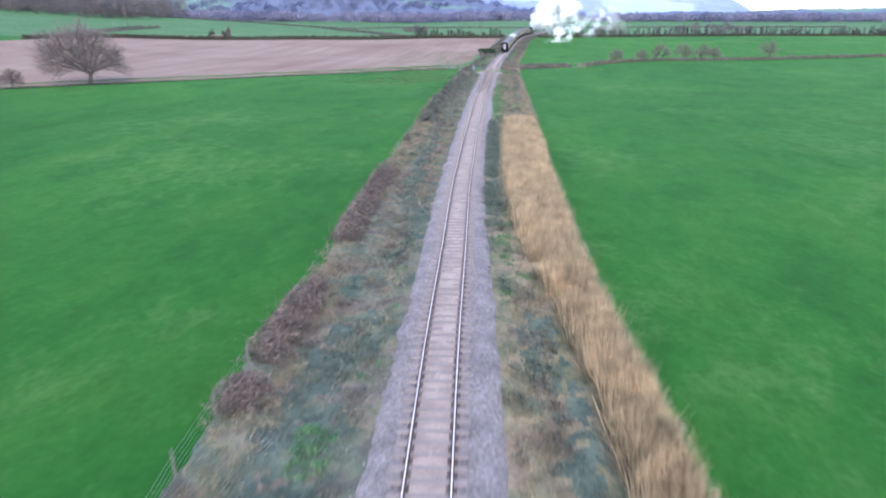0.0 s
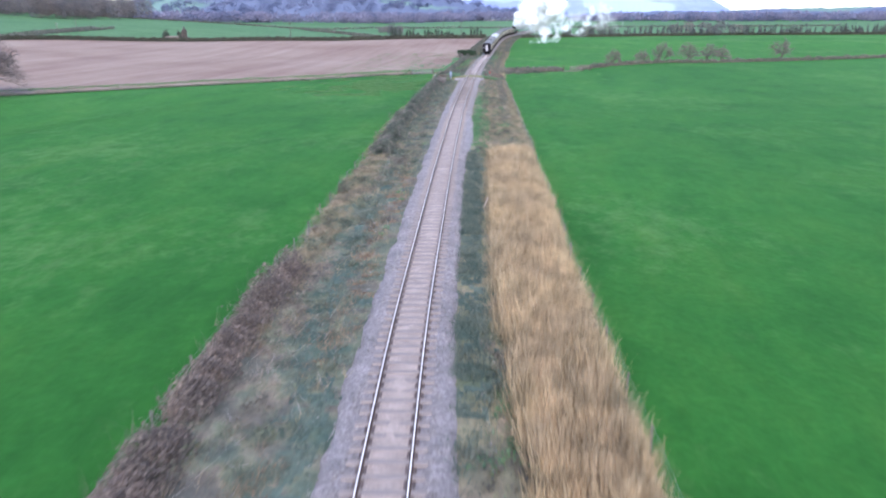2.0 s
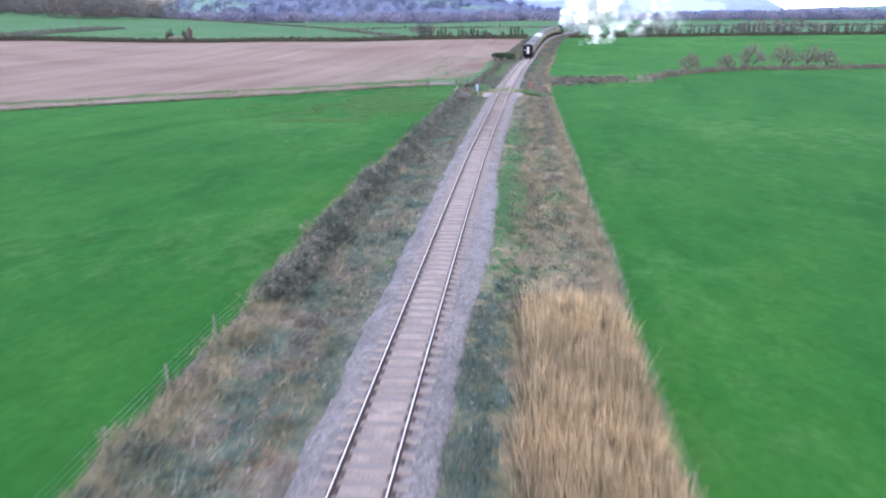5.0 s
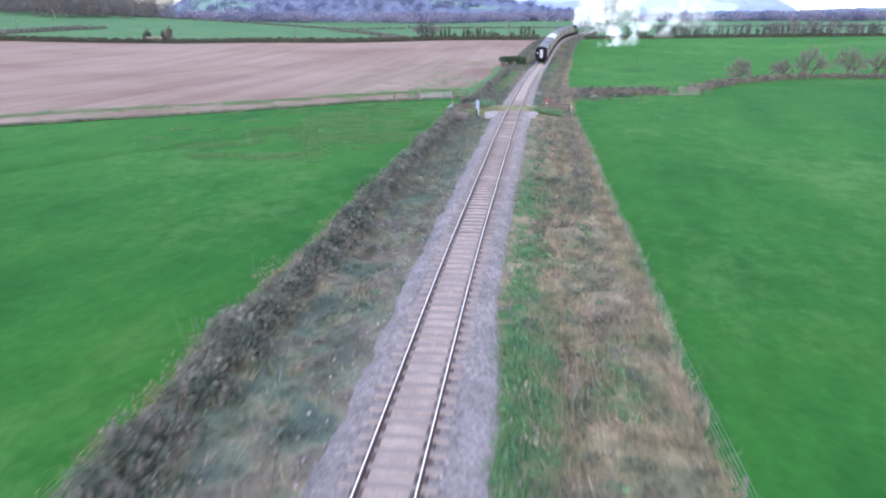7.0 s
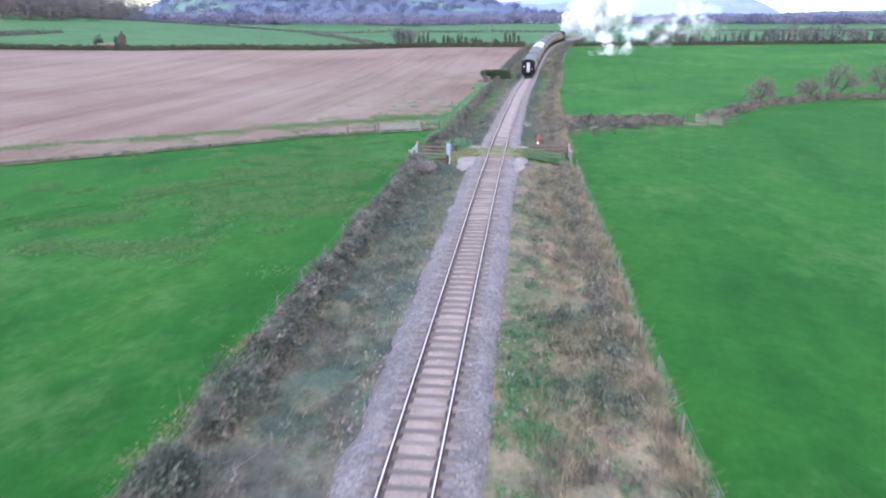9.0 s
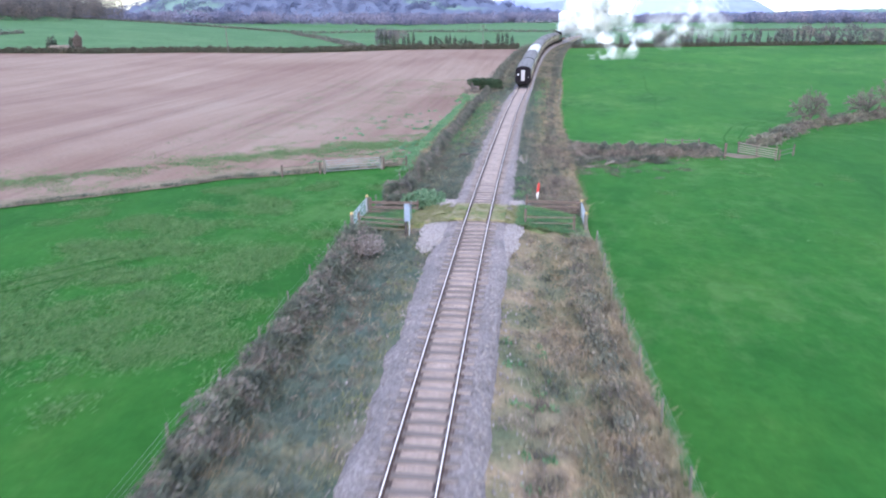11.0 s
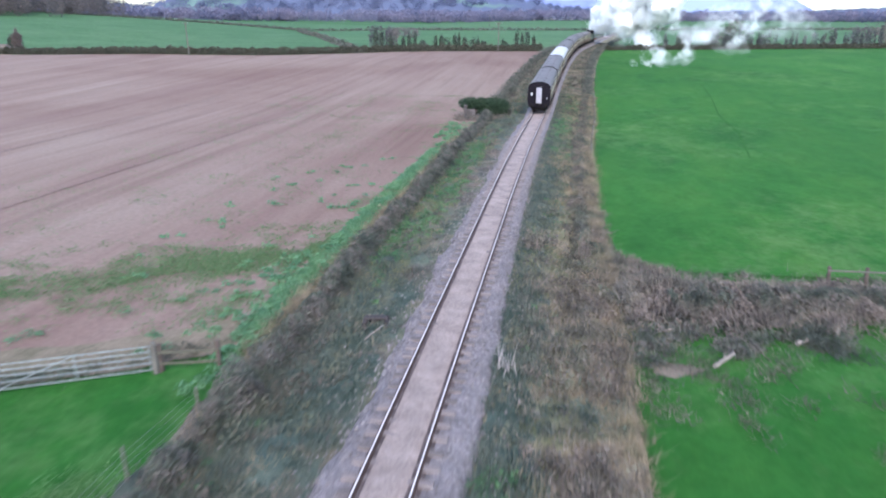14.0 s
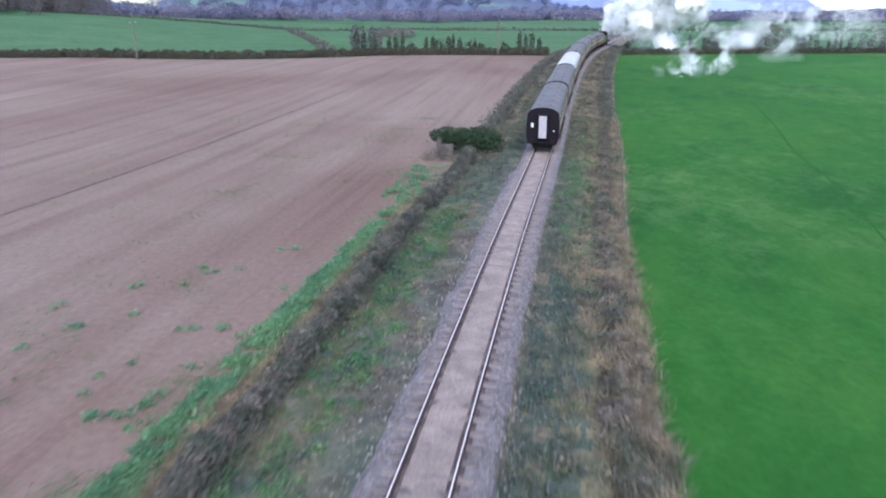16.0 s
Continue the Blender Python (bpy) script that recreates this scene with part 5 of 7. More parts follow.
def bare_tree(x, y, height, width, seed, label, trunk=0.16, twig_size=0.035, limbs_n=11, stems=1, fill=0, drift=0.0):
    """A leafless tree: tapered trunk, limbs fanning out to a domed crown of fine twigs."""
    r = random.Random(seed)
    limbs, twigs = [], []
    rx, rz, z0 = width / 2, height * 0.74, height * 0.26

    def bend(a, b, c, r0, r1, n):
        return [(a * (1 - s) ** 2 + b * 2 * s * (1 - s) + c * s * s, r0 + (r1 - r0) * s) for s in (i / n for i in range(n + 1))]

    tops = []
    for k in range(stems):
        foot = Vector((r.uniform(-1, 1), r.uniform(-1, 1), 0)) * (0.0 if stems == 1 else height * 0.12)
        top = foot * 1.6 + Vector((r.uniform(-0.03, 0.03) * height, 0, height * trunk))
        limbs.append(bend(foot - Vector((0, 0, 0.15)), foot + Vector((0, 0, height * trunk * 0.5)), top, height * 0.036, height * 0.026, 4))
        tops.append(top)
    for i in range(limbs_n):
        a = 2 * math.pi * (i * 0.618 + r.uniform(-0.05, 0.05))
        up = (i + 0.5) / limbs_n
        el = math.asin(min(0.98, 0.06 + 0.92 * up))
        k = r.uniform(0.74, 0.98)
        end = Vector((math.cos(a) * math.cos(el) * rx * k, math.sin(a) * math.cos(el) * rx * k, z0 + math.sin(el) * rz * k))
        start = r.choice(tops)
        mid_p = start + (end - start) * 0.45 + Vector((0, 0, height * 0.07))
        main = bend(start, mid_p, end, height * 0.017, height * 0.004, 7)
        limbs.append(main)
        for j in range(8):
            s = main[r.choice((2, 3, 4, 5, 6))][0]
            a2, el2 = a + r.gauss(0, 0.42), el + r.gauss(0, 0.34)
            k2 = r.uniform(0.62, 1.02)
            e2 = Vector((math.cos(a2) * math.cos(el2) * rx * k2, math.sin(a2) * math.cos(el2) * rx * k2, max(height * 0.14, z0 + math.sin(el2) * rz * k2)))
            sub_l = bend(s, s + (e2 - s) * 0.5 + Vector((0, 0, height * 0.03)), e2, height * 0.006, height * 0.002, 5)
            limbs.append(sub_l)
            for p, _ in sub_l[1:]:
                for _ in range(13):
                    out_d = (p - Vector((0, 0, height * 0.3))).normalized()
                    d = (out_d * 0.8 + Vector((r.gauss(0, 0.7), r.gauss(0, 0.7), r.gauss(0.15, 0.5)))).normalized()
                    twigs.append((p, p + d * height * r.uniform(0.04, 0.12)))
    tree = thing("tree", pose(x, y, float(ground_z(x, y))), label, "tree", "bare winter trees")
    vs, fs = tubes([[(Vector((p.x + drift * min(1, max(0, p.z / height - trunk) * 2.2), p.y, p.z)), max(w, 0.012)) for p, w in path] for path in limbs], 5)
    ob = new("trunk", mesh_from("trunk", [tuple(p) for p in vs], fs, M["bark"], True))
    ob.parent = tree
    for _ in range(fill):
        u = Vector((r.gauss(0, 1), r.gauss(0, 1), abs(r.gauss(0, 1)) * 0.9 - 0.12)).normalized()
        k = r.uniform(0.45, 1.0) ** 0.6 * (0.93 + 0.16 * noise.noise(u * 2.6 + Vector((seed, 0, 0))))
        if noise.noise(u * 4.2 * k + Vector((0, seed, 0))) < -0.16:
            continue
        p = Vector((u.x * rx * k, u.y * rx * k, z0 + u.z * rz * k))
        d = (p - Vector((0, 0, height * 0.2))).normalized() + Vector((r.gauss(0, 0.45), r.gauss(0, 0.45), r.gauss(0, 0.4)))
        twigs.append((p - d * 0.4, p + d * height * 0.05))
    tv = []
    for a, b in twigs:
        if drift:
            a, b = (Vector((q.x + drift * min(1, max(0, q.z / height - trunk) * 2.2), q.y, q.z)) for q in (a, b))
        s = Vector((r.uniform(-1, 1), r.uniform(-1, 1), r.uniform(-1, 1))).normalized() * twig_size
        tv += [tuple(a - s), tuple(a + s), tuple(b)]
    ob = new("crown", mesh_from("crown", tv, np.arange(len(tv)).reshape(-1, 3), M["twig"]))
    ob.parent = tree
    return tree


def crowns(name, places, per, size, mat, label):
    """A wood seen from afar: ragged domes of twigs on short stems. places: (x, y, radius, height)."""
    vs = []
    for x, y, r, h, *given in places:
        z0 = given[0] if given else float(ground_z(x, y))
        u = rng.normal(0, 1, (per, 3))
        u /= np.linalg.norm(u, axis=1, keepdims=True)
        u *= (rng.uniform(0.25, 1, per) ** 0.45)[:, None]
        squeeze = 1 + 0.25 * np.sin(u[:, 0] * 5 + x) * np.cos(u[:, 1] * 4 + y)
        vs.append(np.stack([x + u[:, 0] * r * squeeze, y + u[:, 1] * r * squeeze, z0 + h * 0.52 + u[:, 2] * h * 0.50 * squeeze], -1))
    c = np.vstack(vs)
    v, f = leaves(c, rng.uniform(size * 0.6, size * 1.4, len(c)))
    return stuff(name, v, f, mat, label, "woodland")


def bush(x, y, rx, ry, h, n, leaf, mat, label, lift=0.0, lumps=9):
    """A rounded shrub of separate leafy masses on bare stems."""
    ob = thing("bush", pose(x, y, float(bank_z(x, y)) + lift), label, "bush", "bushes")
    cs = []
    for i in range(lumps):
        a = 2 * math.pi * i / lumps + rng.uniform(-0.4, 0.4)
        d = rng.uniform(0.2, 0.75)
        cs.append((math.cos(a) * rx * d, math.sin(a) * ry * d, h * rng.uniform(0.30, 0.72), rng.uniform(0.32, 0.5) * (9 / lumps) ** 0.3))
    pts = []
    for cx, cy, cz, s in cs:
        u = rng.normal(0, 1, (n // lumps, 3))
        u /= np.linalg.norm(u, axis=1, keepdims=True)
        u *= (rng.uniform(0.4, 1, len(u)) ** 0.4)[:, None]
        pts.append(np.stack([cx + u[:, 0] * rx * s, cy + u[:, 1] * ry * s, np.maximum(0.02, cz + u[:, 2] * h * s * 0.9)], -1))
    p = np.vstack(pts)
    v, f = leaves(p, rng.uniform(leaf * 0.6, leaf * 1.4, len(p)))
    part_ob = new("foliage", mesh_from("foliage", v, f, mat))
    part_ob.parent = ob
    paths = [[(Vector((0.1 * cx, 0.1 * cy, -0.05)), 0.05), (Vector((cx * 0.6, cy * 0.6, cz * 0.5)), 0.035), (Vector((cx, cy, cz)), 0.015)] for cx, cy, cz, s in cs]
    vs, fs = tubes(paths, 5)
    part_ob = new("stems", mesh_from("stems", [tuple(q) for q in vs], fs, M["bark"]))
    part_ob.parent = ob
    return ob


# ---- verge plants ----
tufts("verge_dead_grass", np.vstack([on_verge(3600, 5, 300, -8.2, -2.4, 4, 1, 0.50), on_verge(3400, 100, 196, 3.4, 7.9, 4, 2, 0.42), on_verge(2200, 196, 300, 3.4, 6.4, 5, 2, 0.40), on_verge(1100, 66, 190, -8.3, -6.0)]), 11, 0.20, 0.48, 0.035, 0.55, M["deadgrass"], "tussocks of pale dead grass on the railway verge", "dead grass")
tufts("verge_flat_grass", np.vstack([on_verge(6500, 5, 300, -6.4, -1.8, 7, 11, 0.32), on_verge(4600, 8, 300, 1.75, 4.6, 7, 12, 0.36)]), 9, 0.25, 0.22, 0.03, 0.8, M["dullgrass"], "thin grey-green grass on the railway verge", "grass")
scrub("verge_brambles", np.vstack([on_verge(2600, 5, 300, -7.8, -2.7, 4, 21, 0.46), on_verge(1900, 98, 300, 3.2, 7.0, 4, 22, 0.44), on_verge(260, 10, 60, 2.9, 5.0, 5, 23, 0.5), on_verge(180, 196, 216, -8.0, -3.2), on_verge(120, 197, 226, 2.6, 6.4)]), 0.55, 0.55, 46, 0.075, M["bramble"], "grey-brown tangle of winter brambles on the verge", "bramble")
scrub("verge_dead_stems", np.vstack([on_verge(1200, 5, 300, -7.8, -3.0, 5, 31, 0.52), on_verge(420, 100, 230, 3.4, 7.4, 6, 32, 0.54), on_verge(160, 214, 222, 2.6, 7.2), on_verge(420, 196, 216, 3.2, 7.0, 4, 33, 0.4)]), 0.5, 0.6, 26, 0.06, M["mauve"], "mauve-grey dead stems of last year's scrub", "scrub", 5)
# each zone's own cover: a low mat of leaves and taller tufts in it
def zone_points(kind, per, room=0.0):
    pts = []
    for i, (y0, y1, o0, o1, k) in enumerate(ZONES):
        if k == kind:
            p = on_verge(int((y1 - y0 + 4) * (o1 - o0 + 1) * per), y0 - 2, y1 + 2, o0 - 0.5, o1 + 0.5)
            pts.append(p[zone_at(p[:, 0], p[:, 1]) == i])
    p = np.vstack(pts)
    if room:
        p = p[patchy(p[:, 0], p[:, 1], 1.6, 301) > room]
    return p


def cover(kind, per, r, h, each, leaf, mat, room, label, category):
    scrub("verge_" + category.replace(" ", "_"), zone_points(kind, per, room), r, h, each, leaf, mat, label, category, 3)


cover("teal", 4.6, 0.42, 0.28, 34, 0.055, M["dark_moss"], 0.36, "dark blue-green wet weeds in a low mat", "weeds")
cover("dull", 2.0, 0.40, 0.22, 34, 0.055, M["dullgrass"], 0.34, "dull grey-green winter grass in low mats", "grass mat")
cover("green", 4.2, 0.34, 0.28, 34, 0.06, M["weed"], 0.42, "fresh green weeds in low mats", "green weeds")
cover("yellow", 2.6, 0.40, 0.20, 32, 0.055, M["yellow_grass"], 0.36, "yellow-green winter grass in low mats", "winter grass")
cover("mauve", 2.2, 0.45, 0.42, 36, 0.055, M["mauve"], 0.40, "mauve-grey tangle of dead stems", "dead stems")
cover("rust", 4.2, 0.42, 0.17, 32, 0.055, M["bracken"], 0.40, "flattened rust-brown bracken in mats", "bracken mat")
cover("plum", 1.9, 0.60, 1.05, 60, 0.065, M["plum"], 0.34, "plum-brown leafless thorn bushes along the fence", "thorn scrub")
cover("tan", 2.2, 0.40, 0.22, 30, 0.055, M["deadgrass"], 0.42, "pale dead grass lying in mats", "grass litter")
tufts("zone_dead_grass", zone_points("tan", 5.0, 0.34), 12, 0.2, 0.45, 0.035, 0.6, M["deadgrass"], "tussocks of pale dead grass", "dead grass")
tufts("zone_green_grass", zone_points("green", 3.0, 0.40), 12, 0.2, 0.26, 0.035, 0.7, M["weed"], "fresh green grass blades", "grass")
tufts("zone_yellow_grass", np.vstack([zone_points("yellow", 3.0, 0.42), zone_points("green", 1.0)]), 12, 0.2, 0.26, 0.035, 0.7, M["yellow_grass"], "yellow-green winter grass blades", "grass")
# dark low scrub set in the scalloped hollows along the ditch
scrub("ditch_scrub", np.vstack([on_verge(150, 222, 264, 4.7, 5.25), on_verge(60, 216, 226, 4.4, 5.6)]), 0.35, 0.25, 34, 0.06, M["dark_hedge"], "dark low stems in the ditch", "ditch scrub", 3)
# green weeds close to the ballast and along the stubble
scrub("green_weed_clumps", np.vstack([on_verge(420, 222, 262, -6.8, -3.3, 5, 47, 0.42), on_verge(60, 199, 206, 2.2, 3.4, 3, 48, 0.4), on_verge(40, 196, 208, -7.0, -4.6, 3, 49, 0.5), on_verge(45, 21.5, 24.5, -4.9, -3.5), on_verge(150, 108, 152, 2.5, 3.9, 4, 41, 0.5), on_verge(26, 121, 126, 2.6, 4.2), on_verge(14, 128, 150, 4.5, 6.5), on_verge(60, 195, 199, -5.0, -3.2), on_verge(40, 228, 300, -5.5, -2.8, 4, 42, 0.5), on_verge(110, 232, 300, -5.6, -3.4, 4, 43, 0.55), on_verge(150, 104, 176, 2.4, 4.4, 3, 57, 0.45), on_verge(70, 112, 165, 4.4, 7.0, 3, 58, 0.6), on_verge(60, 262, 300, 2.8, 5.2, 4, 44, 0.45), on_verge(30, 150, 240, 2.3, 4.0, 5, 45, 0.5), on_verge(30, 30, 130, -3.4, -2.5, 5, 46, 0.6)]), 0.34, 0.30, 34, 0.075, M["weed"], "fresh green weeds growing beside the ballast", "weeds", 3)
scrub("field_edge_nettles", np.vstack([on_verge(1500, 213, 262, -8.9, -7.7, 3, 51, 0.26), on_verge(170, 213, 226, -11.0, -8.0, 2, 53, 0.50), on_verge(120, 262, 275, -10.4, -7.8, 3, 54, 0.3), on_verge(420, 214, 250, -19, -9.0, 2.2, 52, 0.62)]), 0.34, 0.22, 40, 0.065, M["nettle"], "band of green nettles along the edge of the stubble", "weeds", 4)
# thin green regrowth over the stubble: many small leaves, dense in some patches
n = 420000
s = rng.uniform(0, 1, n)
gx = -17.5 - 130 * s ** 2.2
edge = np.interp(-gx, np.arange(17, 160, 4.0), [float(field_edge(-q)) for q in np.arange(17, 160, 4.0)])
pick = rng.uniform(0, 1, n) < 0.6
gy = edge + np.where(pick, rng.normal(12.0, 3.2, n), 3.0 + np.abs(rng.normal(0, 1, n)) * np.interp(-gx, [17, 26, 40, 150], [20, 16, 9, 5]))
far_n = 200000
gx = np.concatenate([gx, -14 - 34 * rng.uniform(0, 1, far_n) ** 1.6])
gy = np.concatenate([gy, rng.uniform(214, 300, far_n)])
gx[n:] += track_x(gy[n:]) + 8.9
want = patchy(gx, gy, 4.5, 61) + 0.5 * (patchy(gx, gy, 1.3, 64) - 0.5)
level = np.concatenate([np.full(n, 0.42), np.full(far_n, 0.45)]) - 0.34 * np.concatenate([np.exp(-((gy[:n] - edge - 12.3) / 2.4) ** 2), np.zeros(far_n)]) + 0.006 * np.maximum(0, np.concatenate([gy[:n] - edge, np.zeros(far_n)]) - 14)
k = rng.uniform(0, 1, len(want)) < 0.85 * np.clip((want - level + 0.06) / 0.6, 0, 1) ** 1.4
g3 = np.stack([gx[k], gy[k], ground_z(gx[k], gy[k]) + 0.07 + rng.uniform(0, 0.09, k.sum())], -1)
v, f = leaves(g3, rng.uniform(0.03, 0.075, len(g3)), 0.5)
stuff("stubble_regrowth", v, f, M["regrowth_leaf"], "soft patches of green regrowth over the stubble", "weeds")

tufts("verge_beyond_grass", np.vstack([on_verge(5200, 300, 440, -8.2, -2.0, 6, 11, 0.25), on_verge(3600, 300, 440, 2.0, 6.2, 6, 12, 0.25)]), 8, 0.3, 0.26, 0.05, 0.9, M["mauve"], "thin grey winter grass on the far verge", "grass")
scrub("verge_beyond_brambles", np.vstack([on_verge(700, 300, 440, -8.2, -2.6, 6, 21, 0.42), on_verge(420, 300, 440, 2.6, 6.2, 6, 22, 0.45)]), 0.7, 0.5, 40, 0.11, M["bramble"], "grey-brown brambles on the far verge", "bramble")
tufts("verge_bracken", np.vstack([on_verge(420, 40, 108, -4.3, -2.9, 4, 92, 0.45), on_verge(160, 20, 60, -7.6, -5.6, 4, 93, 0.5), on_verge(120, 128, 190, 4.6, 6.4, 4, 94, 0.5)]), 14, 0.28, 0.2, 0.04, 0.9, M["bracken"], "flattened rust-brown bracken on the verge", "bracken")
tufts("fallen_pale_stems", np.column_stack([np.full(9, -6.15) + rng.normal(0, 0.12, 9), 211.9 + rng.normal(0, 0.2, 9), bank_z(np.full(9, -6.15), np.full(9, 211.9)) + 0.1]), 3, 0.15, 1.0, 0.05, 0.45, M["pale_twig"], "fan of bleached dead stems over the ditch", "twigs")
tufts("verge_pale_twigs", np.vstack([on_verge(300, 18, 110, -7.6, -3.0), on_verge(160, 110, 190, -7.2, -3.4), on_verge(160, 150, 232, 3.0, 6.8)]), 3, 0.3, 0.5, 0.022, 1.1, M["pale_twig"], "bleached twigs lying in the verge", "twigs")
tuft_x = rng.uniform(-46, -15, 26000)
tuft_y = rng.uniform(160, 206, 26000)
near = np.exp(-(((tuft_x + 27.5) / 9) ** 2)) * (0.35 + 0.65 * np.exp(-(((tuft_y - 182) / 12) ** 2)))
k = (patchy(tuft_x * 0.5 + tuft_y * 0.35, tuft_y * 0.6 - tuft_x * 0.5, 2.4, 96) + 0.34 * near > 0.75) & (tuft_y < field_edge(tuft_x) - 1) & (tuft_x < left_edge(tuft_y) - 1)
tufts("pasture_tussocks", np.column_stack([tuft_x[k], tuft_y[k], ground_z(tuft_x[k], tuft_y[k])]), 20, 0.50, 0.10, 0.07, 1.5, M["tussock"], "pale wind-flattened tufts in the pasture", "grass")
tuft_x = rng.uniform(0, 22, 5000)
tuft_y = rng.uniform(192, 217, 5000)
k = patchy(tuft_x * 0.6, tuft_y * 0.4 + tuft_x * 0.3, 1.5, 97) > 0.72
tufts("pasture_tussocks", np.column_stack([tuft_x[k], tuft_y[k], ground_z(tuft_x[k], tuft_y[k])]), 10, 0.30, 0.08, 0.05, 1.3, M["tussock"], "pale wind-flattened tufts in the pasture", "grass")
tufts("wet_weeds", np.vstack([on_verge(2000, 197, 224, -6.0, -2.2, 3, 101, 0.42), on_verge(1300, 197, 228, 1.9, 3.5, 3, 102, 0.38), on_verge(1300, 228, 264, 1.9, 3.7, 3, 103, 0.42), on_verge(1500, 150, 190, -6.4, -2.6, 5, 104, 0.38), on_verge(900, 100, 190, 4.6, 7.4, 4, 105, 0.55), on_verge(900, 50, 100, 1.9, 3.2, 4, 106, 0.4)]), 14, 0.22, 0.36, 0.035, 0.6, M["dark_moss"], "dark blue-green wet weeds beside the ballast", "weeds")
tufts("verge_green_grass", np.vstack([on_verge(2200, 206, 300, 2.8, 4.8, 4, 87, 0.28), on_verge(900, 226, 300, -7.2, -3.0, 4, 88, 0.45)]), 10, 0.2, 0.22, 0.03, 0.8, M["yellow_grass"], "yellow-green winter grass on the verge", "grass")
tufts("dark_ground_cover", np.vstack([on_verge(3600, 222, 300, 1.8, 3.8, 5, 81, 0.20), on_verge(3200, 100, 190, -6.2, -2.5, 6, 82, 0.36), on_verge(1600, 18, 70, -5.4, -2.6, 5, 86, 0.42), on_verge(900, 55, 100, 1.9, 3.2, 4, 83, 0.35), on_verge(2600, 198, 222, -5.6, -2.2, 5, 84, 0.30), on_verge(1500, 205, 226, 1.8, 3.4, 4, 85, 0.3), on_verge(500, 270, 300, -5.0, -2.4)]), 12, 0.16, 0.16, 0.035, 0.8, M["dark_moss"], "dark blue-green moss and low weeds beside the ballast", "moss")
# rough grass along the line between pasture and stubble
qx = -rng.uniform(17, 150, 1700)
qy = np.array([float(field_edge(q)) for q in qx]) + rng.normal(0.2, 0.45, 1700)
tufts("field_edge_grass", np.column_stack([qx, qy, ground_z(qx, qy) + 0.08]), 12, 0.28, 0.32, 0.04, 0.6, M["dullgrass"], "rough grey-green grass along the edge of the stubble", "grass")
# rough grass and a bare patch in the corner of the near pasture
q = np.column_stack([rng.uniform(-1.6, 9.0, 700), rng.uniform(209.5, 217.0, 700)])
q = q[patchy(q[:, 0], q[:, 1], 1.5, 307) + 0.05 * (q[:, 1] - 213) - 0.02 * q[:, 0] > 0.50]
tufts("corner_rough_grass", np.column_stack([q, ground_z(q[:, 0], q[:, 1])]), 14, 0.28, 0.22, 0.04, 0.8, M["dullgrass"], "rough dull grass in the corner of the pasture", "grass")
a, d = np.meshgrid(np.linspace(0, 2 * math.pi, 25)[:-1], np.array([0.0, 0.6, 0.85, 1.0]))
rr = d * (1 + 0.18 * np.sin(3 * a + 1) + 0.1 * np.sin(7 * a))
mx, my = 0.0 + 0.95 * rr * np.cos(a), 214.2 + 0.6 * rr * np.sin(a)
i = np.arange(mx.size).reshape(mx.shape)
f = np.stack([i[:-1], i[1:], np.roll(i[1:], -1, 1), np.roll(i[:-1], -1, 1)], -1).reshape(-1, 4)
tagged(new("bare_patch", mesh_from("bare_patch", np.stack([mx, my, ground_z(mx, my) + 0.05 * (1 - d ** 4) + 0.01], -1).reshape(-1, 3), f, M["mud"], True)), "bare trodden earth in the pasture's corner", "mud", "", "structure")
# overgrown corner where the cross hedge meets the railway
q = np.column_stack([rng.uniform(-3.2, 1.0, 300), rng.uniform(212, 222.5, 300)])
q = q[(q[:, 0] < -1.8 + 0.5 * np.maximum(0, 3 - np.abs(q[:, 1] - 221) * 0.42)) | (q[:, 1] < 226)]
q = q[(q[:, 1] > 216) | (q[:, 0] < -1.6)]
tufts("corner_dead_grass", np.column_stack([q, ground_z(q[:, 0], q[:, 1])]), 12, 0.22, 0.3, 0.03, 0.9, M["deadgrass"], "grey dead grass in the overgrown corner of the pasture", "dead grass")
q = np.column_stack([rng.uniform(-1.7, 7.5, 420), rng.uniform(213.5, 219.5, 420)])
q = q[(q[:, 1] > 215.6 + 0.22 * np.maximum(0, q[:, 0]) + 0.8 * np.sin(q[:, 0] * 1.7)) | ((q[:, 0] < -0.4) & (q[:, 1] > 214.2))]
scrub("corner_brambles", np.column_stack([q, ground_z(q[:, 0], q[:, 1])]), 0.45, 0.5, 60, 0.065, M["hedge"], "dark brambles spreading from the cross hedge", "bramble")
q = np.column_stack([np.concatenate([rng.uniform(-2.9, 1.5, 900), rng.uniform(1.5, 13, 700)]), rng.uniform(221.8, 236, 1600)])
q = q[(q[:, 1] < np.interp(q[:, 0], *BEYOND) - 0.1) & (q[:, 0] > right_edge(q[:, 1]) - 0.9)]
tufts("corner_dead_grass", np.column_stack([q, ground_z(q[:, 0], q[:, 1])]), 14, 0.22, 0.4, 0.04, 0.8, M["mauve"], "mauve dead grass round the corner of the pasture", "dead grass")
scrub("corner_brambles", np.column_stack([q[::4], ground_z(q[::4, 0], q[::4, 1])]), 0.5, 0.4, 40, 0.06, M["mauve"], "mauve-grey brambles round the corner of the pasture", "bramble", 3)
edge_y = np.concatenate([rng.uniform(106, 190, 1500), rng.uniform(196, 300, 2000)])
edge_x = right_edge(edge_y) - np.abs(rng.normal(0, 0.45, len(edge_y))) + 0.12
tufts("verge_edge_grass", np.column_stack([edge_x, edge_y, bank_z(edge_x, edge_y)]), 12, 0.2, 0.5, 0.035, 0.6, M["deadgrass"], "pale dead grass leaning over the edge of the pasture", "dead grass")
edge_y = rng.uniform(212, 264, 1300)
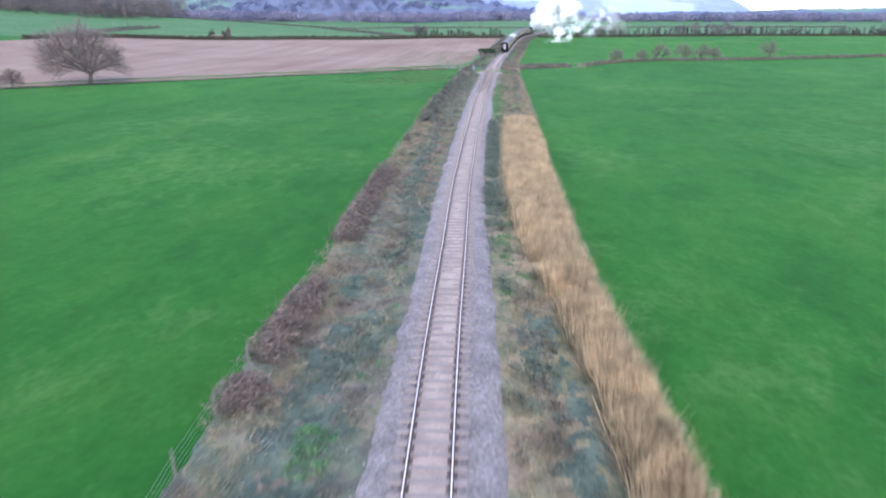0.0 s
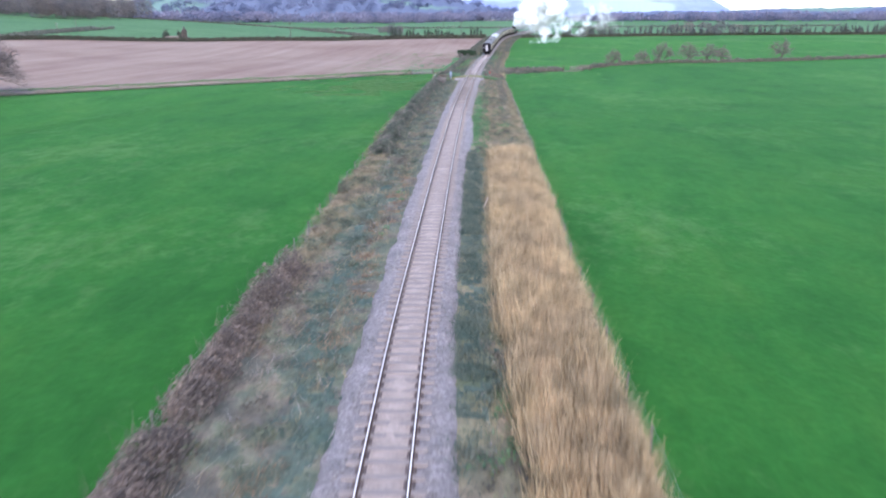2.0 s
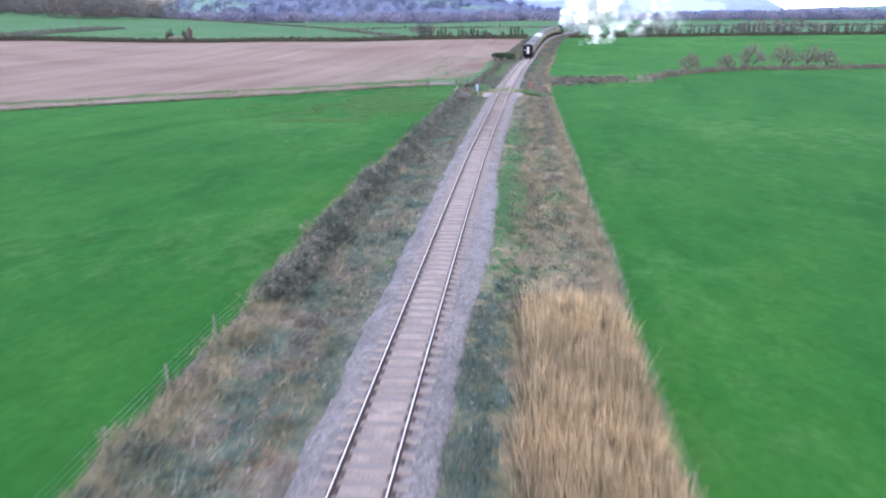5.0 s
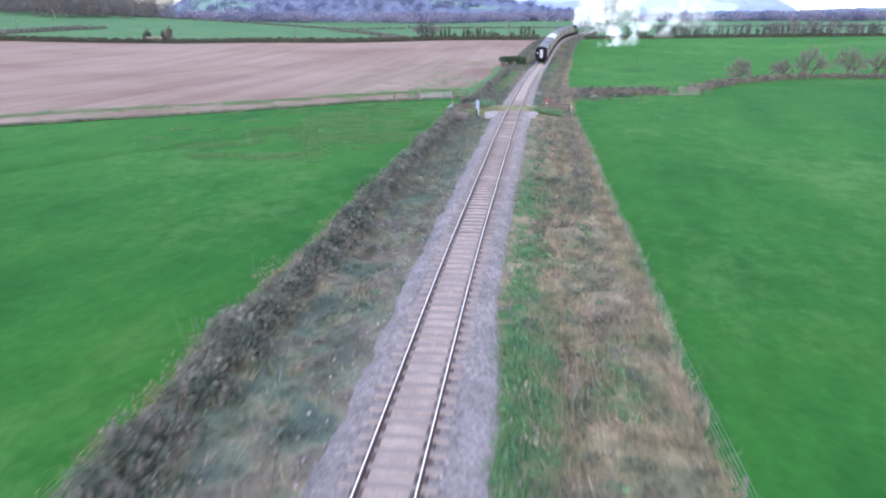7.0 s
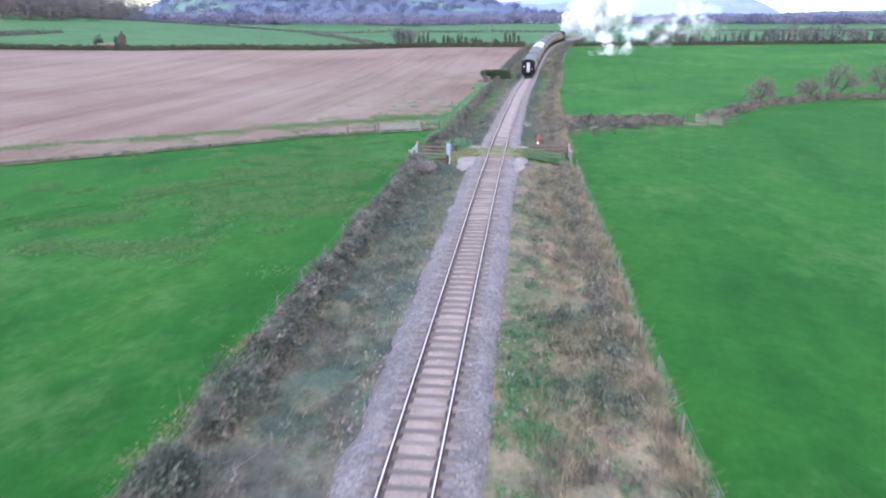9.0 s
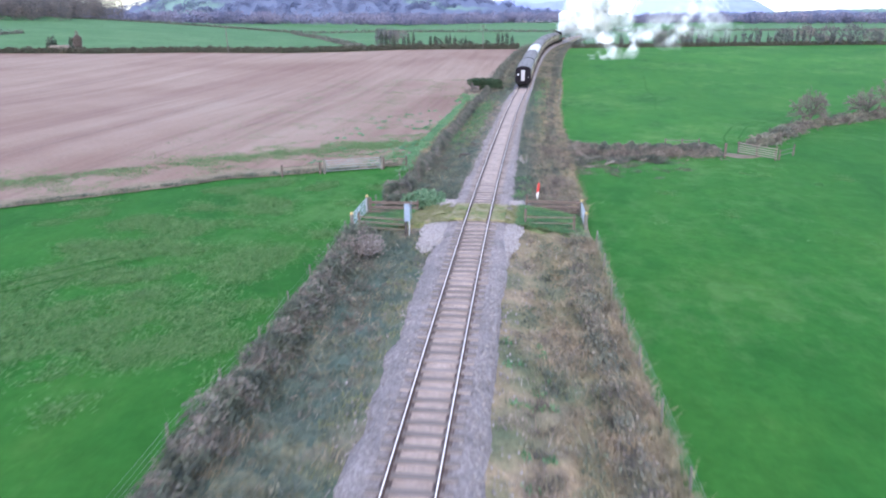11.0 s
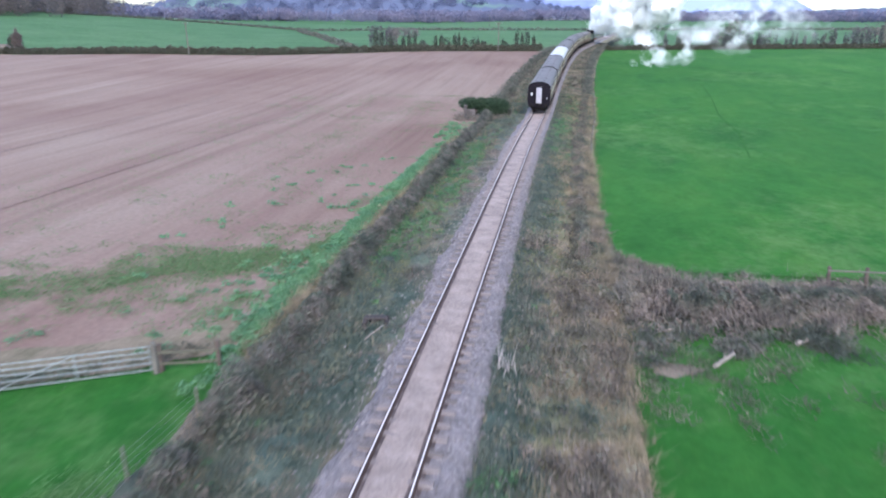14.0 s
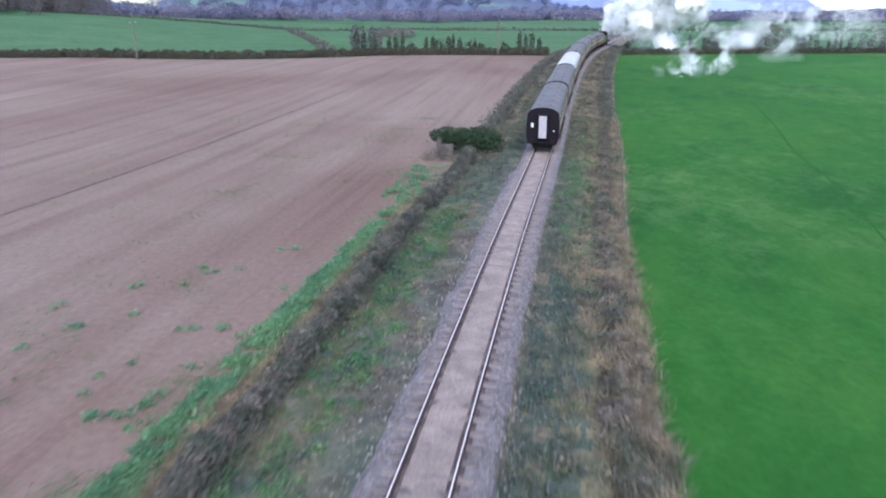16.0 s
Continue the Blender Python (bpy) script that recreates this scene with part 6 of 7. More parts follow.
edge_x = left_edge(edge_y) + rng.uniform(-0.45, 0.35, len(edge_y))
tufts("verge_edge_grass", np.column_stack([edge_x, edge_y, bank_z(edge_x, edge_y) + 0.05]), 12, 0.2, 0.4, 0.035, 0.6, M["deadgrass"], "pale dead grass between nettles and hedge", "dead grass")
edge_y = rng.uniform(66, 106, 900)
edge_x = left_edge(edge_y) + np.abs(rng.normal(0, 1.0, len(edge_y)))
tufts("verge_edge_grass", np.column_stack([edge_x, edge_y, bank_z(edge_x, edge_y)]), 12, 0.22, 0.45, 0.035, 0.6, M["deadgrass"], "pale dead grass along the wire fence", "dead grass")
edge_y = rng.uniform(104, 152, 900)
edge_x = left_edge(edge_y) - 0.35 - np.abs(rng.normal(0, 0.35, len(edge_y)))
tufts("pasture_edge_grass", np.column_stack([edge_x, edge_y, bank_z(edge_x, edge_y)]), 12, 0.22, 0.16, 0.04, 0.8, M["yellow_grass"], "yellow-green grass along the pasture's fence", "grass")
tufts("bright_verge_grass", np.vstack([on_verge(1500, 108, 156, 2.5, 4.1, 4, 141, 0.42), on_verge(500, 118, 128, 2.5, 4.2), on_verge(260, 112, 160, 4.3, 7.0, 3, 142, 0.62), on_verge(400, 232, 296, 2.6, 4.4, 4, 143, 0.5)]), 12, 0.2, 0.26, 0.035, 0.7, M["weed"], "fresh bright green grass beside the ballast", "grass")
# reeds
bed = []
yy = rng.uniform(6, 105, 16500)
REED_IN = ([0, 22, 28, 36, 44, 50, 67, 87, 105], [6.5, 6.3, 6.4, 5.6, 4.6, 3.9, 3.7, 3.8, 4.1])
inner = np.interp(yy, *REED_IN)
outer = right_edge(yy) - track_x(yy) - 0.25
oo = inner + (outer - inner) * rng.uniform(0, 1, len(yy))
inner_n = patchy(track_x(yy) + 5, yy, 3.0, 91)
oo = np.where(oo < inner + 1.4 * (inner_n - 0.45) * (yy < 62), 20, oo)
xx = track_x(yy) + oo
thin = patchy(xx, yy, 4.0, 71)
k = (oo < 9) & (thin > 0.22) & (yy < 104.8 - 1.8 * rng.uniform(0, 1, len(yy)))
bed = np.stack([xx[k], yy[k], bank_z(xx[k], yy[k]) + 0.05], -1)
depth = bed[:, 0] - track_x(bed[:, 1]) - np.interp(bed[:, 1], *REED_IN)
low = depth < 0.15 + 1.1 * rng.uniform(0, 1, len(bed)) ** 1.6
tufts("reed_bed", bed[~low], 9, 0.12, 1.5, 0.045, 0.2, M["reed"], "dense bed of tall dry golden reeds along the railway", "reeds")
tufts("reed_fringe", bed[low], 9, 0.2, 0.75, 0.035, 0.4, M["deadgrass"], "lower grass and broken reeds along the reed bed", "dead grass")

# hedges on the railway boundary
line = lambda y0, y1, o: [(float(left_edge(q)) + o, q) for q in np.arange(y0, y1 + 0.1, 2.0)]
rline = lambda y0, y1, o: [(float(right_edge(q)) + o, q) for q in np.arange(y0, y1 + 0.1, 2.0)]
for y0, y1, sd in ((25, 39, 3), (47, 69, 24)):
    hedge("boundary_hedge", line(y0, y1, 0.55), 1.45, 1.25, 1400, 0.065, M["plum"], "clump of plum-brown leafless bushes beside the wire fence", 0.55, sd, 1.2)
hedge("boundary_hedge", line(103, 189, 0.9), 1.5, 1.45, 1000, 0.085, M["hedge"], "low dark winter hedge of bramble and thorn", 0.45, 5)
hedge("boundary_hedge", line(196, 279, 0.95), 0.95, 1.25, 1000, 0.07, M["hedge"], "low dark winter hedge of bramble and thorn", 0.30, 6)
hedge("boundary_hedge", line(280, 478, 0.8), 1.7, 1.5, 150, 0.11, M["hedge"], "low dark winter hedge of bramble and thorn", 0.35, 7)
hedge("boundary_hedge", rline(226, 300, -1.2), 0.9, 0.7, 800, 0.06, M["brown_hedge"], "ragged brown scrub along the pasture's edge", 0.5, 8)
hedge("boundary_hedge", rline(150, 190, -1.2), 1.2, 0.9, 260, 0.07, M["brown_hedge"], "ragged brown scrub along the pasture's edge", 0.6, 12)
hedge("boundary_hedge", rline(300, 490, -1.0), 1.5, 1.2, 120, 0.11, M["hedge"], "low dark winter hedge of bramble and thorn", 0.4, 9)
# hedge across the pasture
hedge("pasture_hedge", [(-1.6, 219.9), (3, 220.4), (8, 221.3), (13, 222.4)], 3.5, 0.85, 3000, 0.08, M["mauve"], "wide overgrown hedge of bramble across the pasture", 0.25, 10)
hedge("pasture_hedge", [(0.5, 219.6), (5, 220.4), (9, 221.2), (13, 222.2)], 1.5, 1.25, 1500, 0.07, M["hedge"], "dark thorn growing through the cross hedge", 0.55, 22)
hedge("pasture_hedge", [(18, 226), (24, 235), (28, 241), (44, 254), (57, 254), (80, 262), (110, 276), (170, 300)], 2.2, 1.1, 330, 0.12, M["brown_hedge"], "overgrown hedge between two pastures", 0.30, 11)
q = np.column_stack([rng.uniform(-1.8, 12.5, 420), rng.uniform(217.6, 222.6, 420)])
q = q[patchy(q[:, 0], q[:, 1], 1.8, 305) > 0.48]
tufts("hedge_dead_grass", np.column_stack([q, ground_z(q[:, 0], q[:, 1]) + 0.5]), 12, 0.3, 0.5, 0.04, 0.7, M["mauve"], "pale mauve dead stems rising through the cross hedge", "dead stems")
# pale scars of fallen branches on the cross hedge
for x, y, a, ln in ((0.05, 217.4, 10, 0.75), (1.95, 214.8, 48, 1.4), (5.5, 217.2, 30, 0.9)):
    m = pose(x, y, float(bank_z(x, y)) + 0.12, 0, 0, a)
    log = thing("fallen_branch", m, "pale broken branch lying in the grass", "branch", "fallen branches")
    part("stem", rod((-ln / 2, 0, 0), (ln / 2, 0.06, 0.06), 0.085, 0.06, 8), M["pale_wood"], log)
    part("stub", rod((0.1, 0, 0.03), (0.25, 0.22, 0.10), 0.035, 0.02, 6), M["pale_wood"], log)
for x, y, a, ln in ((float(track_x(214.5)) - 3.0, 214.3, 66, 1.6),):
    log = thing("broken_plank", pose(x, y, float(bank_z(x, y)) + 0.25, 0, -8, a), "pale broken plank lying on the verge", "plank", "planks on the verge")
    part("board", box((ln * 0.8, 0.08, 0.04), (0, 0, 0), 0.01), M["pale_wood"], log)

stake = thing("leaning_stake", pose(-1.95, 82.0, float(bank_z(-1.95, 82.0)), -14, 22, 0), "bleached wooden stake leaning out of the verge", "stake")
part("stake", box((0.11, 0.07, 1.15), (0, 0, 0.5), 0.015), M["pale_wood"], stake)
culvert = thing("culvert_mouth", pose(-11.85, 215.4, float(bank_z(-11.85, 215.4)), 0, 0, 8), "dark stone culvert mouth below the track", "culvert")
for w, d, at in ((0.18, 0.7, (-0.45, 0, 0.1)), (0.18, 0.7, (0.45, 0, 0.1))):
    part("side_wall", box((w, d, 0.5), at, 0.03), M["black_wood"], culvert)
part("lintel", box((1.0, 0.35, 0.12), (0, 0.12, 0.38), 0.03), M["black_wood"], culvert)
# near-black panel stands in for the darkness inside the culvert
part("back", box((0.8, 0.08, 0.5), (0, 0.3, 0.1), 0.01), M["under"], culvert)

# bushes and trees
q = np.column_stack([rng.uniform(-18.2, -12.2, 90), rng.uniform(276.4, 278.6, 90)])
scrub("ruin_dead_stems", np.column_stack([q, bank_z(q[:, 0], q[:, 1])]), 0.5, 0.8, 40, 0.06, M["mauve"], "mauve-grey dead stems at the foot of the ruin", "dead stems", 5)
ruin = thing("ruined_hut", pose(-15.0, 279.6, float(bank_z(-15.0, 279.6)), 0, 0, 6), "low ruined stone hut under an evergreen bush", "ruin")
for w, d, h, at in ((0.45, 2.2, 1.6, (-2.1, 0, 0.75)), (1.3, 0.4, 1.1, (-1.5, -1.0, 0.5)), (0.4, 1.8, 1.0, (3.4, 0.1, 0.45))):
    part("wall", box((w, d, h), at, 0.08), M["ruin_dark"], ruin)
bush(-13.9, 280.0, 2.9, 1.9, 3.0, 14000, 0.085, M["ivy"], "dark evergreen bush mounded over a low ruin by the track", 0, 22)
bush(-16.3, 279.8, 1.9, 1.7, 1.75, 6000, 0.085, M["ivy"], "dark evergreen growth trailing over the ruin's walls", 0.75, 14)
bush(-15.4, 199.5, 1.3, 1.2, 1.5, 4200, 0.08, M["hedge"], "dark thorn bush in the verge")
bush(-12.7, 196.4, 1.8, 1.25, 1.45, 3000, 0.12, M["pale_weed"], "fresh green elder bush beside the crossing", 0, 27)
bush(-14.6, 185.6, 1.5, 1.6, 1.4, 3200, 0.06, M["pale_mauve"], "mauve-brown leafless bush beside the crossing", 0, 15)
bush(-13.3, 87.2, 0.5, 0.5, 1.2, 900, 0.06, M["brown_hedge"], "small brown shrub beside the fence", 0, 5)
bush(-5.8, 226.5, 0.9, 0.9, 1.0, 700, 0.08, M["mauve"], "leafless mauve shrub on the verge", 0, 6)
bare_tree(-95.6, 153.6, 14.0, 20.5, 11, "broad bare oak standing at the stubble's edge", 0.17, 0.028, 17, 1, 16000, -2.6)
bare_tree(-107.0, 143.6, 4.4, 5.6, 12, "small bare thorn tree at the field's edge", 0.22, 0.025, 9, 1, 2500)
for x, y, h, w, s, st in ((29, 243, 4.6, 5.5, 21, 2), (38, 250, 4.2, 5.0, 22, 3), (45, 256, 6.0, 8.0, 23, 2), (53, 259, 5.8, 7.5, 24, 2), (60, 261, 5.2, 7.0, 25, 3), (64, 262, 4.8, 6.0, 27, 3), (86, 276, 6.4, 8.5, 26, 2)):
    bare_tree(x, y, h, w, s, "bare brown hawthorn growing out of the pasture hedge", 0.2, 0.02, 9, st, 400)

# ---- farther hedges, woods and the tree row ----
hedge("far_hedge", [(float(x), float(far_edge(x)) + 1.5) for x in -np.arange(12, 212, 5.0)], 1.9, 2.2, 330, 0.17, M["dark_hedge"], "long trimmed dark hedge beyond the stubble", 0.1, 13, 0.3)
hedge("far_hedge", [(-206, 292), (-213, 325), (-225, 369), (-233, 410), (-238, 440)], 2.4, 1.5, 40, 0.3, M["hedge"], "dark hedge along a lane up the green hill", 0.3, 20)
hedge("far_hedge", [(-60, 378), (-92, 453), (-127, 530), (-169, 621), (-232, 642), (-500, 662)], 2.2, 1.6, 40, 0.4, M["hedge"], "dark hedge running away over the green hill", 0.2, 14)
hedge("far_hedge", [(-169, 622), (-100, 640), (-20, 655), (60, 665), (105, 670), (280, 695)], 3.0, 2.0, 18, 0.5, M["hedge"], "dark hedge between distant fields", 0.3, 15)
hedge("far_hedge", [(-520, 1340), (-250, 1330), (0, 1330), (300, 1300), (600, 1250)], 4, 3.0, 14, 0.8, M["far_hedge"], "far dark hedge at the foot of the hill", 0.3, 16)
hedge("far_hedge", [(6, 405), (12, 408), (47, 417), (103, 430), (180, 441), (290, 452)], 1.9, 1.7, 240, 0.19, M["dark_hedge"], "dark hedge beyond the green pasture", 0.1, 17, 0.4)
hedge("far_hedge", [(103, 431), (121, 493), (146, 590), (181, 690)], 2.2, 1.5, 34, 0.3, M["hedge"], "dark hedge between distant fields", 0.3, 18)
hedge("far_hedge", [(-202, 297), (-208, 325), (-219, 369), (-226, 413), (-230, 445)], 2.6, 1.7, 40, 0.3, M["hedge"], "dark hedge climbing the green hill", 0.3, 19)
slim = []
for x, h in ((-77, 8.5), (-75, 8), (-72, 6.5), (-68, 5.5), (-66, 6.5), (-64, 7), (-61, 4), (-56, 5.5), (-54, 6), (-52, 4.8), (-49, 6.2), (-47, 6.4), (-45, 5.2), (-42, 4.5), (-40, 5), (-38, 4), (-30, 4), (-25, 7.5), (-23, 6.5), (-21, 7.2), (-18.5, 5.5)):
    x, h = -4.5 + 0.72 * (x + 4.5), 0.74 * h
    slim.append((x, float(far_edge(x)) + 3 + rng.uniform(-1, 1), rng.uniform(0.4, 0.8) * (1.9 if h < 3.7 else 1), h))
crowns("hedgerow_trees", slim, 320, 0.24, M["ivy_far"], "row of slim ivy-clad hedgerow trees beyond the stubble")
crowns("hedgerow_trees", [(-57.5, 388, 2.4, 7.0), (-54, 391, 2.0, 6.5), (-73, 507, 4, 4.2), (-80, 514, 5, 4.6), (-84, 517, 3.6, 3.6)], 800, 0.26, M["wood"], "grey leafless trees in the far hedge")
slim = [(float(x), 412 + 0.17 * x + rng.uniform(-1.5, 1.5), rng.uniform(0.35, 0.75), rng.uniform(2.8, 6.2)) for x in rng.uniform(23, 206, 190)]
crowns("hedgerow_trees", slim, 160, 0.26, M["haze_tinted_trees"], "row of slim trees along the far pasture hedge")
crowns("hedgerow_trees", [(float(x), 440 + 0.17 * x, rng.uniform(2.8, 5), rng.uniform(5, 7.7)) for x in (42, 50, 91, 99, 108, 117, 126)], 800, 0.33, M["wood"], "grey leafless trees beyond the pasture")
wood = []
while len(wood) < 230:
    x, y = rng.uniform(-530, -290), rng.uniform(520, 720)
    if y > np.interp(-x, [290, 340, 530], [548, 530, 540]) and x < np.interp(y, [540, 590, 640, 700], [-300, -305, -314, -328]):
        wood.append((x, y, rng.uniform(5.5, 9.5), rng.uniform(12, 20)))
crowns("hillside_wood", wood, 900, 0.50, M["wood"], "dense leafless wood on the hilltop")
pick = rng.integers(0, len(HILL) - 262, 2600)
mix = rng.uniform(0, 1, (2600, 1))
slope = HILL[pick] * (1 - mix) + HILL[pick + 260] * mix
slope = slope[(np.abs(np.arctan2(slope[:, 0], slope[:, 1])) < 0.75)]
meadow = np.array([noise.noise(Vector((p[0] / 260, p[1] / 260, p[2] / 60))) for p in slope]) > 0.16
crowns("hill_trees", [(p[0] + rng.uniform(-30, 30), p[1], rng.uniform(7, 15), rng.uniform(9, 19), p[2] - 3) for p in slope[~meadow]], 170, 1.25, M["hill_tree"], "leafless woods covering the hillside, haze painted into their colour")
belt = []
for i in range(230):
    s = rng.uniform(0, 1)
    belt.append((-560 + 470 * s + rng.normal(0, 20), 900 + 330 * s + rng.uniform(-30, 120), rng.uniform(8, 14), rng.uniform(9, 17)))
for i in range(220):
    s = rng.uniform(0, 1)
    belt.append((-330 + 380 * s + rng.normal(0, 20), 1425 + rng.uniform(0, 150), rng.uniform(9, 15), rng.uniform(9, 19)))
for i in range(260):
    s = rng.uniform(0, 1)
    belt.append((120 + 760 * s + rng.normal(0, 20), 1180 - 120 * s + rng.uniform(-60, 160), rng.uniform(8, 14), rng.uniform(8, 15)))
crowns("distant_wood", belt, 190, 1.3, M["far_wood"], "belt of leafless woods at the foot of the hills, tinted with painted haze")


# ---- fences ----
def wire_fence(name, edge, y0, y1, off, label):
    ys = np.arange(y0, y1 + 0.1, 3.9)
    fence = thing(name, pose(0, 0, 0), label, "fence", "railway boundary fences")
    tops = []
    for q in ys:
        x = float(edge(q)) + off
        z = float(bank_z(x, q))
        tilt = Vector((random.uniform(-0.05, 0.05), random.uniform(-0.05, 0.05), 1.12 + random.uniform(-0.06, 0.06)))
        part("post", rod(Vector((x, q, z - 0.1)), Vector((x, q, z)) + tilt, 0.05, 0.042, 7), M["post"], fence)
        tops.append(Vector((x + 0.06, q, z)))
    for h in (0.22, 0.43, 0.64, 0.85, 1.06):
        path = []
        for a, b in zip(tops, tops[1:]):
            path += [(a + Vector((0, 0, h)), 0.0032), ((a + b) / 2 + Vector((0, 0, h - 0.02)), 0.0032)]
        path.append((tops[-1] + Vector((0, 0, h)), 0.0032))
        vs, fs = tubes([path], 3)
        ob = new("wire", mesh_from("wire", [tuple(q) for q in vs], fs, M["wire"]))
        ob.parent = fence
    return fence


wire_fence("wire_fence", left_edge, -6, 190, -0.15, "weathered post and wire fence along the pasture")
wire_fence("wire_fence", left_edge, 196.5, 209, -0.15, "weathered post and wire fence along the pasture")
wire_fence("wire_fence", right_edge, -6, 192.5, 0.1, "weathered post and wire fence along the pasture")
wire_fence("wire_fence", right_edge, 256, 300, 0.1, "weathered post and wire fence along the pasture")


# ---- foot crossing ----
def post_and_rail(a, b, rails, mat, label, board=0.14, high=1.15, posts=2):
    a, b = Vector((*a, float(bank_z(*a)))), Vector((*b, float(bank_z(*b))))
    fence = thing("rail_fence", Matrix.Translation(a), label, "fence", "timber fences of the crossing")
    d = b - a
    for i in range(posts):
        p = d * (i / (posts - 1))
        part("post", box((0.14, 0.14, high + 0.2), p + Vector((0, 0, high / 2)), 0.015), M["dark_wood"], fence, "dark square post")
    turn = Matrix.Rotation(math.atan2(d.y, d.x), 4, "Z")
    for h in rails:
        part("rail", box((d.length + 0.2, 0.05, board), d / 2 + Vector((0, -0.09, h)), 0.012, turn), mat, fence)
    return fence


def tube_gate(a, b, bars, label, high=1.12, posts=True, mesh_wire=False, metal="galv"):
    a, b = Vector((*a, float(bank_z(*a)))), Vector((*b, float(bank_z(*b))))
    gate = thing("field_gate", Matrix.Translation(a), label, "gate", "metal field gates")
    d = b - a
    for i in range(bars):
        h = 0.20 + (high - 0.2) * (i / (bars - 1)) ** 0.9
        part("bar", rod(Vector((0, 0, h)), d + Vector((0, 0, h)), 0.026, None, 8), M[metal], gate)
    for s in (0.0, 0.5, 1.0):
        part("upright", rod(d * s + Vector((0, 0, 0.16)), d * s + Vector((0, 0, high + 0.02)), 0.028, None, 8), M[metal], gate)
    if mesh_wire:
        for i in range(1, 18):
            part("mesh_wire", rod(d * (i / 18) + Vector((0, 0, 0.2)), d * (i / 18) + Vector((0, 0, high)), 0.006, None, 4), M[metal], gate)
    part("brace", rod(Vector((0, 0, 0.2)), d * 0.5 + Vector((0, 0, high)), 0.020, None, 6), M[metal], gate)
    if posts:
        u = d.normalized() * 0.16
        for p in (-u, d + u):
            q = part("gate_post", rod(p + Vector((0, 0, -0.1)), p + Vector((0, 0, 1.18)), 0.13, 0.12, 12), M["post"], gate)
            part("post_cap", rod(p + Vector((0, 0, 1.18)), p + Vector((0, 0, 1.32)), 0.12, 0.08, 12), M["yellow" if metal == "galv" else "post"], q, "yellow painted cap" if metal == "galv" else "weathered cap")
    return gate


tube_gate((-16.75, 191.0), (-16.7, 194.8), 7, "galvanised seven-bar gate on the foot crossing")
tube_gate((-1.58, 193.2), (-1.7, 196.2), 7, "galvanised seven-bar gate on the foot crossing")
post_and_rail((-16.3, 191.0), (-13.1, 190.45), (0.35, 0.70, 1.02), M["mossy_wood"], "mossy three-rail timber fence beside the crossing")
post_and_rail((-16.45, 194.95), (-13.1, 195.05), (0.30, 0.62, 0.98), M["dark_wood"], "dark plank fence beside the crossing", 0.22)
post_and_rail((-5.5, 191.6), (-2.4, 191.75), (0.32, 0.68, 1.06), M["mossy_wood"], "mossy three-rail timber fence with black posts beside the crossing", 0.10, 1.3)
post_and_rail((-5.5, 196.0), (-1.95, 196.05), (0.30, 0.62, 0.98), M["dark_wood"], "dark plank fence beside the crossing", 0.22)
# crossing surface: planks along the rails, mossy earth beside them
deck = thing("crossing_deck", pose(float(track_x(193.1)), 193.1, 0, 0, 0, -math.degrees(track_turn(193.1)) - 1.5), "mossy ochre timber deck of the foot crossing", "crossing", "", "structure")
for i, x in enumerate((-1.62, -1.32, -1.02, -0.50, -0.25, 0, 0.25, 0.50, 1.02, 1.32, 1.62)):
    part("plank", box((0.247 if abs(x) < 0.6 else 0.297, 4.0, 0.16), (x, random.uniform(-0.06, 0.06), -0.115 + random.uniform(-0.008, 0.008)), 0.012), M["moss"], deck)
for nm, x0, x1 in (("approach_left", -16.6, -10.25), ("approach_right", -6.85, -1.75)):
    xs, ys = np.linspace(x0, x1, 26), np.linspace(190.9, 195.3, 16)
    qx, qy = np.meshgrid(xs, ys)
    edge = np.minimum(1, np.minimum((qy - 190.9), (195.3 - qy)) / 0.7)
    off = np.abs(qx - track_x(qy))
    qy = qy + 0.1 * np.sin(qx * 3)
    deck_z = np.interp(off, [1.7, 3.2, 7.0], [-0.12, -0.32, -0.92])
    qz = bank_z(qx, qy) - 0.02 + (deck_z - bank_z(qx, qy)).clip(0.06) * edge + 0.03 * np.sin(qx * 4 + qy * 3)
    i = np.arange(qx.size).reshape(qx.shape)
    f = np.stack([i[:-1, :-1], i[:-1, 1:], i[1:, 1:], i[1:, :-1]], -1).reshape(-1, 4)
    tagged(new(nm, mesh_from(nm, np.stack([qx, qy, qz], -1).reshape(-1, 3), f, [M["moss"], M["green_ground"]], True, (np.abs((qx - track_x(qy)).reshape(-1)[f].mean(1) + 1.0 + 0.5 * np.sin(3 * qy.reshape(-1)[f].mean(1))) > 3.9).astype(int))), "mossy earth path over the railway crossing", "path", "", "structure")


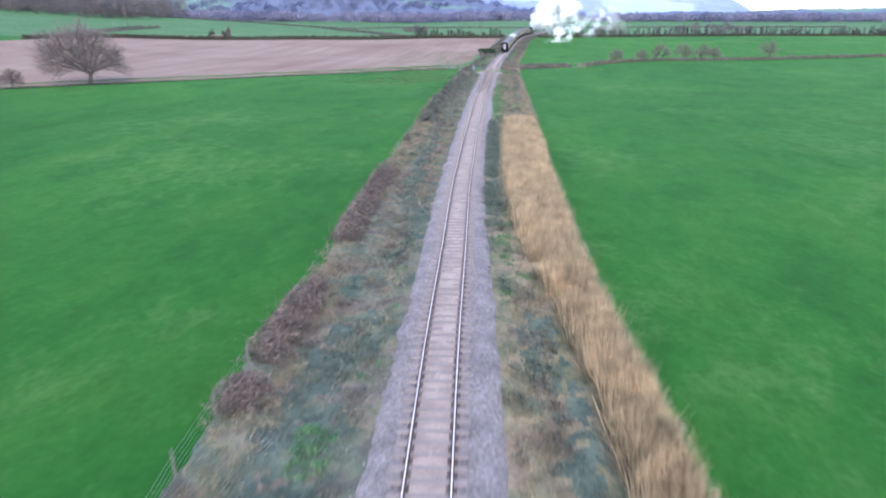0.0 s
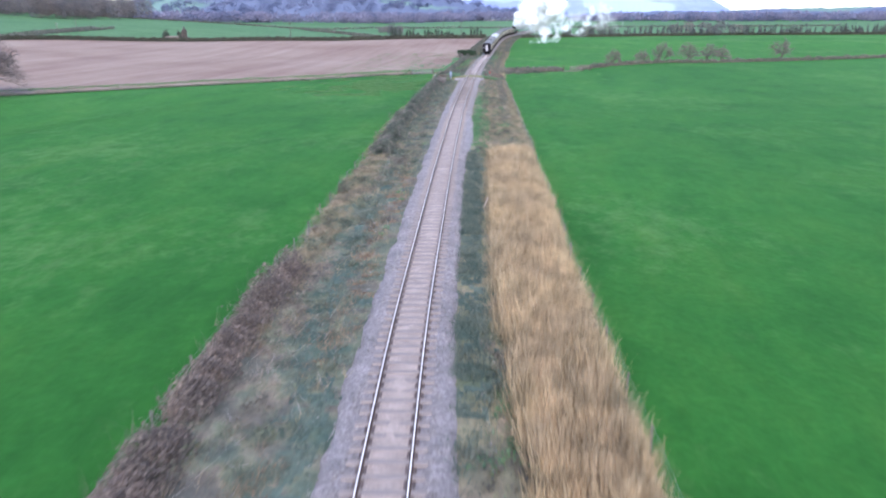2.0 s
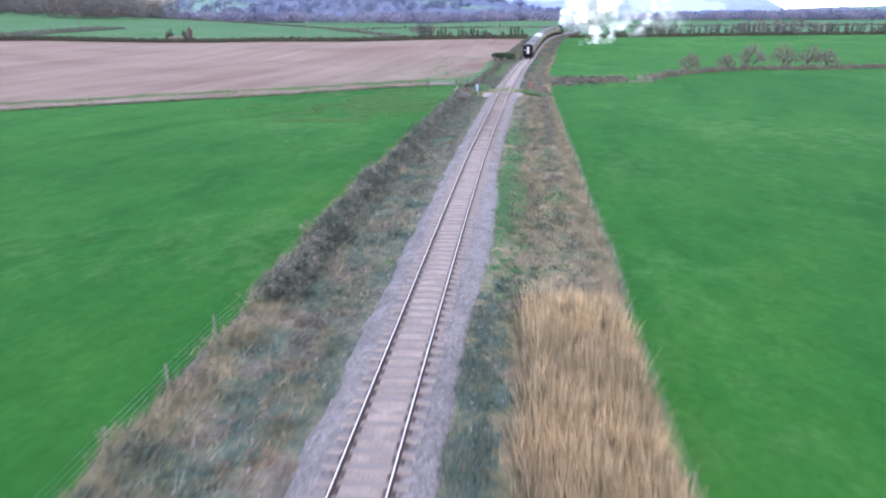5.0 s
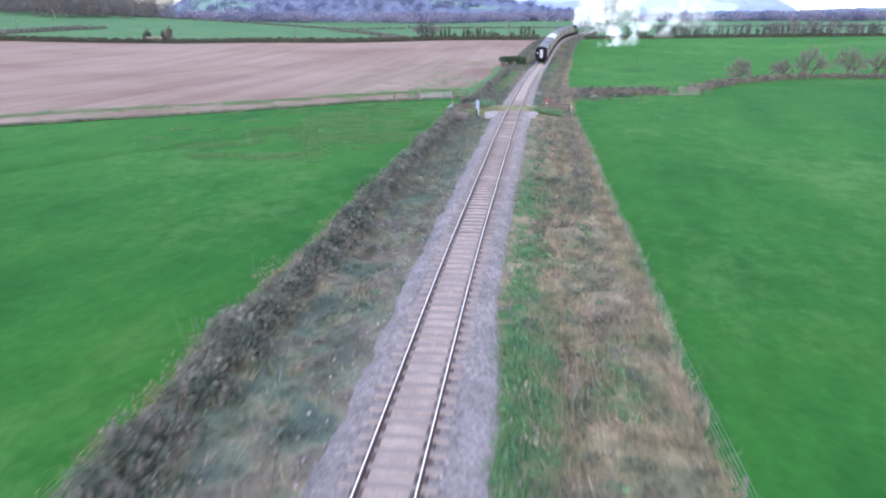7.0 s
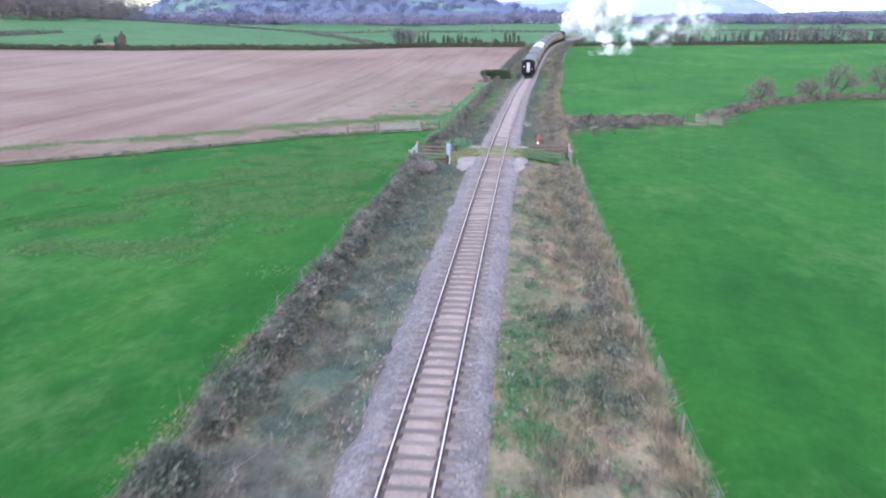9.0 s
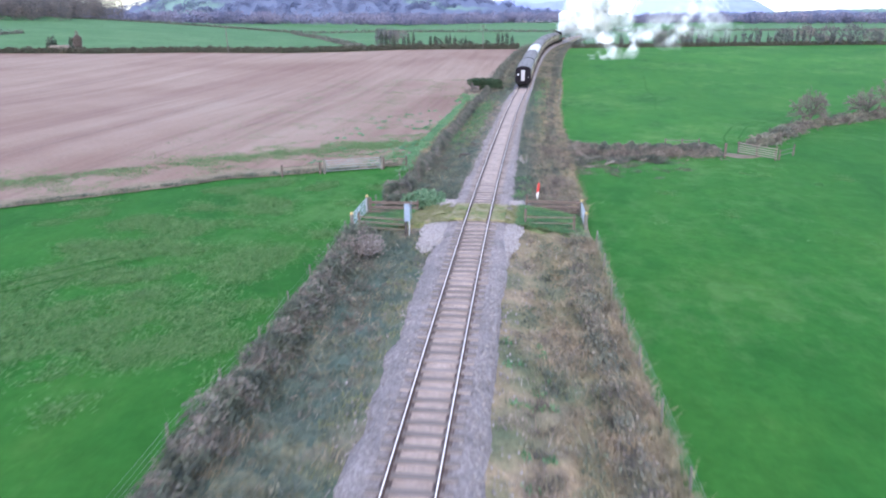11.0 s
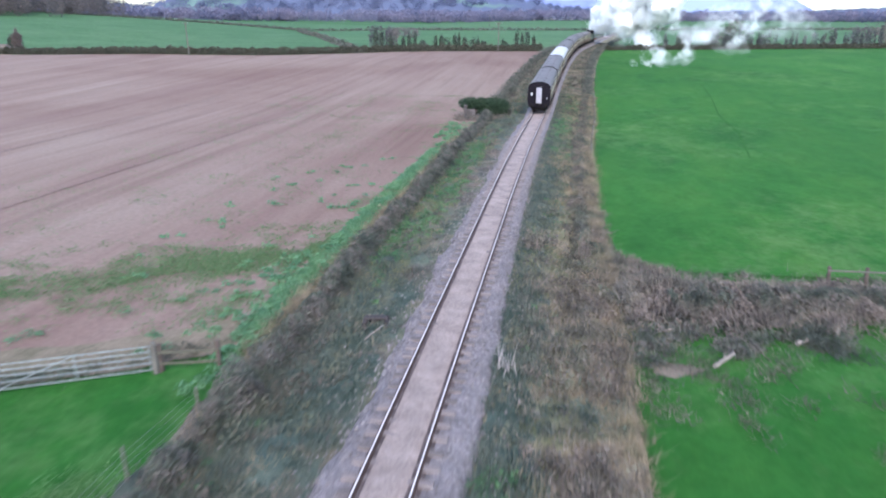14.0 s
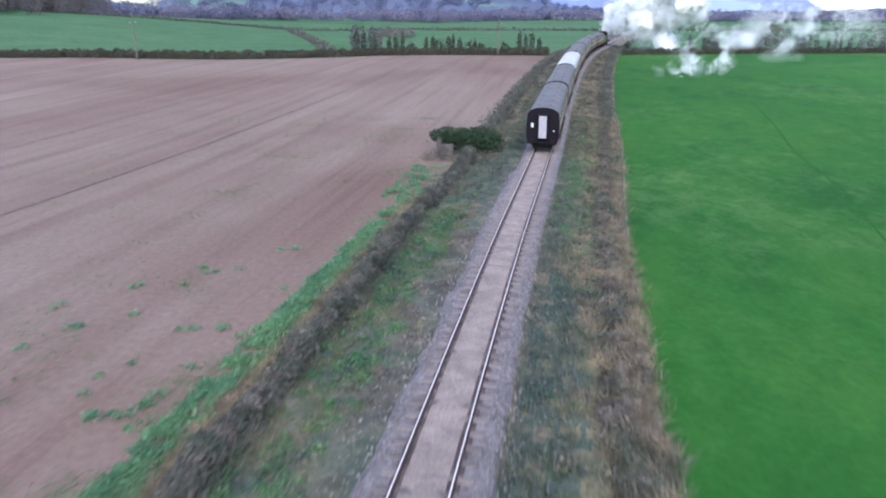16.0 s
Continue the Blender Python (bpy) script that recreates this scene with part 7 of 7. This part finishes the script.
def stone_heap(n, x0, x1, y0, y1, label):
    """Loose broken stones, each a lopsided block."""
    a, d = rng.uniform(0, 2 * math.pi, n), 1.25 * rng.uniform(0, 1, n) ** 0.85
    d = d * (0.9 + 0.12 * np.sin(3 * a + x0) + 0.07 * np.sin(7 * a)) * rng.uniform(0.8, 1.15, n)
    p = np.stack([(x0 + x1) / 2 + d * np.cos(a) * (x1 - x0) * 0.56, (y0 + y1) / 2 + d * np.sin(a) * (y1 - y0) * 0.56, np.full(n, -0.38)], -1)
    p[:, 2] += 0.14 * np.clip(1.2 - d, 0, 1) * rng.uniform(0.3, 1, n)
    cube = np.array([(sx, sy, sz) for sx in (-1, 1) for sy in (-1, 1) for sz in (-1, 1)], float)
    q = np.array([(0, 1, 3, 2), (4, 6, 7, 5), (0, 4, 5, 1), (2, 3, 7, 6), (0, 2, 6, 4), (1, 5, 7, 3)])
    s = rng.uniform(0.018, 0.042, n)
    v = (cube[None] * s[:, None, None] * rng.uniform(0.6, 1.2, (n, 8, 3)))
    a = rng.uniform(0, 6.28, n)
    ca, sa = np.cos(a)[:, None], np.sin(a)[:, None]
    v = np.stack([v[..., 0] * ca - v[..., 1] * sa, v[..., 0] * sa + v[..., 1] * ca, v[..., 2]], -1) + p[:, None]
    f = (np.arange(n)[:, None, None] * 8 + q[None]).reshape(-1, 4)
    return stuff("ballast_heap", v.reshape(-1, 3), f, M["pale_rock"], label, "ballast stones")


stone_heap(3400, -11.7, -10.2, 186.2, 191.2, "loose spread of pale fresh ballast beside the crossing")
stone_heap(2800, -7.0, -5.8, 186.2, 191.4, "loose spread of pale fresh ballast beside the crossing")
stone_heap(900, -11.9, -10.1, 195.0, 197.2, "loose heap of pale fresh ballast beside the crossing")
stone_heap(700, -7.0, -5.5, 195.3, 197.3, "loose heap of pale fresh ballast beside the crossing")
# loose stones strewn on the shoulders
n = 15000
yy = rng.uniform(12, 262, n)
side = rng.choice([-1, 1], n)
oo = side * (1.15 + np.abs(rng.normal(0, 0.85, n)))
cube = np.array([(sx, sy, sz) for sx in (-1, 1) for sy in (-1, 1) for sz in (-1, 1)], float)
q = np.array([(0, 1, 3, 2), (4, 6, 7, 5), (0, 4, 5, 1), (2, 3, 7, 6), (0, 2, 6, 4), (1, 5, 7, 3)])
p = np.stack([track_x(yy) + oo, yy, np.interp(np.abs(oo), [1.1, 1.55, 1.8, 2.1, 2.4], [-0.20, -0.22, -0.31, -0.46, -0.47])], -1)
v = cube[None] * rng.uniform(0.014, 0.040, n)[:, None, None] * rng.uniform(0.6, 1.2, (n, 8, 3)) + p[:, None]
stuff("ballast_stones", v.reshape(-1, 3), (np.arange(n)[:, None, None] * 8 + q[None]).reshape(-1, 4), M["rock"], "loose grey stones on the ballast shoulders", "ballast stones")

# moss and grass creeping over the crossing
gx, gy = rng.uniform(-16.5, -1.9, 5200), rng.uniform(190.8, 195.4, 5200)
off = np.abs(gx - track_x(gy))
k = (np.abs(off - 0.75) > 0.16) & (patchy(gx, gy, 0.9, 71) > np.where(off > 1.7, 0.42, 0.60))
gz = np.where(off[k] < 1.75, -0.035, np.interp(off[k], [1.7, 3.2, 7.0], [-0.12, -0.32, -0.92]))
tufts("crossing_moss", np.column_stack([gx[k], gy[k], gz]), 9, 0.07, 0.07, 0.03, 0.8, M["yellow_grass"], "moss and short grass creeping over the crossing", "moss")
gx, gy = np.concatenate([rng.uniform(-16.5, -13.2, 1500), rng.uniform(-6.0, -1.9, 1700)]), rng.uniform(190.9, 195.6, 3200)
k = patchy(gx, gy, 0.9, 72) > 0.34
tufts("crossing_grass", np.column_stack([gx[k], gy[k], np.interp(np.abs(gx[k] - track_x(gy[k])), [1.7, 3.2, 7.0], [-0.12, -0.32, -0.92])]), 10, 0.12, 0.16, 0.03, 0.8, M["weed"], "short green grass beside the crossing fences", "grass")

# sign by the crossing, seen from behind, and the red and white marker
sg = thing("warning_sign", pose(-12.78, 190.0, float(bank_z(-12.78, 190.0)), 0, 0, 8), "pale blue-white sign board on a grey post at the crossing", "sign")
part("post", rod((0, 0, -0.1), (0, 0, 2.15), 0.045, None, 10), M["galv"], sg)
part("board", box((0.36, 0.03, 1.15), (-0.13, -0.06, 1.68), 0.01), M["sign"], sg, "pale board")
part("board", box((0.03, 0.46, 1.05), (0.12, 0.15, 1.76), 0.01), M["sign"], sg, "pale board")
part("brace", box((0.14, 0.14, 1.1), (-0.20, 0.06, 0.55), 0.02), M["black_wood"], sg)
mk = thing("marker_board", pose(-4.8, 199.2, float(bank_z(-4.8, 199.2)), 0, 3, 4), "slim red and white marker board on a thin dark pole", "marker")
part("pole", rod((0, 0.05, -0.1), (0, 0.05, 1.45), 0.025, None, 8), M["dark_wood"], mk)
part("lower_blade", extrude_profile([(-0.03, 0.22), (0.04, 0.22), (0.11, 0.82), (-0.09, 0.74)], 0.03), M["white"], mk, "white lower half")
part("upper_blade", extrude_profile([(-0.09, 0.76), (0.11, 0.84), (0.10, 1.50), (-0.02, 1.58)], 0.03), M["red"], mk, "red upper half")

# gates of the fields
tube_gate((-23.6, 208.2), (-19.2, 210.6), 5, "pale galvanised gate into the stubble field", 1.15, True, True, "galv_dull")
post_and_rail((-18.9, 210.8), (-16.9, 211.4), (0.4, 0.85), M["mossy_wood"], "short weathered rail fence beside the field gate", 0.09, 1.1)
post_and_rail((-27.0, 206.2), (-24.1, 207.9), (0.85,), M["mossy_wood"], "short weathered rail fence beside the field gate", 0.05, 1.0)
post_and_rail((15.4, 222.4), (18.0, 219.0), (0.25, 0.46, 0.67, 0.88, 1.12), M["pale_wood"], "weathered wooden gate of five bars in the pasture hedge", 0.09, 1.25, 3)
post_and_rail((18.4, 219.2), (20.4, 221.4), (0.45, 0.85), M["post"], "low weathered rail fence beside the pasture gate", 0.05, 1.0, 2)
u, w = np.meshgrid(np.linspace(0, 1, 14), np.linspace(-1, 1, 10))
mx, my = 13.6 + 3.4 * u - 0.5 * w + 0.25 * np.sin(7 * u + 3 * w), 221.4 + 1.5 * w * (0.6 + 0.4 * np.sin(5 * u)) - 0.6 * u
i = np.arange(mx.size).reshape(mx.shape)
f = np.stack([i[:-1, :-1], i[:-1, 1:], i[1:, 1:], i[1:, :-1]], -1).reshape(-1, 4)
tagged(new("gateway_mud", mesh_from("gateway_mud", np.stack([mx, my, ground_z(mx, my) + 0.085 * (1 - 0.9 * np.abs(w) ** 3)], -1).reshape(-1, 3), f, M["mud"], True)), "bare brown mud trodden in the gateway", "mud", "", "structure")
post_and_rail((8.4, 223.9), (11.8, 224.0), (0.95,), M["post"], "weathered rail behind the bramble hedge", 0.08, 1.05, 3)
st = thing("gate_stump", pose(13.5, 219.9, float(ground_z(13.5, 219.9))), "dark wooden gate post standing at the hedge's end", "post")
part("post", box((0.22, 0.22, 1.5), (0, 0, 0.70), 0.02), M["dark_wood"], st)


# ---- poles, shed, houses ----
def power_pole(x, y, h, lean):
    p = thing("power_pole", pose(x, y, float(ground_z(x, y)), 0, lean, 0), "pale wooden power pole standing in the fields", "pole", "power poles")
    part("pole", rod((0, 0, -0.3), (0, 0, h), 0.17, 0.12, 8), M["post"], p)
    part("crossarm", box((1.6, 0.12, 0.12), (0, 0, h - 0.4), 0.01), M["post"], p)
    for sx in (-0.7, 0, 0.7):
        part("insulator", rod((sx, 0, h - 0.34), (sx, 0, h - 0.14), 0.06, 0.04, 6), M["white"], p)


for x, y, h, lean in ((-99.8, 362.2, 8.2, -1), (-24, 392.5, 7.8, 0), (-229, 407, 9, -4), (-205, 352, 6, 0), (-330, 1180, 11, 0), (-60, 700, 9, 1)):
    power_pole(x, y, h, lean)
sh = thing("stone_shed", pose(-157, 364, float(ground_z(-157, 364)), 0, 0, 25), "low ruined stone shed beside the far hedge", "shed")
part("wall", box((6.5, 3, 1.5), (0, 0, 0.75), 0.1), M["ruin"], sh)
part("roof", extrude_profile([(-3.4, 1.5), (3.4, 1.5), (2.4, 2.4), (-2.6, 2.3)], 3.2, None), M["ruin"], sh)
for x, y, h in ((-161, 366, 4.5), (-155, 369, 4.2)):
    bush(x, y, 1.8, 1.8, h, 700, 0.3, M["ivy_far"], "dark bush beside the stone shed", 0, 6)
bare_tree(-152, 366.5, 6.5, 2.8, 31, "slim bare tree beside the stone shed", 0.3, 0.06, 8)


def house(x, y, w, d, h, turn, wall):
    o = thing("house", pose(x, y, 0.0 if y < 1400 else 4.0, 0, 0, turn), "small white rendered house among the trees" if wall == "white" else "small cream rendered house among the trees", "house", "houses of the far village")
    z = 10.0 if y > 1450 else 0.0
    part("wall", box((w, d, h + 6), (0, 0, h / 2 - 3 + z), 0.05), M[wall], o)
    part("roof", extrude_profile([(-w / 2 - 0.4, h), (w / 2 + 0.4, h), (0, h + w * 0.38)], d + 0.8), M["roof_tile"], o).matrix_basis = pose(0, -d / 2 - 0.4, z)
    part("chimney", box((0.8, 0.8, 1.8), (0, d * 0.3, h + w * 0.38 + z), 0.05), M["roof_tile"], o)
    for i in range(3):
        part("window", box((1.1, 0.08, 1.3), (-w / 3 + i * w / 3, -d / 2 - 0.02, h * 0.62 + z), 0.02), M["glass"], o)


hr = random.Random(5)
for i in range(15):
    house(-150 + 15 * i + hr.uniform(-9, 9), 1345 + hr.uniform(0, 45), hr.uniform(6, 9.5), hr.uniform(6, 10), hr.uniform(3.4, 4.6), hr.uniform(-40, 40), hr.choice(("white", "white", "cream_wall")))
for i in range(10):
    house(-430 + 22 * i + hr.uniform(-8, 8), 1300 + hr.uniform(0, 60), hr.uniform(5, 8), hr.uniform(6, 10), hr.uniform(3.4, 4.6), hr.uniform(-30, 30), hr.choice(("white", "white", "cream_wall")))


# ---- worn lines in the pastures ----
def worn_line(pts, w, label):
    """A shallow worn line of darker grass."""
    p = np.array(pts, float)
    t = np.linspace(0, len(p) - 1, 60)
    cx, cy = np.interp(t, np.arange(len(p)), p[:, 0]), np.interp(t, np.arange(len(p)), p[:, 1])
    dx, dy = np.gradient(cx), np.gradient(cy)
    ln = np.hypot(dx, dy)
    ww = w * (0.7 + 0.6 * rng.uniform(0, 1, 60))
    a = np.stack([cx - dy / ln * ww, cy + dx / ln * ww], -1)
    b = np.stack([cx + dy / ln * ww, cy - dx / ln * ww], -1)
    q = np.vstack([a, b])
    f = [(i, i + 60, i + 61, i + 1) for i in range(59)]
    tagged(new("worn_track", mesh_from("worn_track", np.column_stack([q, ground_z(q[:, 0], q[:, 1]) + 0.075]), f, M["worn_grass"], True)), label, "track", "", "structure")


for o in (0.0, 1.7):
    worn_line([(-72 + o, 70), (-69 + o, 90), (-65 + o, 110), (-58.5 + o, 129), (-52.5 + o, 146), (-48.0 + o, 155.6), (-43.0 + o, 163.5), (-36.0 + o, 174.5), (-29 + o, 184)], 0.08, "faint dark wheel line across the pasture")
    worn_line([(15.2 + o, 226), (16.2 + o, 232), (19 + o, 240), (26 + o, 249), (40 + o, 258)], 0.10, "dark wheel line leading from the gate")
worn_line([(18, 318), (16.5, 300), (14.7, 285), (14.4, 272), (12.3, 257)], 0.09, "faint dark line in the young grass")


def wheel_lines(x, y0, y1, drift):
    """A faint wheel line in the stubble."""
    for o in (0.0,):
        p = [(x + o + drift * s + 0.3 * math.sin(9 * s), y0 + (y1 - y0) * s) for s in np.linspace(0, 1, 12)]
        a = np.array(p)
        q = np.vstack([a - (0.075, 0), a + (0.075, 0)])
        f = [(i, i + 12, i + 13, i + 1) for i in range(11)]
        tagged(new("wheel_track", mesh_from("wheel_track", np.column_stack([q, ground_z(q[:, 0], q[:, 1]) + 0.09]), f, M["wheel_line"], True)), "dark wheel line pressed into the stubble", "track", "", "structure")


wheel_lines(-59, 200, 400, 1)
wheel_lines(-43, 214, 390, 6)
